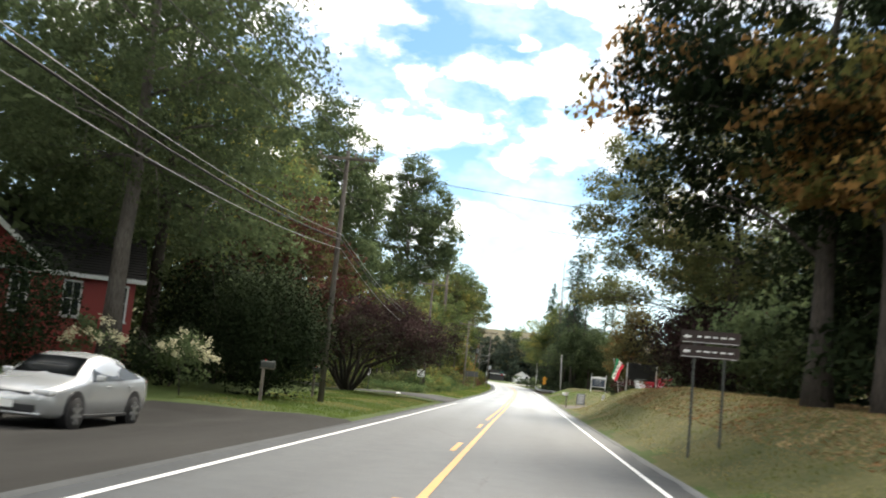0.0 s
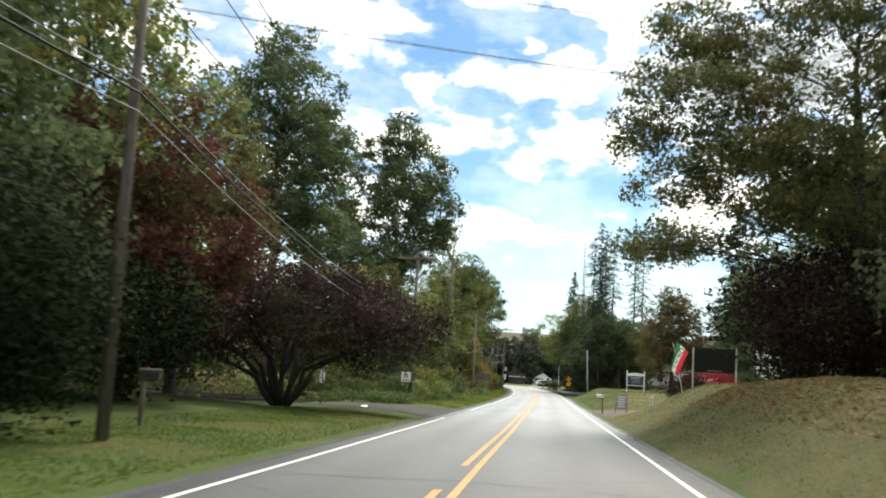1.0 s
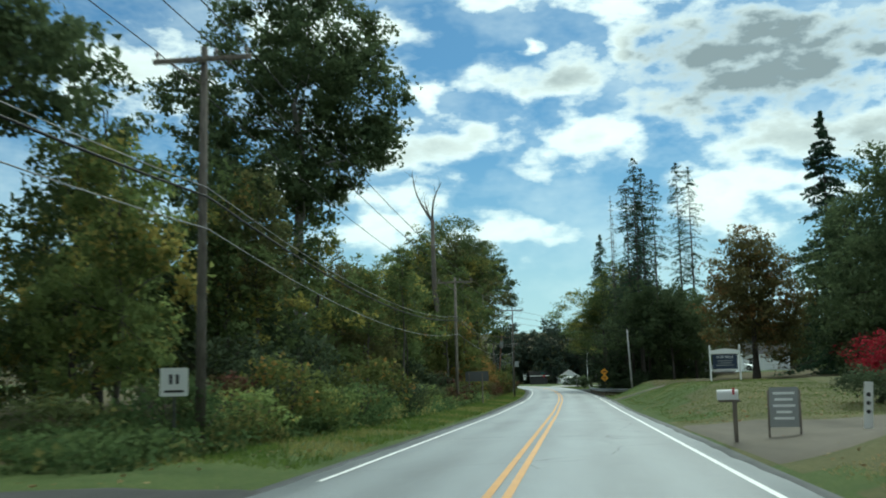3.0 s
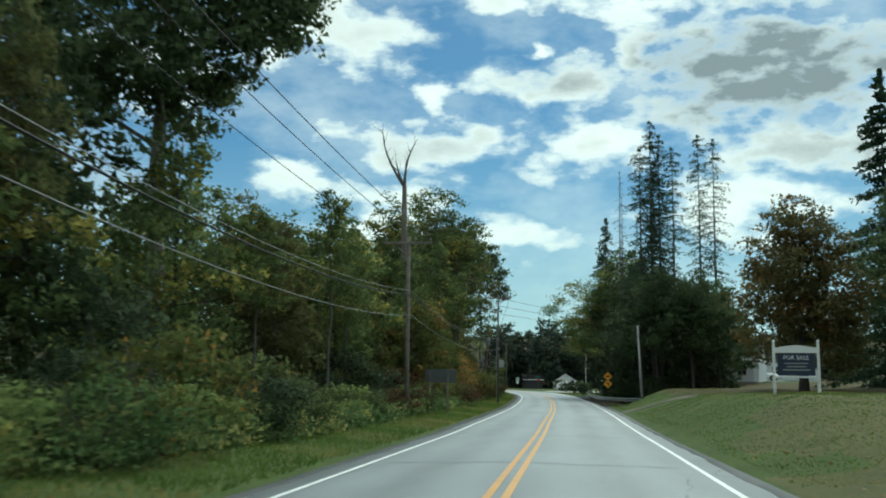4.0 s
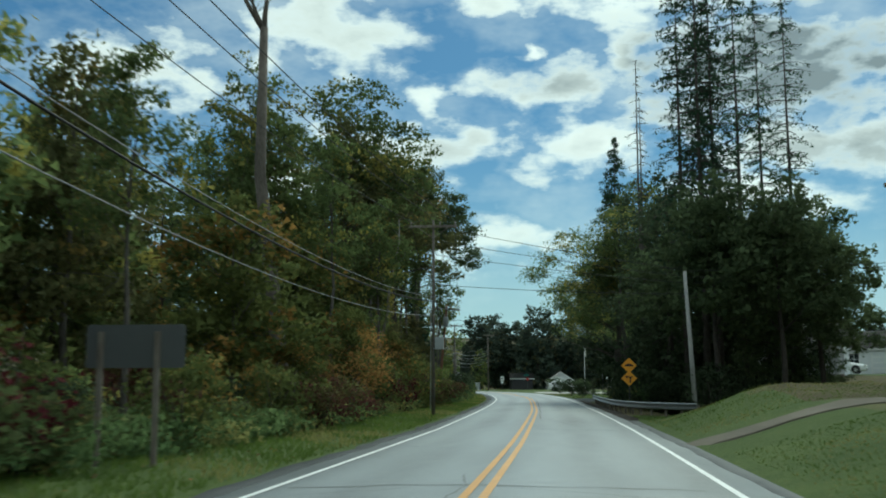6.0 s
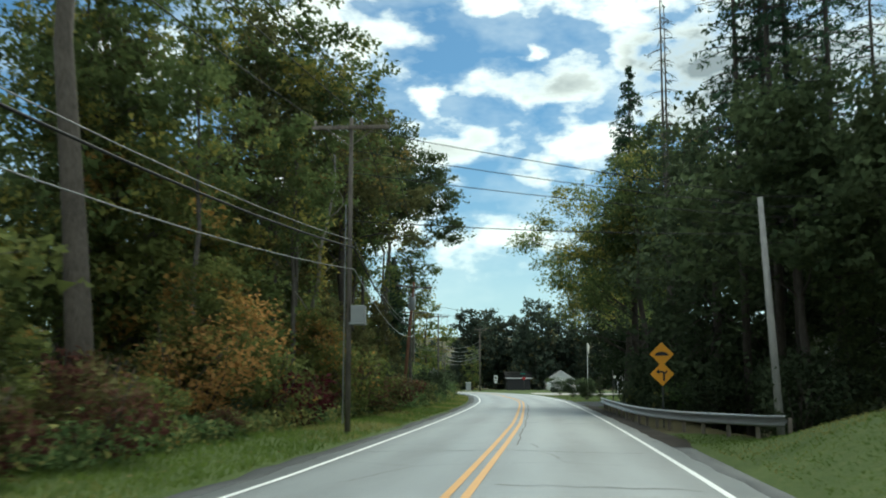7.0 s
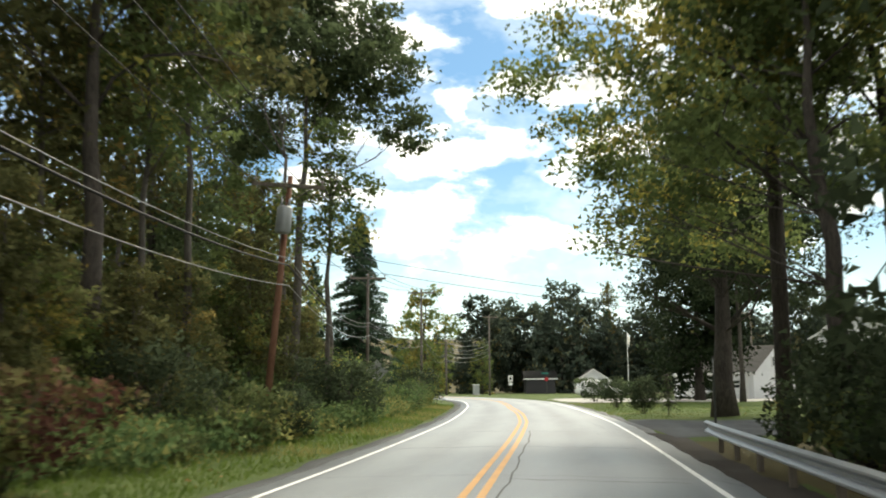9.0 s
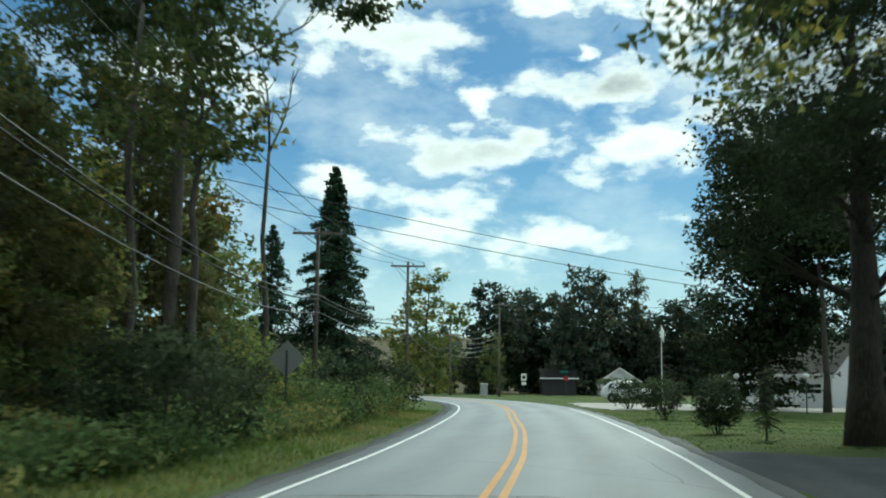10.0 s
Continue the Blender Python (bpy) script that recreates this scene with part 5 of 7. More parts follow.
for k, (x, y, size) in enumerate(((11.5, 227, 1.5), (14.0, 230, 1.7), (16.5, 226, 1.5), (19, 229, 1.7), (12.0, 239, 1.2))):
    under[5].append((x, y, 70.0 * k, size))
for k in range(10):                              # behind the side road
    under[wr.choice([0, 2, 1])].append((-12 - 2.4 * k, 83 + wr.uniform(0, 3), wr.uniform(0, 360), wr.uniform(0.8, 1.2)))
for k in range(6):
    copies(kinds2[k], under[k])
for k, (x, y, w_, h_, n_, mat, lab) in enumerate(((-10.1, 170.3, 3.4, 3.2, 2200, "leaf_orange", "shrub turned orange and yellow on the verge"), (-10.8, 174.6, 3.8, 4.4, 2800, "leaf_orange", "tall shrub turned orange above the verge"),
                                             (-9.2, 177.2, 2.8, 1.9, 1500, "leaf_crimson", "dark crimson shrub on the verge"), (-11.5, 188.8, 2.8, 4.4, 2000, "leaf_orange", "tall shrub turned orange at the wood's edge"),
                                             (-9.2, 188.4, 3.6, 2.5, 2200, "leaf_maroon", "dark red sumac beside the verge"), (-8.7, 193.6, 3.0, 1.9, 1600, "leaf_maroon", "brownish red shrub beside the verge"), (-9.0, 138.2, 2.8, 2.2, 1700, "leaf_crimson", "dark red shrub behind the road sign"))):
    bush("shrub", x, y, w_, h_, n_, 0.13, mat, lab, 140 + k, "turning shrubs")
bush("shrub", -13.4, 231.5, 3.8, 3.0, 2200, 0.13, "leaf_light", "yellow green shrub behind the diamond sign", 150, "turning shrubs")
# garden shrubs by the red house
bush("shrub", -10.0, 38.0, 4.3, 5.1, 16000, 0.12, "leaf_yew_shade", "big dark clipped yew beside the lawn", 110)
bush("shrub", -13.0, 41.5, 5.6, 5.4, 7500, 0.17, "leaf_yew_shade", "dark evergreen shrub behind the yew", 111)
bush("shrub", -12.6, 34.6, 3.4, 2.1, 4200, 0.11, "leaf_yew_shade", "low dark hedge shrub in front of the house", 112)
bush("shrub", -14.0, 47.5, 5.5, 5.6, 7500, 0.17, "leaf_yew_shade", "tall dark evergreen shrub behind the lawn", 131)
bush("shrub", -13.4, 52.5, 5.6, 4.8, 8000, 0.15, "leaf_yew_shade", "dark evergreen shrub beside the purple maple", 135)
bush("shrub", -17.3, 32.3, 4.2, 4.3, 8000, 0.12, "leaf_yew_shade", "dark hedge shrub beside the car", 113)
bush("shrub", -20.8, 31.0, 4.8, 4.9, 8000, 0.13, "leaf_yew_shade", "tall dark hedge shrub beside the car", 114)
for k, (x, y, w_, h_) in enumerate(((-11.0, 31.8, 1.9, 2.1), (-14.5, 32.6, 1.9, 2.0))):
    t = bush("hydrangea", x, y, w_, h_, 900, 0.13, "leaf_dark", "hydrangea bush with pale cream flower heads", 115 + k, "hydrangeas", stems=1)
    rng = np.random.default_rng(k)
    u = rng.normal(size=(20, 3))
    u[:, 2] = np.abs(u[:, 2]) * 0.8
    u /= np.linalg.norm(u, axis=1, keepdims=True)
    c = u * [w_ * 0.52, w_ * 0.52, h_ * 0.42] + [0, 0, h_ * 0.56]
    fl = new("blossom", leaf_mesh("blossom", (c[:, None] + rng.normal(size=(20, 42, 3)) * 0.085).reshape(-1, 3), 0.075, M["flower"], narrow=0.9, rng=rng))
    fl.parent = t
    fl["label"] = "pale cream flower heads"
bush("shrub", 14.4, 113, 3.8, 2.6, 3000, 0.13, "leaf_red", "bright red burning bush behind the driveway", 120)
bush("shrub", 11.2, 104, 3.0, 1.5, 2600, 0.11, "leaf_hemlock", "low dark shrub beside the driveway", 121)
bush("shrub", 7.4, 79.5, 2.4, 1.1, 1500, 0.10, "leaf_yew_shade", "low dark juniper on the bank", 122)
bush("shrub", 7.0, 73.2, 1.7, 0.6, 900, 0.08, "leaf_yew_shade", "low dark juniper beside the black sign", 134)
bush("shrub", 7.0, 75.0, 1.8, 1.05, 2300, 0.065, "leaf_crimson", "dark red shrub under the sign", 123)
for k, (x, y, w_, h_) in enumerate(((1.55, 234, 1.5, 1.9), (0.4, 246.5, 1.7, 1.9), (-1.0, 262.5, 1.9, 2.0))):
    bush("shrub", x, y, w_, h_, 2600, 0.10, "leaf_hemlock", ("upright", "rounded", "wide")[k] + " dark shrub on the lawn by the junction", 124 + k, "lawn shrubs")
plant("sapling", conifer_parts(88, 1.9, 0.3, 0.5, 10, 7, "leaf_dark", 0.12, 0.03), at(2.55, 230.5), M["bark_dark"], "slim young tree on the lawn by the driveway", "sapling")
bush("shrub", -2.4, 322, 3.4, 2.4, 900, 0.22, "leaf_dark", "dark shrub before the far house", 132, "far shrubs")
bush("shrub", 2.6, 320, 3.4, 2.2, 900, 0.22, "leaf_dark", "dark shrub before the far house", 133, "far shrubs")
# ---- weeds, verge grass and fallen leaves ----


def scatter(n, s0, s1, d0, d1, seed):
    rng = np.random.default_rng(seed)
    s, d = rng.uniform(s0, s1, n), rng.uniform(d0, d1, n)
    h = np.interp(s, S, HEAD)
    x, y = np.interp(s, S, CX) + d * np.cos(h), np.interp(s, S, CY) + d * np.sin(h)
    return np.stack([x, y, land(x, y)], 1), rng


def grass(name, n, s0, s1, d0, d1, tall, seed, label, mat="grass"):
    p, rng = scatter(n, s0, s1, d0, d1, seed)
    a = rng.uniform(0, 6.28, n)
    hgt = tall * rng.uniform(0.4, 1.3, n)
    wd = 0.012 + 0.012 * rng.random(n)
    v = np.empty((n, 3, 3))
    side = np.stack([np.cos(a), np.sin(a), 0 * a], 1)
    v[:, 0], v[:, 1] = p - side * wd[:, None], p + side * wd[:, None]
    v[:, 2] = p + np.stack([rng.normal(size=n) * 0.4 * hgt, rng.normal(size=n) * 0.4 * hgt, hgt], 1)
    me = bpy.data.meshes.new(name)
    me.from_pydata(v.reshape(-1, 3).tolist(), [], np.arange(3 * n).reshape(-1, 3).tolist())
    me.materials.append(M[mat])
    return tagged(new(name, me), label, "grass", kind="stuff")


def weeds(n, s0, s1, d0, d1, tall, seed, label):
    """Rank weeds: leaves heaped in low uneven clumps."""
    p, rng = scatter(n // 28, s0, s1, d0, d1, seed)
    hgt = tall * rng.uniform(0.35, 1.25, len(p))
    q = p[:, None] + rng.normal(size=(len(p), 28, 3)) * np.array([0.26, 0.26, 0.0])
    q[:, :, 2] += hgt[:, None] * rng.random((len(p), 28)) ** 0.6
    ob = new("weeds", leaf_mesh("weeds", q.reshape(-1, 3), 0.13, M["leaf_weed"], flat=0.1, rng=rng, facing=outward((0.8, (q - p[:, None]).reshape(-1, 3)), rng=rng)))
    return tagged(ob, label, "weeds", kind="stuff")


weeds(42000, 197, 252, -10.5, -5.7, 0.75, 21, "lush green weeds between the verge and the woods")
weeds(42000, 98, 165, -9.8, -6.5, 0.7, 22, "rank green weeds below the roadside shrubs")
weeds(16000, 165, 197, -9.6, -6.6, 0.6, 23, "weeds below the turning shrubs")
weeds(17000, 80, 98, -13.0, -7.0, 0.6, 24, "weeds beside the side road")
grass("verge_grass", 22000, 30, 62, -9.5, -4.3, 0.06, 7, "mown grass beside the purple maple")
grass("verge_grass", 55000, 82, 255, -8.4, -4.2, 0.13, 1, "rough verge grass along the wooded side")
grass("bank_grass", 30000, 8, 80, 4.7, 12, 0.065, 2, "rough dry grass on the bank", "grass_dry")
grass("lawn_grass", 26000, 101, 147, 4.7, 13, 0.045, 8, "mown lawn grass below the sale sign")
grass("lawn_grass", 9000, 154, 175, 4.7, 12, 0.05, 9, "lawn grass before the guard rail")
grass("far_lawn_grass", 12000, 226, 260, 4.4, 14, 0.05, 3, "lawn grass by the junction")
p, rng = scatter(30000, 8, 62, 6.5, 15, 4)
p2, _ = scatter(1500, 55, 110, 5.0, 14, 5)
p3, _ = scatter(700, 62, 200, -8.0, -4.4, 6)
tagged(new("fallen_leaves", leaf_mesh("fallen_leaves", np.concatenate([p, p2, p3]) + [0, 0, 0.02], 0.085, M["dead_leaf"], flat=0.9, rng=rng)), "dry tan leaves strewn over the grass", "fallen leaves", kind="stuff")

# ---- utility poles and wires ----
# x, y, and the heights above the datum of top, cable bundle and lowest cable
POLES = [(-8.2, -6, 10.2, 6.5, 6.0), (-7.95, 39.2, 10.1, 6.45, 6.1), (-8.6, 85.6, 9.6, 5.95, 5.2), (-8.0, 132, 9.05, 6.15, 5.17), (-6.55, 173.7, 10.2, 6.1, 5.45),
         (-10.5, 212, 9.3, 6.35, 5.7), (-15.6, 246.3, 10.3, 6.8, 6.2), (-15.95, 269.0, 11.6, 7.3, 6.6), (-22.8, 329, 13.0, 8.6, 8.0), (-50, 352, 13.5, 9, 8.4)]


def utility_pole(x, y, h, mat, arm=True, turn=0.0, transformer=False, cabinet=False, tilt=0.0, slim=1.0, label="weathered wooden utility pole with a crossarm"):
    z = ground_at(x, y)
    t = thing("utility_pole", pose(x, y, z, 0, tilt, turn), label, "utility pole", "roadside poles")
    bm = bmesh.new()
    tube(bm, [(0, 0, -0.4), (0, 0, h * 0.5), (0, 0, h)], [0.135 * slim, 0.118 * slim, 0.09 * slim], 12)
    part("pole_shaft", bm, mat, t, smooth=True)
    if arm:
        part("crossarm", boxes(((2.4, 0.10, 0.12), (0, -0.16, h - 0.35)), bevel=0.012), M["wood"], t)
        bm = bmesh.new()
        for sx in (-1, 1):
            tube(bm, [(sx * 0.75, -0.17, h - 0.41), (0, -0.17, h - 0.95)], 0.018, 6)
        part("brace", bm, M["wood"], t)
        for sx in (-1.1, 0.35, 1.1):
            bm = bmesh.new()
            tube(bm, [(sx, -0.16, h - 0.29), (sx, -0.16, h - 0.22), (sx, -0.16, h - 0.20), (sx, -0.16, h - 0.14), (sx, -0.16, h - 0.10)], [0.02, 0.02, 0.055, 0.05, 0.028], 8)
            part("insulator", bm, M["porcelain"], t)
    if transformer:
        bm = bmesh.new()
        tube(bm, [(0.02, -0.42, h - 1.95), (0.02, -0.42, h - 1.9), (0.02, -0.42, h - 1.15), (0.02, -0.42, h - 1.08)], [0.22, 0.25, 0.25, 0.20], 14)
        tube(bm, [(-0.1, -0.42, h - 1.08), (-0.1, -0.42, h - 0.82)], [0.05, 0.03], 7)
        tube(bm, [(0.14, -0.42, h - 1.08), (0.14, -0.42, h - 0.82)], [0.05, 0.03], 7)
        part("transformer", bm, M["transformer"], t, "grey transformer can", True)
    if cabinet:
        part("equipment_box", boxes(((0.42, 0.36, 0.52), (0.30, -0.05, 3.55)), ((0.5, 0.42, 0.06), (0.28, -0.05, 3.26)), bevel=0.02), M["transformer"], t, "pale grey equipment box")
        bm = bmesh.new()
        tube(bm, [(-0.13, -0.08, 0.3), (-0.12, -0.08, 6.9)], 0.022, 7)
        part("conduit", bm, M["galv"], t, "pale conduit pipe")
    return t


for k, (x, y, top, *_) in enumerate(POLES):
    utility_pole(x - (0.6 if k == 5 else 0.0), y, top - ground_at(x, y), {5: M["pole_red"], 3: M["pole_sunlit"]}.get(k, M["pole"]), turn=(0, 0, 0, 0, 2, 6, 14, 12, 60, 70)[k], transformer=k == 5, cabinet=k == 4, slim=0.66 if k == 4 else 0.92, tilt=5.0 if k == 5 else 0.0,
                 label={4: "wooden utility pole carrying a pale grey equipment box", 5: "leaning red brown utility pole with a transformer"}.get(k, "weathered wooden utility pole with a crossarm"))
utility_pole(5.95, 173.8, 7.0, M["pole_grey"], arm=False, tilt=-2.5, slim=0.9, label="slim pale leaning pole by the guard rail")
utility_pole(-14.4, 311, 10.3, M["pole"], turn=40, label="wooden utility pole beyond the bend")
utility_pole(-21.3, 320, 7.4, M["pole"], turn=40, label="thin wooden utility pole beyond the bend")
utility_pole(16.5, 300, 9.5, M["pole"], turn=20, label="wooden utility pole beside the junction road")


def wire_run(name, points, r, mat, sag, label):
    """One wire strung from pole to pole with sag."""
    bm = bmesh.new()
    pts = []
    for a, b in zip(points, points[1:]):
        a, b = Vector(a), Vector(b)
        for k in range(14):
            u = k / 14
            p = a.lerp(b, u)
            p.z -= sag * 4 * u * (1 - u) * (b - a).length / 45
            pts.append(p)
    pts.append(Vector(points[-1]))
    tube(bm, pts, r, 5)
    return tagged(mesh_object(name, bm, mat, smooth=True), label, "cable", "overhead wires")


def pole_point(k, dx, which, dz=0.0):
    return (POLES[k][0] + dx, POLES[k][1] - 0.16, POLES[k][which] + dz)


for dx in (-1.1, 0.35, 1.1):
    wire_run("overhead_wire", [pole_point(k, dx, 2, -0.10) for k in range(len(POLES))], 0.014, M["wire"], 0.5, "thin dark power wire strung between the poles")
for dx, which, dz, r, mat, lab in ((0.16, 3, 0.22, 0.012, "cable", "grey neutral wire below the crossarms"), (0.17, 3, 0.0, 0.028, "wire", "thick black cable bundle between the poles"), (0.18, 4, 0.0, 0.014, "cable", "lowest pale telephone cable between the poles")):
    wire_run("overhead_cable", [pole_point(k, dx, which, dz) for k in range(len(POLES))], r, M[mat], 0.9, lab)
for k in range(5):                               # bundle between the two poles past the bend
    wire_run("overhead_cable", [(-21.3, 320, ground_at(-21.3, 320) + 7.3 - 0.62 * k), (-14.4, 311, ground_at(-14.4, 311) + 6.9 - 0.42 * k)], 0.018, M["cable_pale"], 2.6, "pale slack cable between two poles past the bend")
x5, y5 = POLES[4][0], POLES[4][1]
zr5 = ground_at(5.95, 173.8)
for dz, dz2 in ((9.3, 7.0), (8.6, 6.7), (7.9, 6.4)):
    wire_run("service_wire", [(x5 + 0.15, y5, ground_at(x5, y5) + dz), (5.95, 173.8, zr5 + dz2), (30, 182, 9.5)], 0.013, M["wire"], 0.35, "dark service wire crossing above the road")
wire_run("service_wire", [(x5 + 0.15, y5, ground_at(x5, y5) + 6.4), (5.95, 173.8, zr5 + 5.9)], 0.014, M["wire"], 0.4, "dark service wire crossing above the road")
for dz in (9.2, 8.0):
    wire_run("service_wire", [(-7.7, 39.1, dz + 0.2), (14, 45.5, dz - 0.3)], 0.012, M["wire"], 0.3, "thin service wire crossing above the road")
for dz in (10.8, 10.1):
    wire_run("service_wire", [(-21, 229, dz), (13, 271, dz - 1.4)], 0.016, M["wire"], 0.5, "dark wire slanting across above the bend")
for dz in (0.0, -0.7, -1.4, -2.2):
    wire_run("service_wire", [(-21.3, 320, 10.2 + dz), (-14.4, 311, 10.4 + dz)], 0.02, M["cable"], 3.2, "pale sagging cable beyond the bend")
wire_run("service_wire", [(-22.8, 329, 12.0), (-14.4, 311, 12.2), (16.5, 300, 11.5)], 0.02, M["wire"], 0.6, "dark wire beyond the bend")

# ---- guard rails ----


def guard_rail(points, label, level=False, base_z=None):
    """W-shaped beam on steel posts along plan points."""
    t = thing("guard_rail", pose(points[0][0], points[0][1], 0), label, "guard rail")
    o = Vector((points[0][0], points[0][1], 0))
    prof = [(0.02, 0.42), (0.083, 0.452), (0.083, 0.485), (0.0, 0.55), (0.0, 0.60), (0.083, 0.665), (0.083, 0.695), (0.02, 0.735)]
    bm = bmesh.new()
    ring = []
    pts = [Vector((x, y, float(np.interp(along(x, y)[0][0], S, CZ)) - 0.17 if level else (ground_at(x, y) if base_z is None else base_z))) for x, y in points]
    for i, p in enumerate(pts):
        d = (pts[min(i + 1, len(pts) - 1)] - pts[max(i - 1, 0)]).normalized()
        n = Vector((-d.y, d.x, 0)).normalized()
        base = p - o
        ring.append([[bm.verts.new(base + n * (u + e) + Vector((0, 0, z + (0.02 if i in (0, len(pts) - 1) else 0)))) for u, z in prof] for e in (0.0, -0.008)])
    for a, b in zip(ring, ring[1:]):
        for e in (0, 1):
            for k in range(len(prof) - 1):
                q = (a[e][k], a[e][k + 1], b[e][k + 1], b[e][k])
                bm.faces.new(q if e else q[::-1])
        for k in (0, -1):
            bm.faces.new((a[0][k], b[0][k], b[1][k], a[1][k]))
    part("beam", bm, M["galv"], t, "galvanised steel beam with folded lips")
    step = max(1, len(pts) // max(2, int(sum((b - a).length for a, b in zip(pts, pts[1:])) / 2.2)))
    for i in range(0, len(pts), step):
        d = (pts[min(i + 1, len(pts) - 1)] - pts[max(i - 1, 0)]).normalized()
        n = Vector((-d.y, d.x, 0)).normalized()
        q = pts[i] - o - n * 0.09
        bm = bmesh.new()
        box(bm, (0.11, 0.11, 1.5), (q.x, q.y, q.z - 0.07), bevel=0.008)
        part("post", bm, M["wood"], t)
    return t


def curve_points(rows, n):
    rows = np.array(rows, float)
    u = np.linspace(0, 1, len(rows))
    q = np.linspace(0, 1, n)
    fine = np.stack([np.interp(np.linspace(0, 1, 60), u, rows[:, k]) for k in (0, 1)], 1)
    k = np.ones(9) / 9
    soft = np.stack([np.convolve(np.pad(fine[:, c], 4, mode="edge"), k, "valid") for c in (0, 1)], 1)
    soft[0], soft[-1] = rows[0], rows[-1]
    return [(float(np.interp(t, np.linspace(0, 1, 60), soft[:, 0])), float(np.interp(t, np.linspace(0, 1, 60), soft[:, 1]))) for t in q]


guard_rail(curve_points([(5.8, 172.2), (3.7, 176), (2.75, 181), (2.35, 188), (2.15, 198), (1.98, 207)], 34), "galvanised guard rail curving out beside the road", True)
guard_rail(curve_points([(-23, 78.6), (-19, 78.2), (-15.6, 78.0)], 6), "short grey guard rail along the side road", False, -0.57)

# ---- road signs ----


def sign_post(t, x, z, mat=None, r=0.03, y=0.03):
    part("post", boxes(((r * 2, r * 1.2, z + 0.3), (x, y, (z - 0.3) / 2)), bevel=0.006), mat or M["steel_post"], t)


t = thing("guide_sign", pose(4.32, 24.9, ground_at(4.32, 24.9), 0, 0, -16), "brown two panel guide sign on steel posts", "road sign")
for x in (-0.36, 0.36):
    sign_post(t, x, 2.85, r=0.032)
for k, z in enumerate((2.80, 2.44)):
    p_ = part("panel", plate(rounded(1.42, 0.31, 0.04, 0, z), 0.012), M["brown_paint"], t, "brown panel with white arrow")
    part("border", plate(rect(1.34, 0.012, 0, z - 0.13), 0.004, m=Matrix.Translation((0, -0.009, 0))), M["white_paint"], p_)
    part("arrow", plate([(-0.64, z), (-0.56, z + 0.06), (-0.56, z + 0.025), (-0.46, z + 0.025), (-0.46, z - 0.025), (-0.56, z - 0.025), (-0.56, z - 0.06)], 0.004, m=Matrix.Translation((0, -0.010, 0))), M["white_paint"], p_)
    for q in range(5):
        part("text_bar", plate(rect((0.10, 0.15, 0.09, 0.13, 0.11)[q], 0.04, -0.26 + 0.19 * q, z + 0.01), 0.004, m=Matrix.Translation((0, -0.010, 0))), M["white_paint"], p_)

t = thing("road_sign", pose(-8.75, 84.4, ground_at(-8.75, 84.4), 0, 0, 6), "small white square road sign on a steel post", "road sign")
sign_post(t, 0, 1.75)
p_ = part("panel", plate(rounded(0.61, 0.61, 0.04, 0, 1.62), 0.008), M["white_paint"], t, "white panel with black marks")
for x in (-0.07, 0.07):
    part("symbol", plate(rounded(0.07, 0.22, 0.03, x, 1.68), 0.004, m=Matrix.Translation((0, -0.007, 0))), M["black_paint"], p_)
part("text_bar", plate(rect(0.42, 0.05, 0, 1.42), 0.004, m=Matrix.Translation((0, -0.007, 0))), M["black_paint"], p_)

oct8 = [(0.375 * math.cos(radians(22.5 + 45 * k)) / math.cos(radians(22.5)), 0.375 * math.sin(radians(22.5 + 45 * k)) / math.cos(radians(22.5))) for k in range(8)]
t = thing("stop_sign", pose(-11.0, 70.6, ground_at(-11.0, 70.6), 0, 3, 80), "stop sign seen from its pale metal back", "road sign")
sign_post(t, 0, 1.75, y=-0.04)
part("panel", plate([(x * 0.85, z * 0.85 + 1.40) for x, z in oct8], 0.006), M["white_paint"], t, "bare metal octagon")
t = thing("route_sign", pose(-7.6, 141, ground_at(-7.6, 141), 0, 0, 4), "wide sign on two posts seen from its grey back", "road sign")
for x in (-0.5, 0.5):
    sign_post(t, x, 2.3, M["wood"], 0.05, -0.05)
part("panel", plate(rounded(1.75, 0.75, 0.05, 0.1, 2.05), 0.012), M["sign_dark"], t, "dull grey metal panel")
t = thing("warning_sign", pose(-11.2, 229, ground_at(-11.2, 229), 0, 0, 10), "diamond sign seen from its grey back", "road sign")
sign_post(t, 0, 2.4, y=-0.04)
part("panel", plate([(0, 1.6), (0.55, 2.15), (0, 2.7), (-0.55, 2.15)], 0.008), M["sign_back"], t, "bare metal diamond")

t = thing("warning_sign", pose(3.25, 180.1, 0.62, 0, 0, -2), "pair of amber diamond warning signs on one post", "road sign")
sign_post(t, 0, 2.9)
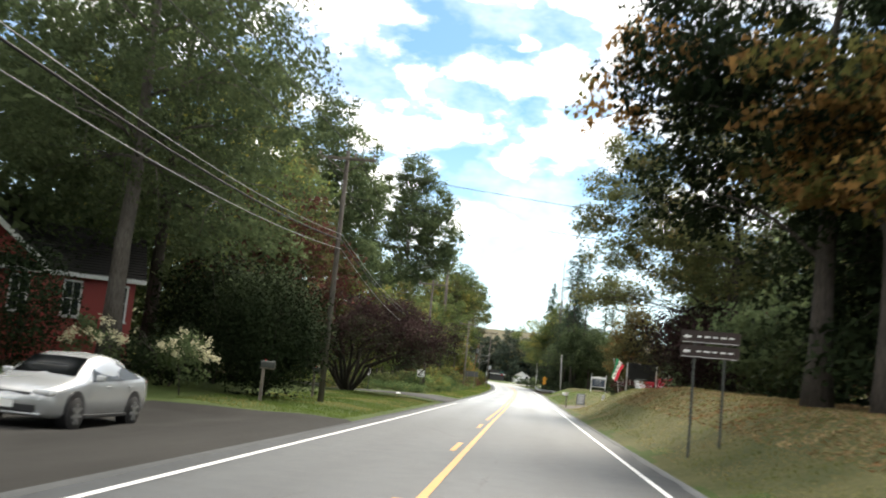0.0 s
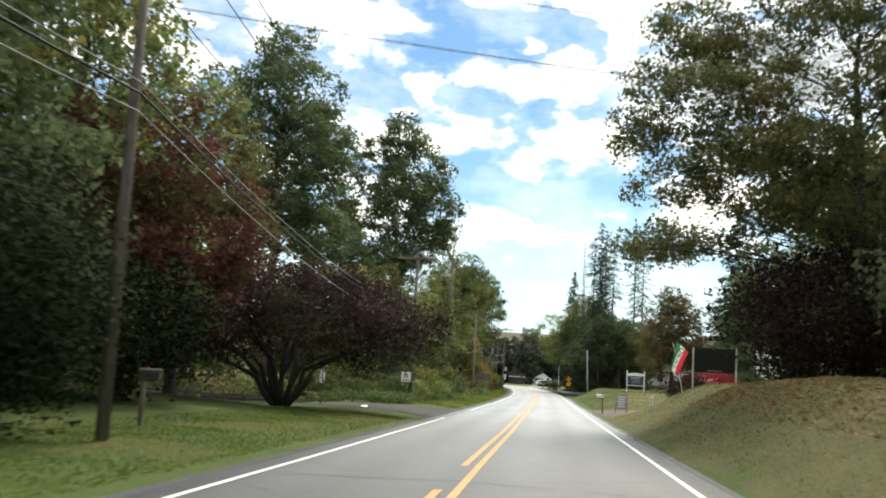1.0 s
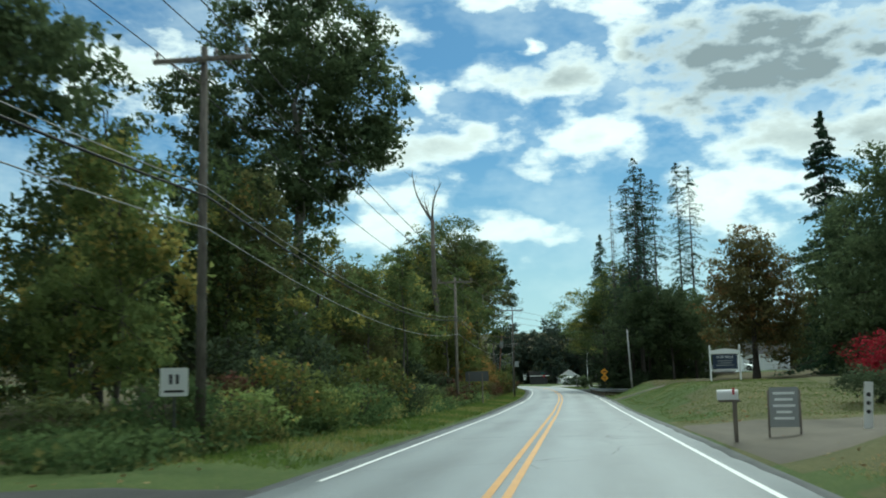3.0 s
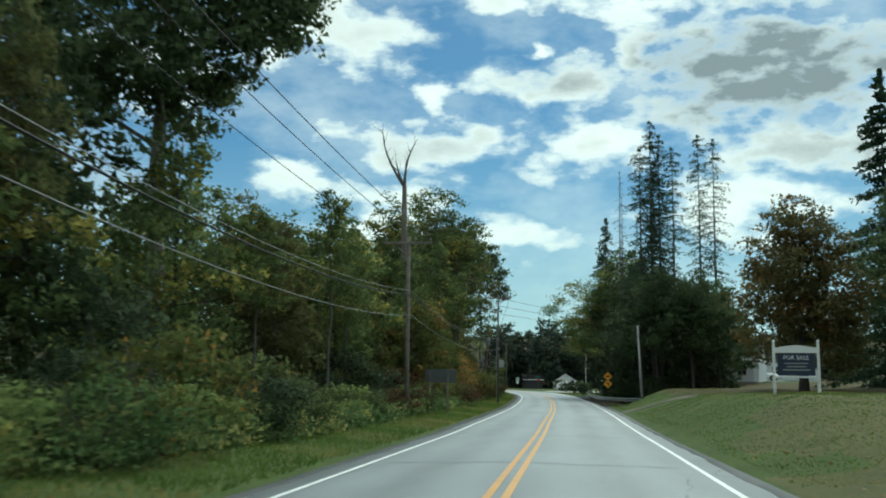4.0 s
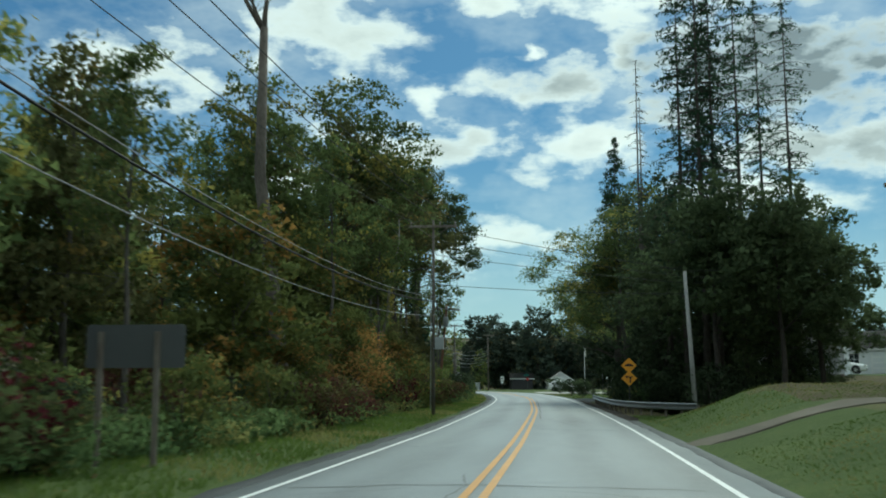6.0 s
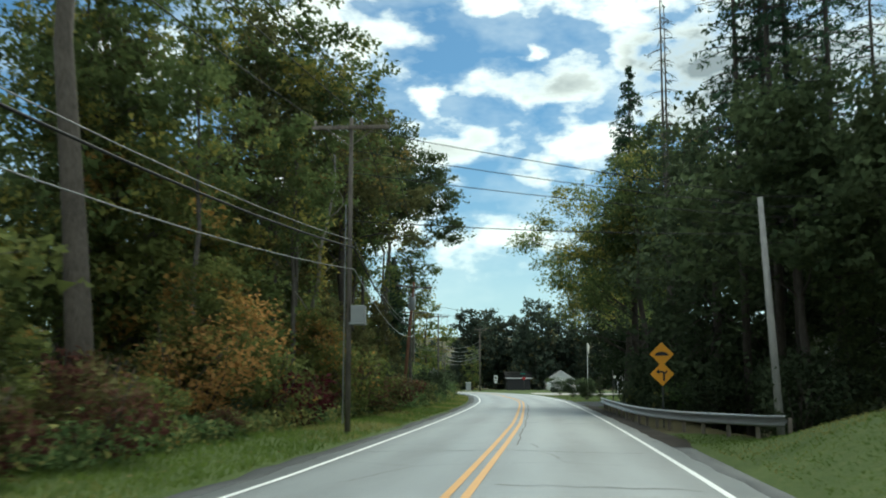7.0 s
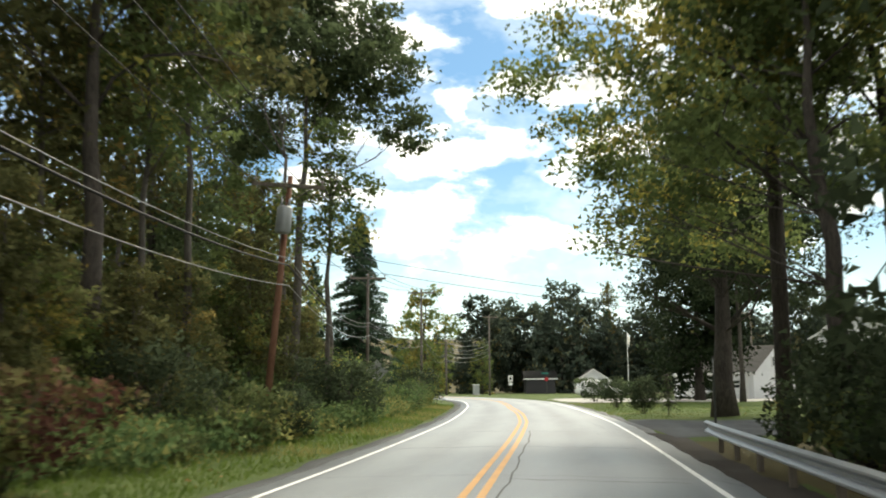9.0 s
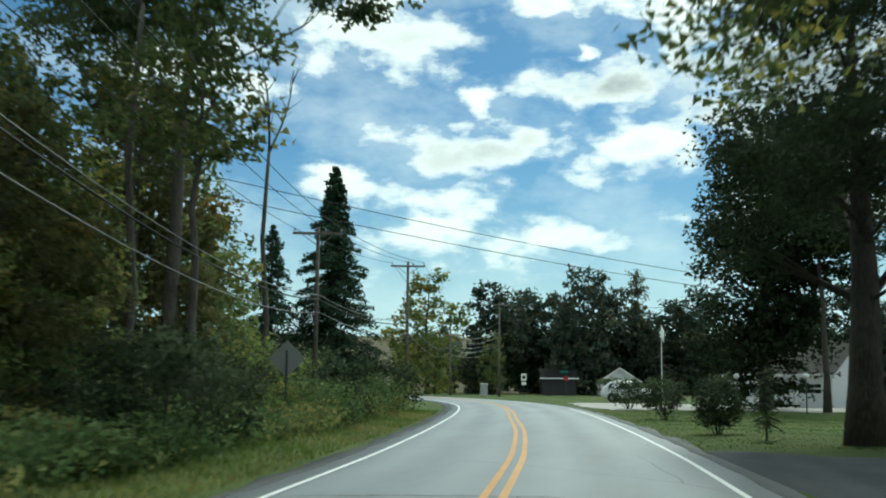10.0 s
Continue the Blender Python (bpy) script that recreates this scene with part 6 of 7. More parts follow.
for k, z in enumerate((2.49, 1.80)):
    h = 0.42
    p_ = part("panel", plate([(0, z - h), (h, z), (0, z + h), (-h, z)], 0.008, m=Matrix.Translation((0, -0.002 * k, 0))), M["amber_paint"], t, "amber diamond panel")
    q = Matrix.Translation((0, -0.010, 0))
    if k == 0:
        part("symbol", plate([(-0.24, z - 0.05)] + [(-0.24 + 0.48 * i / 10, z - 0.02 + 0.11 * math.sin(math.pi * i / 10) ** 0.7) for i in range(11)] + [(0.24, z - 0.05)], 0.004, m=q), M["black_paint"], p_, "black hump symbol")
    else:
        part("symbol", plate([(0.02, z - 0.24), (0.09, z - 0.24), (0.09, z + 0.04), (0.04, z + 0.11), (-0.10, z + 0.11), (-0.10, z + 0.17), (-0.22, z + 0.08), (-0.10, z - 0.01), (-0.10, z + 0.05), (0.0, z + 0.05), (0.02, z + 0.02)], 0.004, m=q), M["black_paint"], p_, "black bent arrow")
        part("symbol", plate([(0.10, z + 0.0), (0.19, z + 0.09), (0.15, z + 0.13), (0.09, z + 0.07)], 0.004, m=q), M["black_paint"], p_)

# ---- mailboxes ----


def mailbox(x, y, turn, box_mat, label, h=1.05, tilt=0.0):
    t = thing("mailbox", pose(x, y, ground_at(x, y), 0, tilt, turn), label, "mailbox")
    part("post", boxes(((0.10, 0.10, h + 0.3), (0, 0, (h - 0.3) / 2)), ((0.08, 0.5, 0.06), (0, -0.12, h - 0.03)), bevel=0.008), M["wood"], t)
    out = [(-0.09, 0), (0.09, 0)] + [(0.09 * math.cos(a), 0.14 + 0.09 * math.sin(a)) for a in np.linspace(0, math.pi, 9)]
    b = part("box", plate(out, 0.48, m=Matrix.Translation((0, -0.15, h))), box_mat, t, "rounded metal box")
    part("flag", boxes(((0.012, 0.05, 0.16), (0.1, -0.02, h + 0.2))), M["red_paint"], b)
    return t


mailbox(-8.95, 33.8, 90, M["steel_post"], "dark grey mailbox on a wooden post beside the lawn", 1.15)
mailbox(-9.4, 44.5, 90, M["steel_post"], "dark grey mailbox on a timber post in the grass", 1.1)
mailbox(3.55, 88.2, -95, M["white_paint"], "white mailbox on a timber post by the driveway", 1.05, 4)

# ---- boards by the driveway ----
t = thing("notice_board", pose(4.75, 88.6, ground_at(4.75, 88.6), -8, 0, -18), "small grey sandwich board with unreadable lines", "sign")
for x in (-0.36, 0.36):
    part("leg", boxes(((0.05, 0.05, 1.15), (x, 0.0, 0.55)), bevel=0.006), M["wood"], t)
p_ = part("panel", plate(rounded(0.68, 0.95, 0.03, 0, 0.72), 0.03), M["sign_back"], t)
for q in range(5):
    part("text_bar", plate(rect((0.5, 0.42, 0.52, 0.36, 0.46)[q], 0.06, 0.0, 1.05 - 0.15 * q), 0.004, m=Matrix.Translation((0, -0.018, 0))), M["white_paint"], p_)
t = thing("marker_post", pose(6.6, 88.4, ground_at(6.6, 88.4), 0, 4, -10), "narrow white marker board with dark spots", "sign")
p_ = part("board", plate(rounded(0.2, 1.1, 0.03, 0, 0.6), 0.03), M["white_paint"], t)
for q in range(3):
    part("spot", plate(rounded(0.10, 0.10, 0.045, 0, 0.85 - 0.2 * q), 0.004, m=Matrix.Translation((0, -0.018, 0))), M["black_paint"], p_)

t = thing("shop_sign", pose(7.85, 71.2, ground_at(7.85, 71.2) - 0.28, 0, 0, -4), "black hanging sign board between two pale posts", "sign")
for x in (-1.0, 1.0):
    part("post", boxes(((0.075, 0.075, 2.2), (x, 0, 0.95)), bevel=0.01), M["white_paint"], t)
part("crossbar", boxes(((2.1, 0.07, 0.09), (0, 0, 2.0)), bevel=0.01), M["black_paint"], t)
p_ = part("panel", plate(rect(1.84, 1.06, 0, 1.42), 0.05), M["black_paint"], t, "plain black panel")
part("text_bar", plate(rect(0.66, 0.05, 0, 0.97), 0.004, m=Matrix.Translation((0, -0.03, 0))), M["sign_back"], p_)

# feather shaped OPEN flag on a leaning staff
gz = ground_at(6.0, 71.3)
t = thing("banner_flag", pose(6.0, 71.3, gz, 0, 0, -3), "green white and red open flag on a leaning staff", "flag")
bm = bmesh.new()
tube(bm, [(0.45, 0.04, -0.2), (0.12, 0.04, 1.6), (-0.12, 0.03, 4.0 - gz)], [0.02, 0.018, 0.012], 7)
part("staff", bm, M["white_paint"], t)


seams = [((0.04, 4.03), (-0.16, 2.64)), ((0.23, 3.87), (-0.12, 2.60)), ((0.44, 3.66), (0.0, 2.47)), ((0.62, 3.50), (0.16, 2.42))]   # edges of the stripes, top and bottom


def cloth(u, v):
    """A point of the drooping flag: u across its stripes (0 to 3), v down its length."""
    k = min(int(u), 2)
    a, b = (Vector((p[0], 0, p[1] - gz)).lerp(Vector((q[0], 0, q[1] - gz)), v) for p, q in seams[k:k + 2])
    p = a.lerp(b, u - k)
    p.x += 0.03 * math.sin(5 * v + u)
    p.y = 0.02 * math.sin(6 * v + u) * (0.3 + v)
    return p


for k, (mat, nm) in enumerate((("green_cloth", "green stripe"), ("white_cloth", "white stripe with black letters"), ("red_cloth", "red stripe"))):
    bm = bmesh.new()
    vv = [[bm.verts.new(cloth(k + e, i / 12)) for e in (0, 0.5, 0.999)] for i in range(13)]
    for a, b in zip(vv, vv[1:]):
        for e in (0, 1):
            bm.faces.new((a[e], b[e], b[e + 1], a[e + 1]))
    bmesh.ops.solidify(bm, geom=bm.faces[:], thickness=0.006)
    st = part("stripe", bm, M[mat], t, nm, True)
    if k == 1:
        for q, ch in enumerate("OPEN"):
            c = cloth(1.5, 0.16 + 0.21 * q)
            lettering("letter", ch, 0.36 - 0.05 * q, M["black_paint"], st, (c.x, c.y - 0.035, c.z), turn=(90, 24 - 3 * q, 0))

t = thing("sale_sign", pose(8.75, 125.6, ground_at(8.75, 125.6), 0, 0, -4), "white framed for sale sign with a navy panel", "sign")
for x in (-0.85, 0.85):
    p_ = part("post", boxes(((0.10, 0.10, 2.3), (x, 0, 0.85)), bevel=0.01), M["white_paint"], t)
    bm = bmesh.new()
    tube(bm, [(x, 0, 1.98), (x, 0, 2.02), (x, 0, 2.06), (x, 0, 2.12), (x, 0, 2.15)], [0.07, 0.035, 0.06, 0.045, 0.01], 10)
    part("finial", bm, M["white_paint"], p_, "turned finial", True)
part("header", plate([(-0.80, 1.62), (0.80, 1.62), (0.80, 1.82), (0.3, 1.9), (0, 1.93), (-0.3, 1.9), (-0.80, 1.82)], 0.07), M["white_paint"], t)
p_ = part("panel", plate(rect(1.42, 0.86, 0, 1.15), 0.05), M["navy_paint"], t, "navy panel with white lettering")
part("bottom_rail", boxes(((1.6, 0.06, 0.07), (0, 0, 0.66)), bevel=0.008), M["white_paint"], t)
lettering("letters", "FOR SALE", 0.23, M["white_paint"], p_, (0, -0.03, 1.42))
for q, w_ in enumerate((0.9, 0.75, 1.05)):
    part("text_bar", plate(rect(w_, 0.045, 0, 1.20 - 0.13 * q), 0.004, m=Matrix.Translation((0, -0.028, 0))), M["sign_back"], p_)

# ---- cars ----


def car(x, y, turn, paint_, label, suv=False):
    """A parked car, nose towards its own -y: one lofted shell with panes, lamps, trim and wheels set on it."""
    t = thing("car", pose(x, y, ground_at(x, y) + 0.09, 0, 0, turn), label, "car")
    L, H = (4.6, 1.39) if not suv else (4.7, 1.72)
    e = 0.0 if not suv else 0.12
    # station, half width at sill, at shoulder, shoulder height, floor, half width at roof, roof height
    st = [(-2.30, 0.50, 0.56, 0.56, 0.36, 0.30, 0.60), (-2.22, 0.72, 0.74, 0.62, 0.24, 0.50, 0.68), (-2.00, 0.83, 0.81, 0.70 + e, 0.20, 0.60, 0.77 + e), (-1.55, 0.87, 0.84, 0.78 + e, 0.19, 0.66, 0.86 + e), (-1.05, 0.88, 0.86, 0.85 + e, 0.18, 0.70, 0.95 + e),
          (-0.72, 0.88, 0.865, 0.87 + e, 0.18, 0.66, 1.13 + e), (-0.36, 0.89, 0.87, 0.88 + e, 0.18, 0.61, H - 0.10), (0.05, 0.89, 0.87, 0.89 + e, 0.18, 0.59, H - 0.01), (0.55, 0.89, 0.87, 0.90 + e, 0.18, 0.585, H), (1.05, 0.885, 0.87, 0.92 + e, 0.19, 0.575, H - 0.08 + e * 0.6),
          (1.50, 0.875, 0.85, 0.94 + e, 0.20, 0.575, H - 0.25 + e * 1.5), (1.88, 0.86, 0.82, 0.96 + e, 0.22, 0.60, 1.06 + e * 2.5), (2.16, 0.80, 0.77, 0.94 + e, 0.27, 0.58, 1.00 + e * 1.5), (2.28, 0.66, 0.66, 0.84 + e, 0.36, 0.46, 0.88 + e)]
    bm = bmesh.new()
    rings, prof = [], []
    for yy, a, b, hb, fl, wr_, hr in st:
        half = [(a * 0.90, fl), (a * 0.99, fl + 0.09), (a * 1.01, fl + 0.5 * (hb - fl)), (b * 1.005, hb - 0.07), (b * 0.97, hb), (b * 0.97 + (wr_ - b * 0.97) * 0.55, hb + (hr - hb) * 0.58), (wr_, hr - 0.05 * (hr - hb) - 0.012), (wr_ * 0.7, hr), (0.0, hr + 0.022)]
        prof.append([(yy, px, pz) for px, pz in half])
        rings.append([bm.verts.new((px, yy, pz)) for px, pz in half] + [bm.verts.new((-px, yy, pz)) for px, pz in half[-2::-1]])
    for r0, r1 in zip(rings, rings[1:]):
        for k in range(len(r0)):
            j = (k + 1) % len(r0)
            bm.faces.new((r0[k], r0[j], r1[j], r1[k]))
    bm.faces.new(rings[0][::-1])
    bm.faces.new(rings[-1])
    bmesh.ops.recalc_face_normals(bm, faces=bm.faces)
    part("body", bm, paint_, t, smooth=True)

    def pane(nm, pts, lab):
        q = bmesh.new()
        q.faces.new([q.verts.new(p) for p in pts])
        bmesh.ops.recalc_face_normals(q, faces=q.faces)
        bmesh.ops.solidify(q, geom=q.faces[:], thickness=0.006)
        part(nm, q, M["glass"], t, lab)

    def on(i, k, sx, out=0.012, u=0.0, j=None):
        """A point of the shell, pushed out a little; u slides it to station j."""
        p0 = Vector((prof[i][k][1] * sx, prof[i][k][0], prof[i][k][2]))
        if j is not None:
            p0 = p0.lerp(Vector((prof[j][k][1] * sx, prof[j][k][0], prof[j][k][2])), u)
        return p0 + Vector((sx * out, 0, out * 0.6))

    for nm, i0, i1, side, lab in (("windscreen", 4, 6, -1, "dark glass windscreen"), ("rear_window", 9, 11, 1, "dark rear glass")):
        rows_ = []
        for i in range(i0, i1 + 1):
            k = 7 if i in (4, 11) else 6
            z_in = 0.02 if i in (i0, i1) else 0.0
            w_ = prof[i][6][1] * 0.90
            rows_.append([Vector((w_ * f, prof[i][0][0] + side * 0.014 + (0.03 * (1 if i == i0 else -1) if z_in else 0), prof[i][7][2] + 0.014 + 0.014 * (1 - abs(f)))) for f in (-1, -0.5, 0, 0.5, 1)])
        q = bmesh.new()
        vv = [[q.verts.new(p) for p in r] for r in rows_]
        for r0, r1 in zip(vv, vv[1:]):
            for k in range(4):
                q.faces.new((r0[k], r0[k + 1], r1[k + 1], r1[k]))
        bmesh.ops.solidify(q, geom=q.faces[:], thickness=0.005)
        part(nm, q, M["glass"], t, lab, True)
    for sx in (-1, 1):
        pane("side_window", [on(5, 4, sx, u=0.1, j=6), on(8, 4, sx, u=0.0, j=7), on(8, 6, sx, u=0.0, j=7) - Vector((0, 0, 0.05)), on(6, 6, sx, u=0.25, j=7) - Vector((0, 0, 0.05)), on(5, 5, sx, u=0.5, j=6)], "dark front side glass")
        pane("side_window", [on(8, 4, sx, u=0.12, j=9), on(10, 4, sx, u=0.3, j=11), on(10, 5, sx, u=0.1, j=11), on(9, 6, sx, u=0.35, j=10) - Vector((0, 0, 0.05)), on(8, 6, sx, u=0.12, j=9) - Vector((0, 0, 0.05))], "dark rear side glass")
        part("door_mirror", boxes(((0.19, 0.11, 0.13), (sx * 0.97, -0.62, 0.95 + e)), bevel=0.035), paint_, t)
        part("headlight", boxes(((0.36, 0.40, 0.12), (sx * 0.62, -2.07, 0.655 + e * 0.5)), bevel=0.05), M["lens"], t, "clear headlight lens")
        part("tail_light", boxes(((0.34, 0.20, 0.15), (sx * 0.58, 2.18, 0.84 + e)), bevel=0.04), M["tail"], t, "red tail light")
        part("sill_trim", boxes(((0.05, 2.0, 0.07), (sx * 0.875, 0.0, 0.22)), bevel=0.015), M["black_paint"], t)
        for yy in (-1.40, 1.30):
            cut = bmesh.new()
            tube(cut, [(sx * 0.66, yy, 0.33), (sx * 0.898, yy, 0.33)], 0.375, 28)
            part("wheel_arch", cut, M["black_paint"], t)
            wh = bmesh.new()
            tube(wh, [(sx * 0.68, yy, 0.27), (sx * 0.71, yy, 0.27), (sx * 0.89, yy, 0.27), (sx * 0.915, yy, 0.27)], [0.29, 0.318, 0.318, 0.285], 28)
            w_ = part("wheel", wh, M["rubber"], t, "black tyre", True)
            rm = bmesh.new()
            tube(rm, [(sx * 0.90, yy, 0.27), (sx * 0.922, yy, 0.27)], [0.215, 0.205], 22)
            part("rim", rm, M["black_paint"], w_)
            for q in range(7):
                a_ = q * 2 * math.pi / 7
                b_ = bmesh.new()
                box(b_, (0.018, 0.05, 0.19), (sx * 0.928, yy + 0.10 * math.sin(a_), 0.27 + 0.10 * math.cos(a_)), Matrix.Rotation(-a_, 4, "X"))
                part("spoke", b_, M["alloy"], w_)
        for yy in (0.02, 1.02):
            part("door_handle", boxes(((0.03, 0.18, 0.03), (sx * 0.888, yy, 0.78 + e)), bevel=0.008), paint_, t)
    part("grille", boxes(((0.84, 0.10, 0.085), (0, -2.245, 0.60)), bevel=0.02), M["black_paint"], t, "black grille")
    part("lower_grille", boxes(((1.10, 0.10, 0.13), (0, -2.27, 0.36)), bevel=0.02), M["black_paint"], t, "black lower intake")
    part("bumper_trim", boxes(((1.28, 0.09, 0.03), (0, -2.27, 0.265)), bevel=0.012), M["lens"], t, "bright bumper trim")
    part("number_plate", boxes(((0.30, 0.02, 0.14), (0, -2.335, 0.42))), M["white_paint"], t, "plain pale plate")
    return t


car(-9.2, 19.5, -1.0, M["car_silver"], "silver sedan parked on the gravel driveway")
car(-0.7, 287, 75, M["car_white"], "white utility car parked by the far house", True)
car(24.6, 221, 70, M["car_white"], "white car parked beside the white house", False)
car(-48, 318, 60, M["car_white"], "white car by the far road", True)

# ---- houses ----


def shingled(width, ln, a, m):
    """One roof slope falling towards -y from the ridge, its courses stepped over one another."""
    bm = bmesh.new()
    n = max(4, int(ln / 0.2))
    line = []
    for k in range(n):
        for u, lift in ((k / n, 0.0), ((k + 1) / n, 0.028)):
            line.append((-u * ln * math.cos(a) - lift * math.sin(a), -u * ln * math.sin(a) + lift * math.cos(a)))
    vv = [[bm.verts.new(m @ Vector((sx * width / 2, yy, zz))) for sx in (-1, 1)] for yy, zz in line]
    for r0, r1 in zip(vv, vv[1:]):
        bm.faces.new((r0[0], r1[0], r1[1], r0[1]))
    bmesh.ops.solidify(bm, geom=bm.faces[:], thickness=0.04)
    return bm


def house(x, y, turn, w_, d_, wall_h, roof_h, wall, roof_mat, label, windows, gable="x", over=0.35, porch=False, doors=(), z=None, glazed=False):
    """A gabled house with clapboard courses; windows: (side, along, sill, width, height); sides are s (its -y), e, w."""
    t = thing("house", pose(x, y, (ground_at(x, y) if z is None else z) - 0.1, 0, 0, turn), label, "house")
    bm = bmesh.new()
    hx, hy = w_ / 2, d_ / 2
    holes = {"s": [], "e": [], "w": []}
    for row in windows:
        holes[row[0]].append(row[1:])
    n = int(wall_h / 0.17)
    ring = []
    for k in range(n):                           # clapboard courses, each lapping out over the one below
        for zz, e in ((k * wall_h / n, 0.0), ((k + 1) * wall_h / n, -0.025)):
            ring.append([bm.verts.new((sx * (hx + e), sy * (hy + e), zz)) for sx, sy in ((-1, -1), (1, -1), (1, 1), (-1, 1))])
    for r0, r1 in zip(ring, ring[1:]):
        for j in range(4):
            bm.faces.new((r0[j], r0[(j + 1) % 4], r1[(j + 1) % 4], r1[j]))
    bm.faces.new(ring[-1])
    part("wall", bm, wall, t)
    if gable == "x":                             # ridge along x, gables at the ends
        g = [(-hy, wall_h), (hy, wall_h), (0, wall_h + roof_h)]
        for sx in (-1, 1):
            part("gable", plate(g, 0.06, m=pose(sx * (hx - 0.04), 0, 0, 0, 0, 90)), wall, t)
        for sy in (-1, 1):
            a = math.atan2(roof_h, hy)
            ln = math.hypot(roof_h, hy) + over
            part("roof", shingled(w_ + 2 * over, ln, a, pose(0, 0, wall_h + roof_h + 0.05, 0, 0, 0 if sy < 0 else 180)), roof_mat, t)
        part("fascia", boxes(((w_ + 2 * over, 0.04, 0.18), (0, -hy - over * math.cos(a) + 0.02, wall_h - over * math.sin(a))), bevel=0.005), M["white_paint"], t)
    else:                                        # gable faces its -y side
        g = [(-hx, wall_h), (hx, wall_h), (0, wall_h + roof_h)]
        for sy in (-1, 1):
            part("gable", plate(g, 0.06, m=pose(0, sy * (hy - 0.04), 0)), wall, t)
        a = math.atan2(roof_h, hx)
        ln = math.hypot(roof_h, hx) + over
        for sx in (-1, 1):
            part("roof", shingled(d_ + 2 * over, ln, a, pose(0, 0, wall_h + roof_h + 0.05, 0, 0, 90 * sx)), roof_mat, t)
            bm = bmesh.new()
            box(bm, (ln, 0.04, 0.2), (sx * ln / 2 * math.cos(a), -hy - over + 0.02, wall_h + roof_h - ln / 2 * math.sin(a) - 0.04), Matrix.Rotation(sx * a, 4, "Y"))
            part("bargeboard", bm, M["white_paint"], t, "white bargeboard")
    for side, u, sill, ww, hh in windows:
        m = {"s": pose(u, -hy, sill), "e": pose(hx, u, sill, 0, 0, 90), "w": pose(-hx, u, sill, 0, 0, -90)}[side]
        wn = new("window")
        wn.parent = t
        wn.matrix_basis = m
        part("window_frame", boxes(((ww + 0.16, 0.07, 0.08), (0, -0.02, -0.02)), ((ww + 0.16, 0.07, 0.08), (0, -0.02, hh + 0.02)), ((0.08, 0.07, hh), (-ww / 2 - 0.04, -0.02, hh / 2)), ((0.08, 0.07, hh), (ww / 2 + 0.04, -0.02, hh / 2)),
                                   ((ww, 0.05, 0.04), (0, -0.02, hh / 2)), ((0.035, 0.04, hh), (0, -0.02, hh / 2))), M["white_paint"], wn)
        part("pane", boxes(((ww, 0.015, hh), (0, -0.012, hh / 2))), M["glass"], wn)
        part("window_sill", boxes(((ww + 0.24, 0.14, 0.05), (0, -0.06, -0.08)), bevel=0.006), M["white_paint"], wn)
    for u, ww, hh in doors:
        dr = part("door", boxes(((ww, 0.06, hh), (u, -hy - 0.02, hh / 2 + 0.1)), bevel=0.008), M["white_paint"], t)
        for r_ in range(4 if ww > 2 else 2):
            part("door_panel", boxes(((ww * 0.86, 0.03, hh / (4 if ww > 2 else 2) * 0.7), (u, -hy - 0.055, 0.1 + hh * (r_ + 0.5) / (4 if ww > 2 else 2))), bevel=0.01), M["siding_white"], dr)
        if glazed:
            for q in range(6):
                part("pane", boxes(((ww * 0.24, 0.02, 0.26), (u + (q % 3 - 1) * ww * 0.27, -hy - 0.075, hh * 0.58 + 0.36 * (q // 3)))), M["glass"], dr)
    if porch:
        for k in range(3):
            part("column", boxes(((0.18, 0.18, 2.5), (-hx + 0.3 + k * (w_ - 0.6) / 2, -hy - 1.6, 1.35)), bevel=0.02), M["white_paint"], t)
        part("porch_roof", boxes(((w_ + 0.4, 2.0, 0.14), (0, -hy - 0.9, 2.68)), bevel=0.02), roof_mat, t)
        part("porch_floor", boxes(((w_, 1.9, 0.25), (0, -hy - 0.9, 0.1)), bevel=0.01), M["wood"], t)
    return t


house(-19.2, 39.3, 26, 5.6, 5.5, 3.75, 1.9, M["siding_red"], M["roof_dark"], "low red clapboard wing with white windows", [("s", 2.2, 2.0, 0.55, 1.3), ("s", 0.5, 2.0, 0.55, 1.3), ("s", -1.4, 2.0, 0.55, 1.3)])
house(-22.5, 39.9, 10, 6.5, 8.0, 3.9, 2.6, M["siding_red"], M["roof_dark"], "red clapboard house with a white edged gable", [("s", 1.2, 1.2, 0.9, 1.4)], gable="y")
house(25.4, 121, 10, 9.5, 8.0, 4.7, 2.3, M["siding_white"], M["roof"], "white house with a grey roof above the bank", [("s", -3.2, 1.0, 0.8, 1.5), ("s", -1.4, 1.0, 0.8, 1.5), ("s", 2.0, 1.0, 0.9, 1.5), ("w", 0, 1.0, 0.9, 1.4)], porch=True)
house(18.8, 215, -18, 9.5, 7.0, 3.0, 2.0, M["siding_white"], M["roof"], "white single storey house behind the lawn", [("s", -2.5, 1.0, 1.0, 1.3), ("s", 0.2, 1.0, 1.0, 1.3), ("s", 2.8, 1.0, 1.0, 1.3)], porch=True)
house(29.5, 229, -14, 7.5, 6.0, 2.6, 1.7, M["siding_white"], M["roof"], "white outbuilding behind the lawn", [("s", -1.5, 1.0, 0.9, 1.0)], doors=((1.2, 2.4, 2.1),))
house(11.6, 277.6, -37, 8.0, 7.5, 2.5, 2.3, M["siding_white"], M["roof"], "white garage building with three doors and a grey roof", [("e", 0, 3.0, 0.7, 0.8), ("e", 1.6, 1.0, 0.8, 1.2)], gable="x", doors=((-2.4, 2.1, 2.1), (0.0, 2.1, 2.1), (2.4, 2.1, 2.1)), glazed=True)
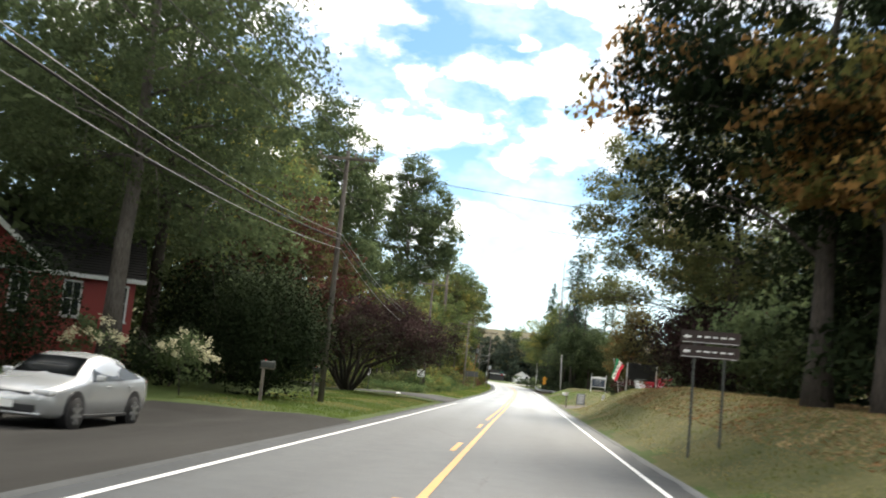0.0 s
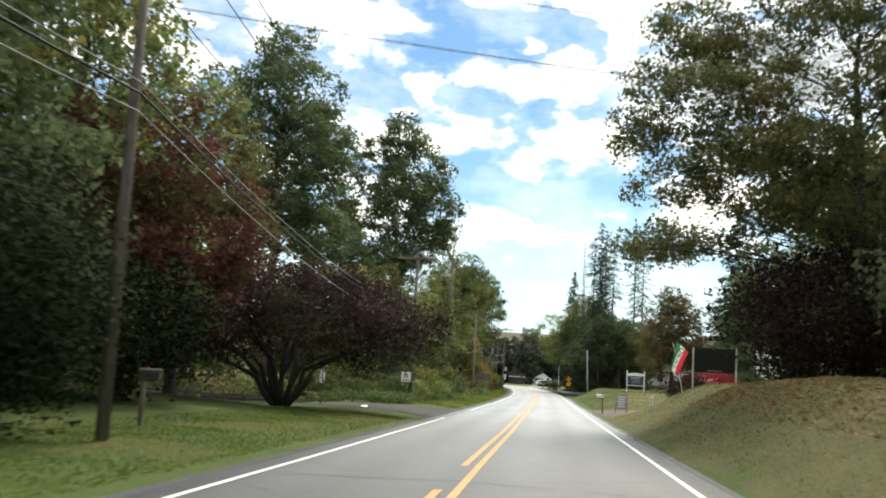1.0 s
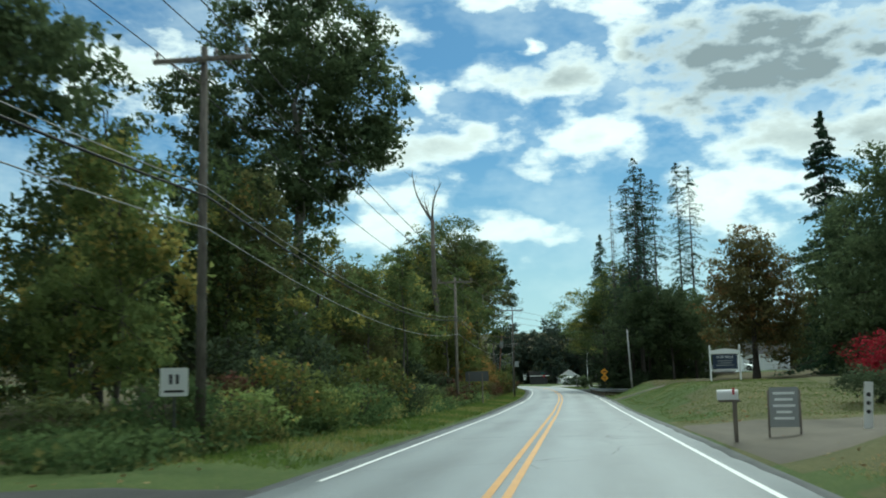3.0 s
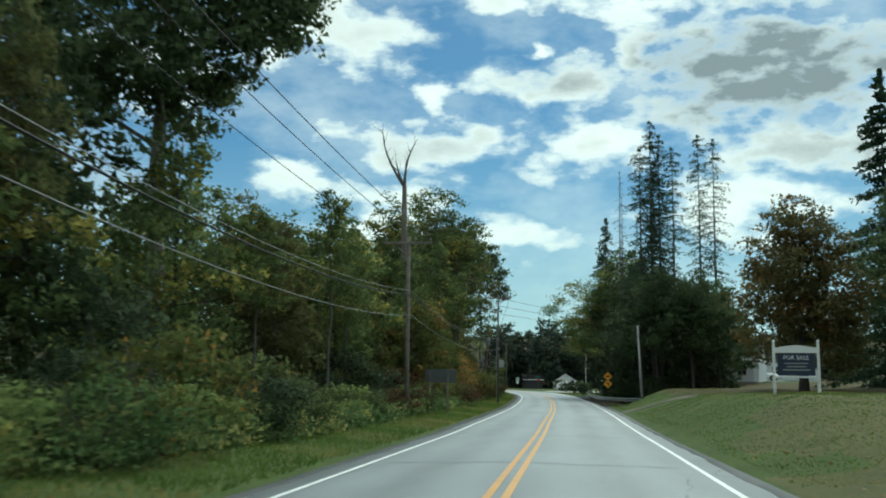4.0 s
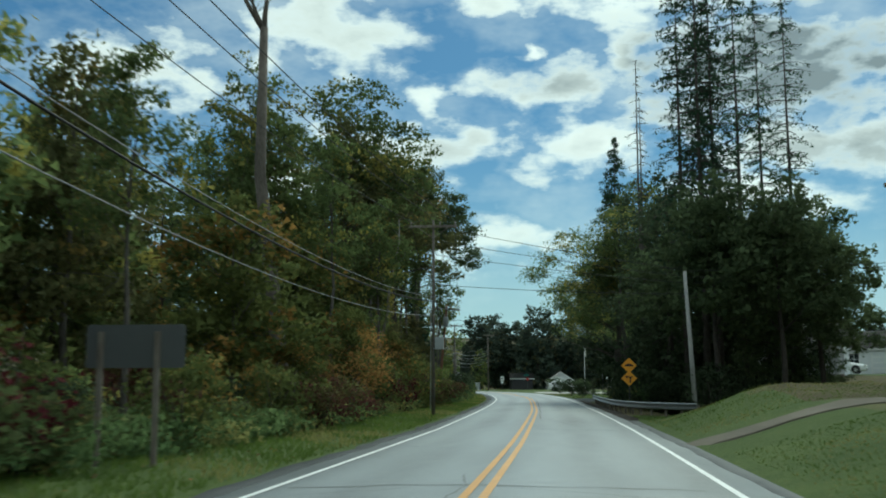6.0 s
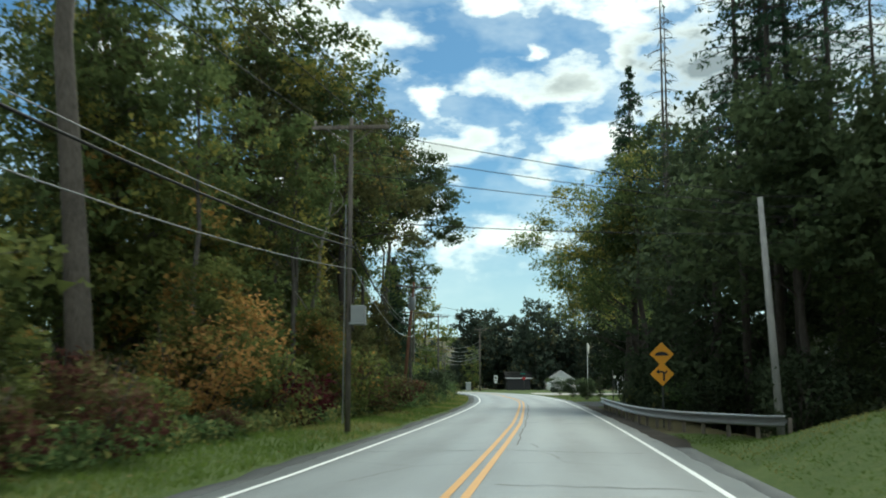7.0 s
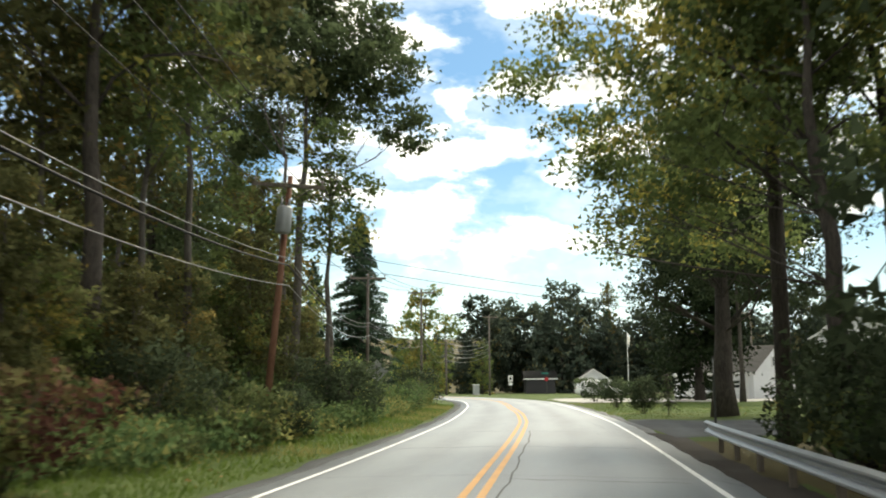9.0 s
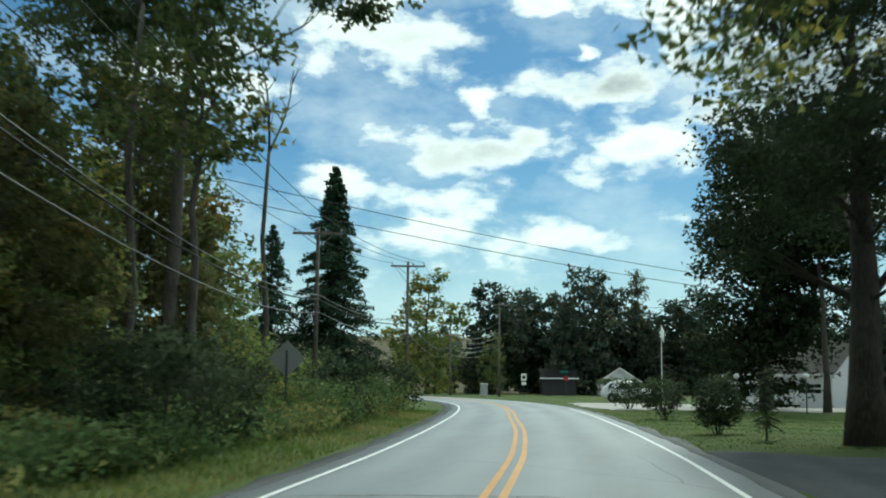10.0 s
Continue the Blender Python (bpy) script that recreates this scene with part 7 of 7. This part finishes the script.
house(21.5, 272, -20, 7.0, 8.0, 5.0, 2.4, M["siding_white"], M["roof"], "tall white house with a porch behind the trees", [("s", -1.8, 1.0, 0.9, 1.4), ("s", 1.8, 1.0, 0.9, 1.4), ("s", -1.8, 3.4, 0.9, 1.2), ("s", 1.8, 3.4, 0.9, 1.2)], gable="y", porch=True)
house(-2.0, 338, 10, 5.0, 6.0, 2.0, 1.6, M["siding_white"], M["roof"], "white gabled house beyond the junction", [("s", -1.7, 1.0, 0.8, 1.2), ("s", 1.7, 1.0, 0.8, 1.2)], gable="y", doors=((0, 1.0, 2.1),))
house(-9.6, 337, 8, 4.4, 5.0, 2.4, 1.1, M["black_paint"], M["roof_dark"], "low black shed beyond the junction", [])

# ---- small things by the bend ----
t = thing("flagpole", pose(3.2, 318, ground_at(3.2, 318)), "white flagpole with a furled pale flag", "flagpole")
bm = bmesh.new()
tube(bm, [(0, 0, -0.2), (0, 0, 4), (0, 0, 8.2)], [0.06, 0.05, 0.03], 9)
part("pole_shaft", bm, M["white_paint"], t)
bm = bmesh.new()
tube(bm, [(0.05, 0, 8.0), (0.22, 0, 7.4), (0.16, 0.02, 6.8), (0.24, 0, 6.2)], [0.05, 0.16, 0.14, 0.05], 8)
part("flag", bm, M["white_cloth"], t, "furled pale striped cloth", True)
t = thing("stop_sign", pose(-7.4, 315, ground_at(-7.4, 315), 0, 0, -12), "small red stop sign with a teal street blade", "road sign")
sign_post(t, 0, 2.9)
part("panel", plate([(x * 0.7, z * 0.7 + 2.1) for x, z in oct8], 0.01), M["red_paint"], t)
part("street_blade", plate(rounded(0.9, 0.2, 0.03, -0.2, 2.85), 0.01), M["teal_paint"], t, "teal street name blade")
t = thing("route_marker", pose(-12.1, 315, ground_at(-12.1, 315)), "white route marker sign on a post", "road sign")
sign_post(t, 0, 2.5)
part("panel", plate(rounded(0.61, 0.8, 0.04, 0, 2.2), 0.01), M["white_paint"], t)
part("arrow_panel", plate(rounded(0.5, 0.38, 0.04, 0, 1.5), 0.01), M["white_paint"], t)
part("symbol", plate(rounded(0.3, 0.4, 0.1, 0, 2.2), 0.004, m=Matrix.Translation((0, -0.008, 0))), M["black_paint"], t)
t = thing("utility_cabinet", pose(-17.0, 318, ground_at(-17.0, 318), 0, 0, 30), "pale grey utility cabinet on a concrete base", "cabinet")
part("body", boxes(((0.75, 0.55, 1.25), (0, 0, 0.72)), bevel=0.03), M["transformer"], t)
part("base", boxes(((0.9, 0.7, 0.2), (0, 0, 0.05)), bevel=0.02), M["concrete"], t)
part("lid", boxes(((0.83, 0.63, 0.08), (0, 0, 1.38)), bevel=0.02), M["white_paint"], t)
t = thing("marker_post", pose(3.0, 214.6, ground_at(3.0, 214.6)), "dark slim sign post seen edge on by the driveway", "post")
sign_post(t, 0, 2.4, r=0.035)
part("panel", plate(rect(0.3, 0.45, 0, 2.1), 0.01, m=pose(0, 0, 0, 0, 0, 80)), M["sign_back"], t)
for k, (x, y) in enumerate(((5.2, 262), (8.4, 258))):
    t = thing("lamp_post", pose(x, y, ground_at(x, y)), "short garden lamp with a round white globe", "lamp", "garden lamps")
    bm = bmesh.new()
    tube(bm, [(0, 0, -0.1), (0, 0, 1.9)], 0.04, 8)
    part("post", bm, M["steel_post"], t)
    bm = bmesh.new()
    bmesh.ops.create_icosphere(bm, subdivisions=2, radius=0.17, matrix=Matrix.Translation((0, 0, 2.05)))
    part("globe", bm, M["white_paint"], t, "round white globe", True)

strip("road_crack", 168, 214, 0.31, 0.345, M["crack"], 0.004, step=0.9, wobble=0.06, label="long dark tar seam beside the centre lines", category="road crack")
# tar seams across the lanes
for k, s in enumerate((27.0, 36.5, 58.0, 66.0, 92.0, 104.5, 117.5, 126.0, 139.0, 158.5, 166.0, 182.0, 197.5, 206.0, 214.0)):
    i = int(np.argmin(np.abs(S - s)))
    q = random.Random(k)
    a, b = (-2.9, 3.1) if k % 3 else (0.3, 3.2)
    pts = [(d, 0.12 * q.uniform(-1, 1) + 0.06 * d * q.uniform(-0.3, 0.3)) for d in np.linspace(a, b, 13)]
    bm = bmesh.new()
    vs = []
    for d, e in pts:
        wd = 0.032 * q.uniform(0.4, 1.5)
        for sgn in (-1, 1):
            u = s + e + sgn * wd
            h = float(np.interp(u, S, HEAD))
            vs.append(bm.verts.new((float(np.interp(u, S, CX)) + d * math.cos(h), float(np.interp(u, S, CY)) + d * math.sin(h), float(np.interp(u, S, CZ)) - 0.02 * abs(d) + 0.004)))
    for j in range(len(pts) - 1):
        bm.faces.new((vs[2 * j], vs[2 * j + 1], vs[2 * j + 3], vs[2 * j + 2]))
    tagged(mesh_object("road_seam", bm, M["crack"]), "dark tar filled crack across the asphalt", "road crack", "road cracks", "structure")
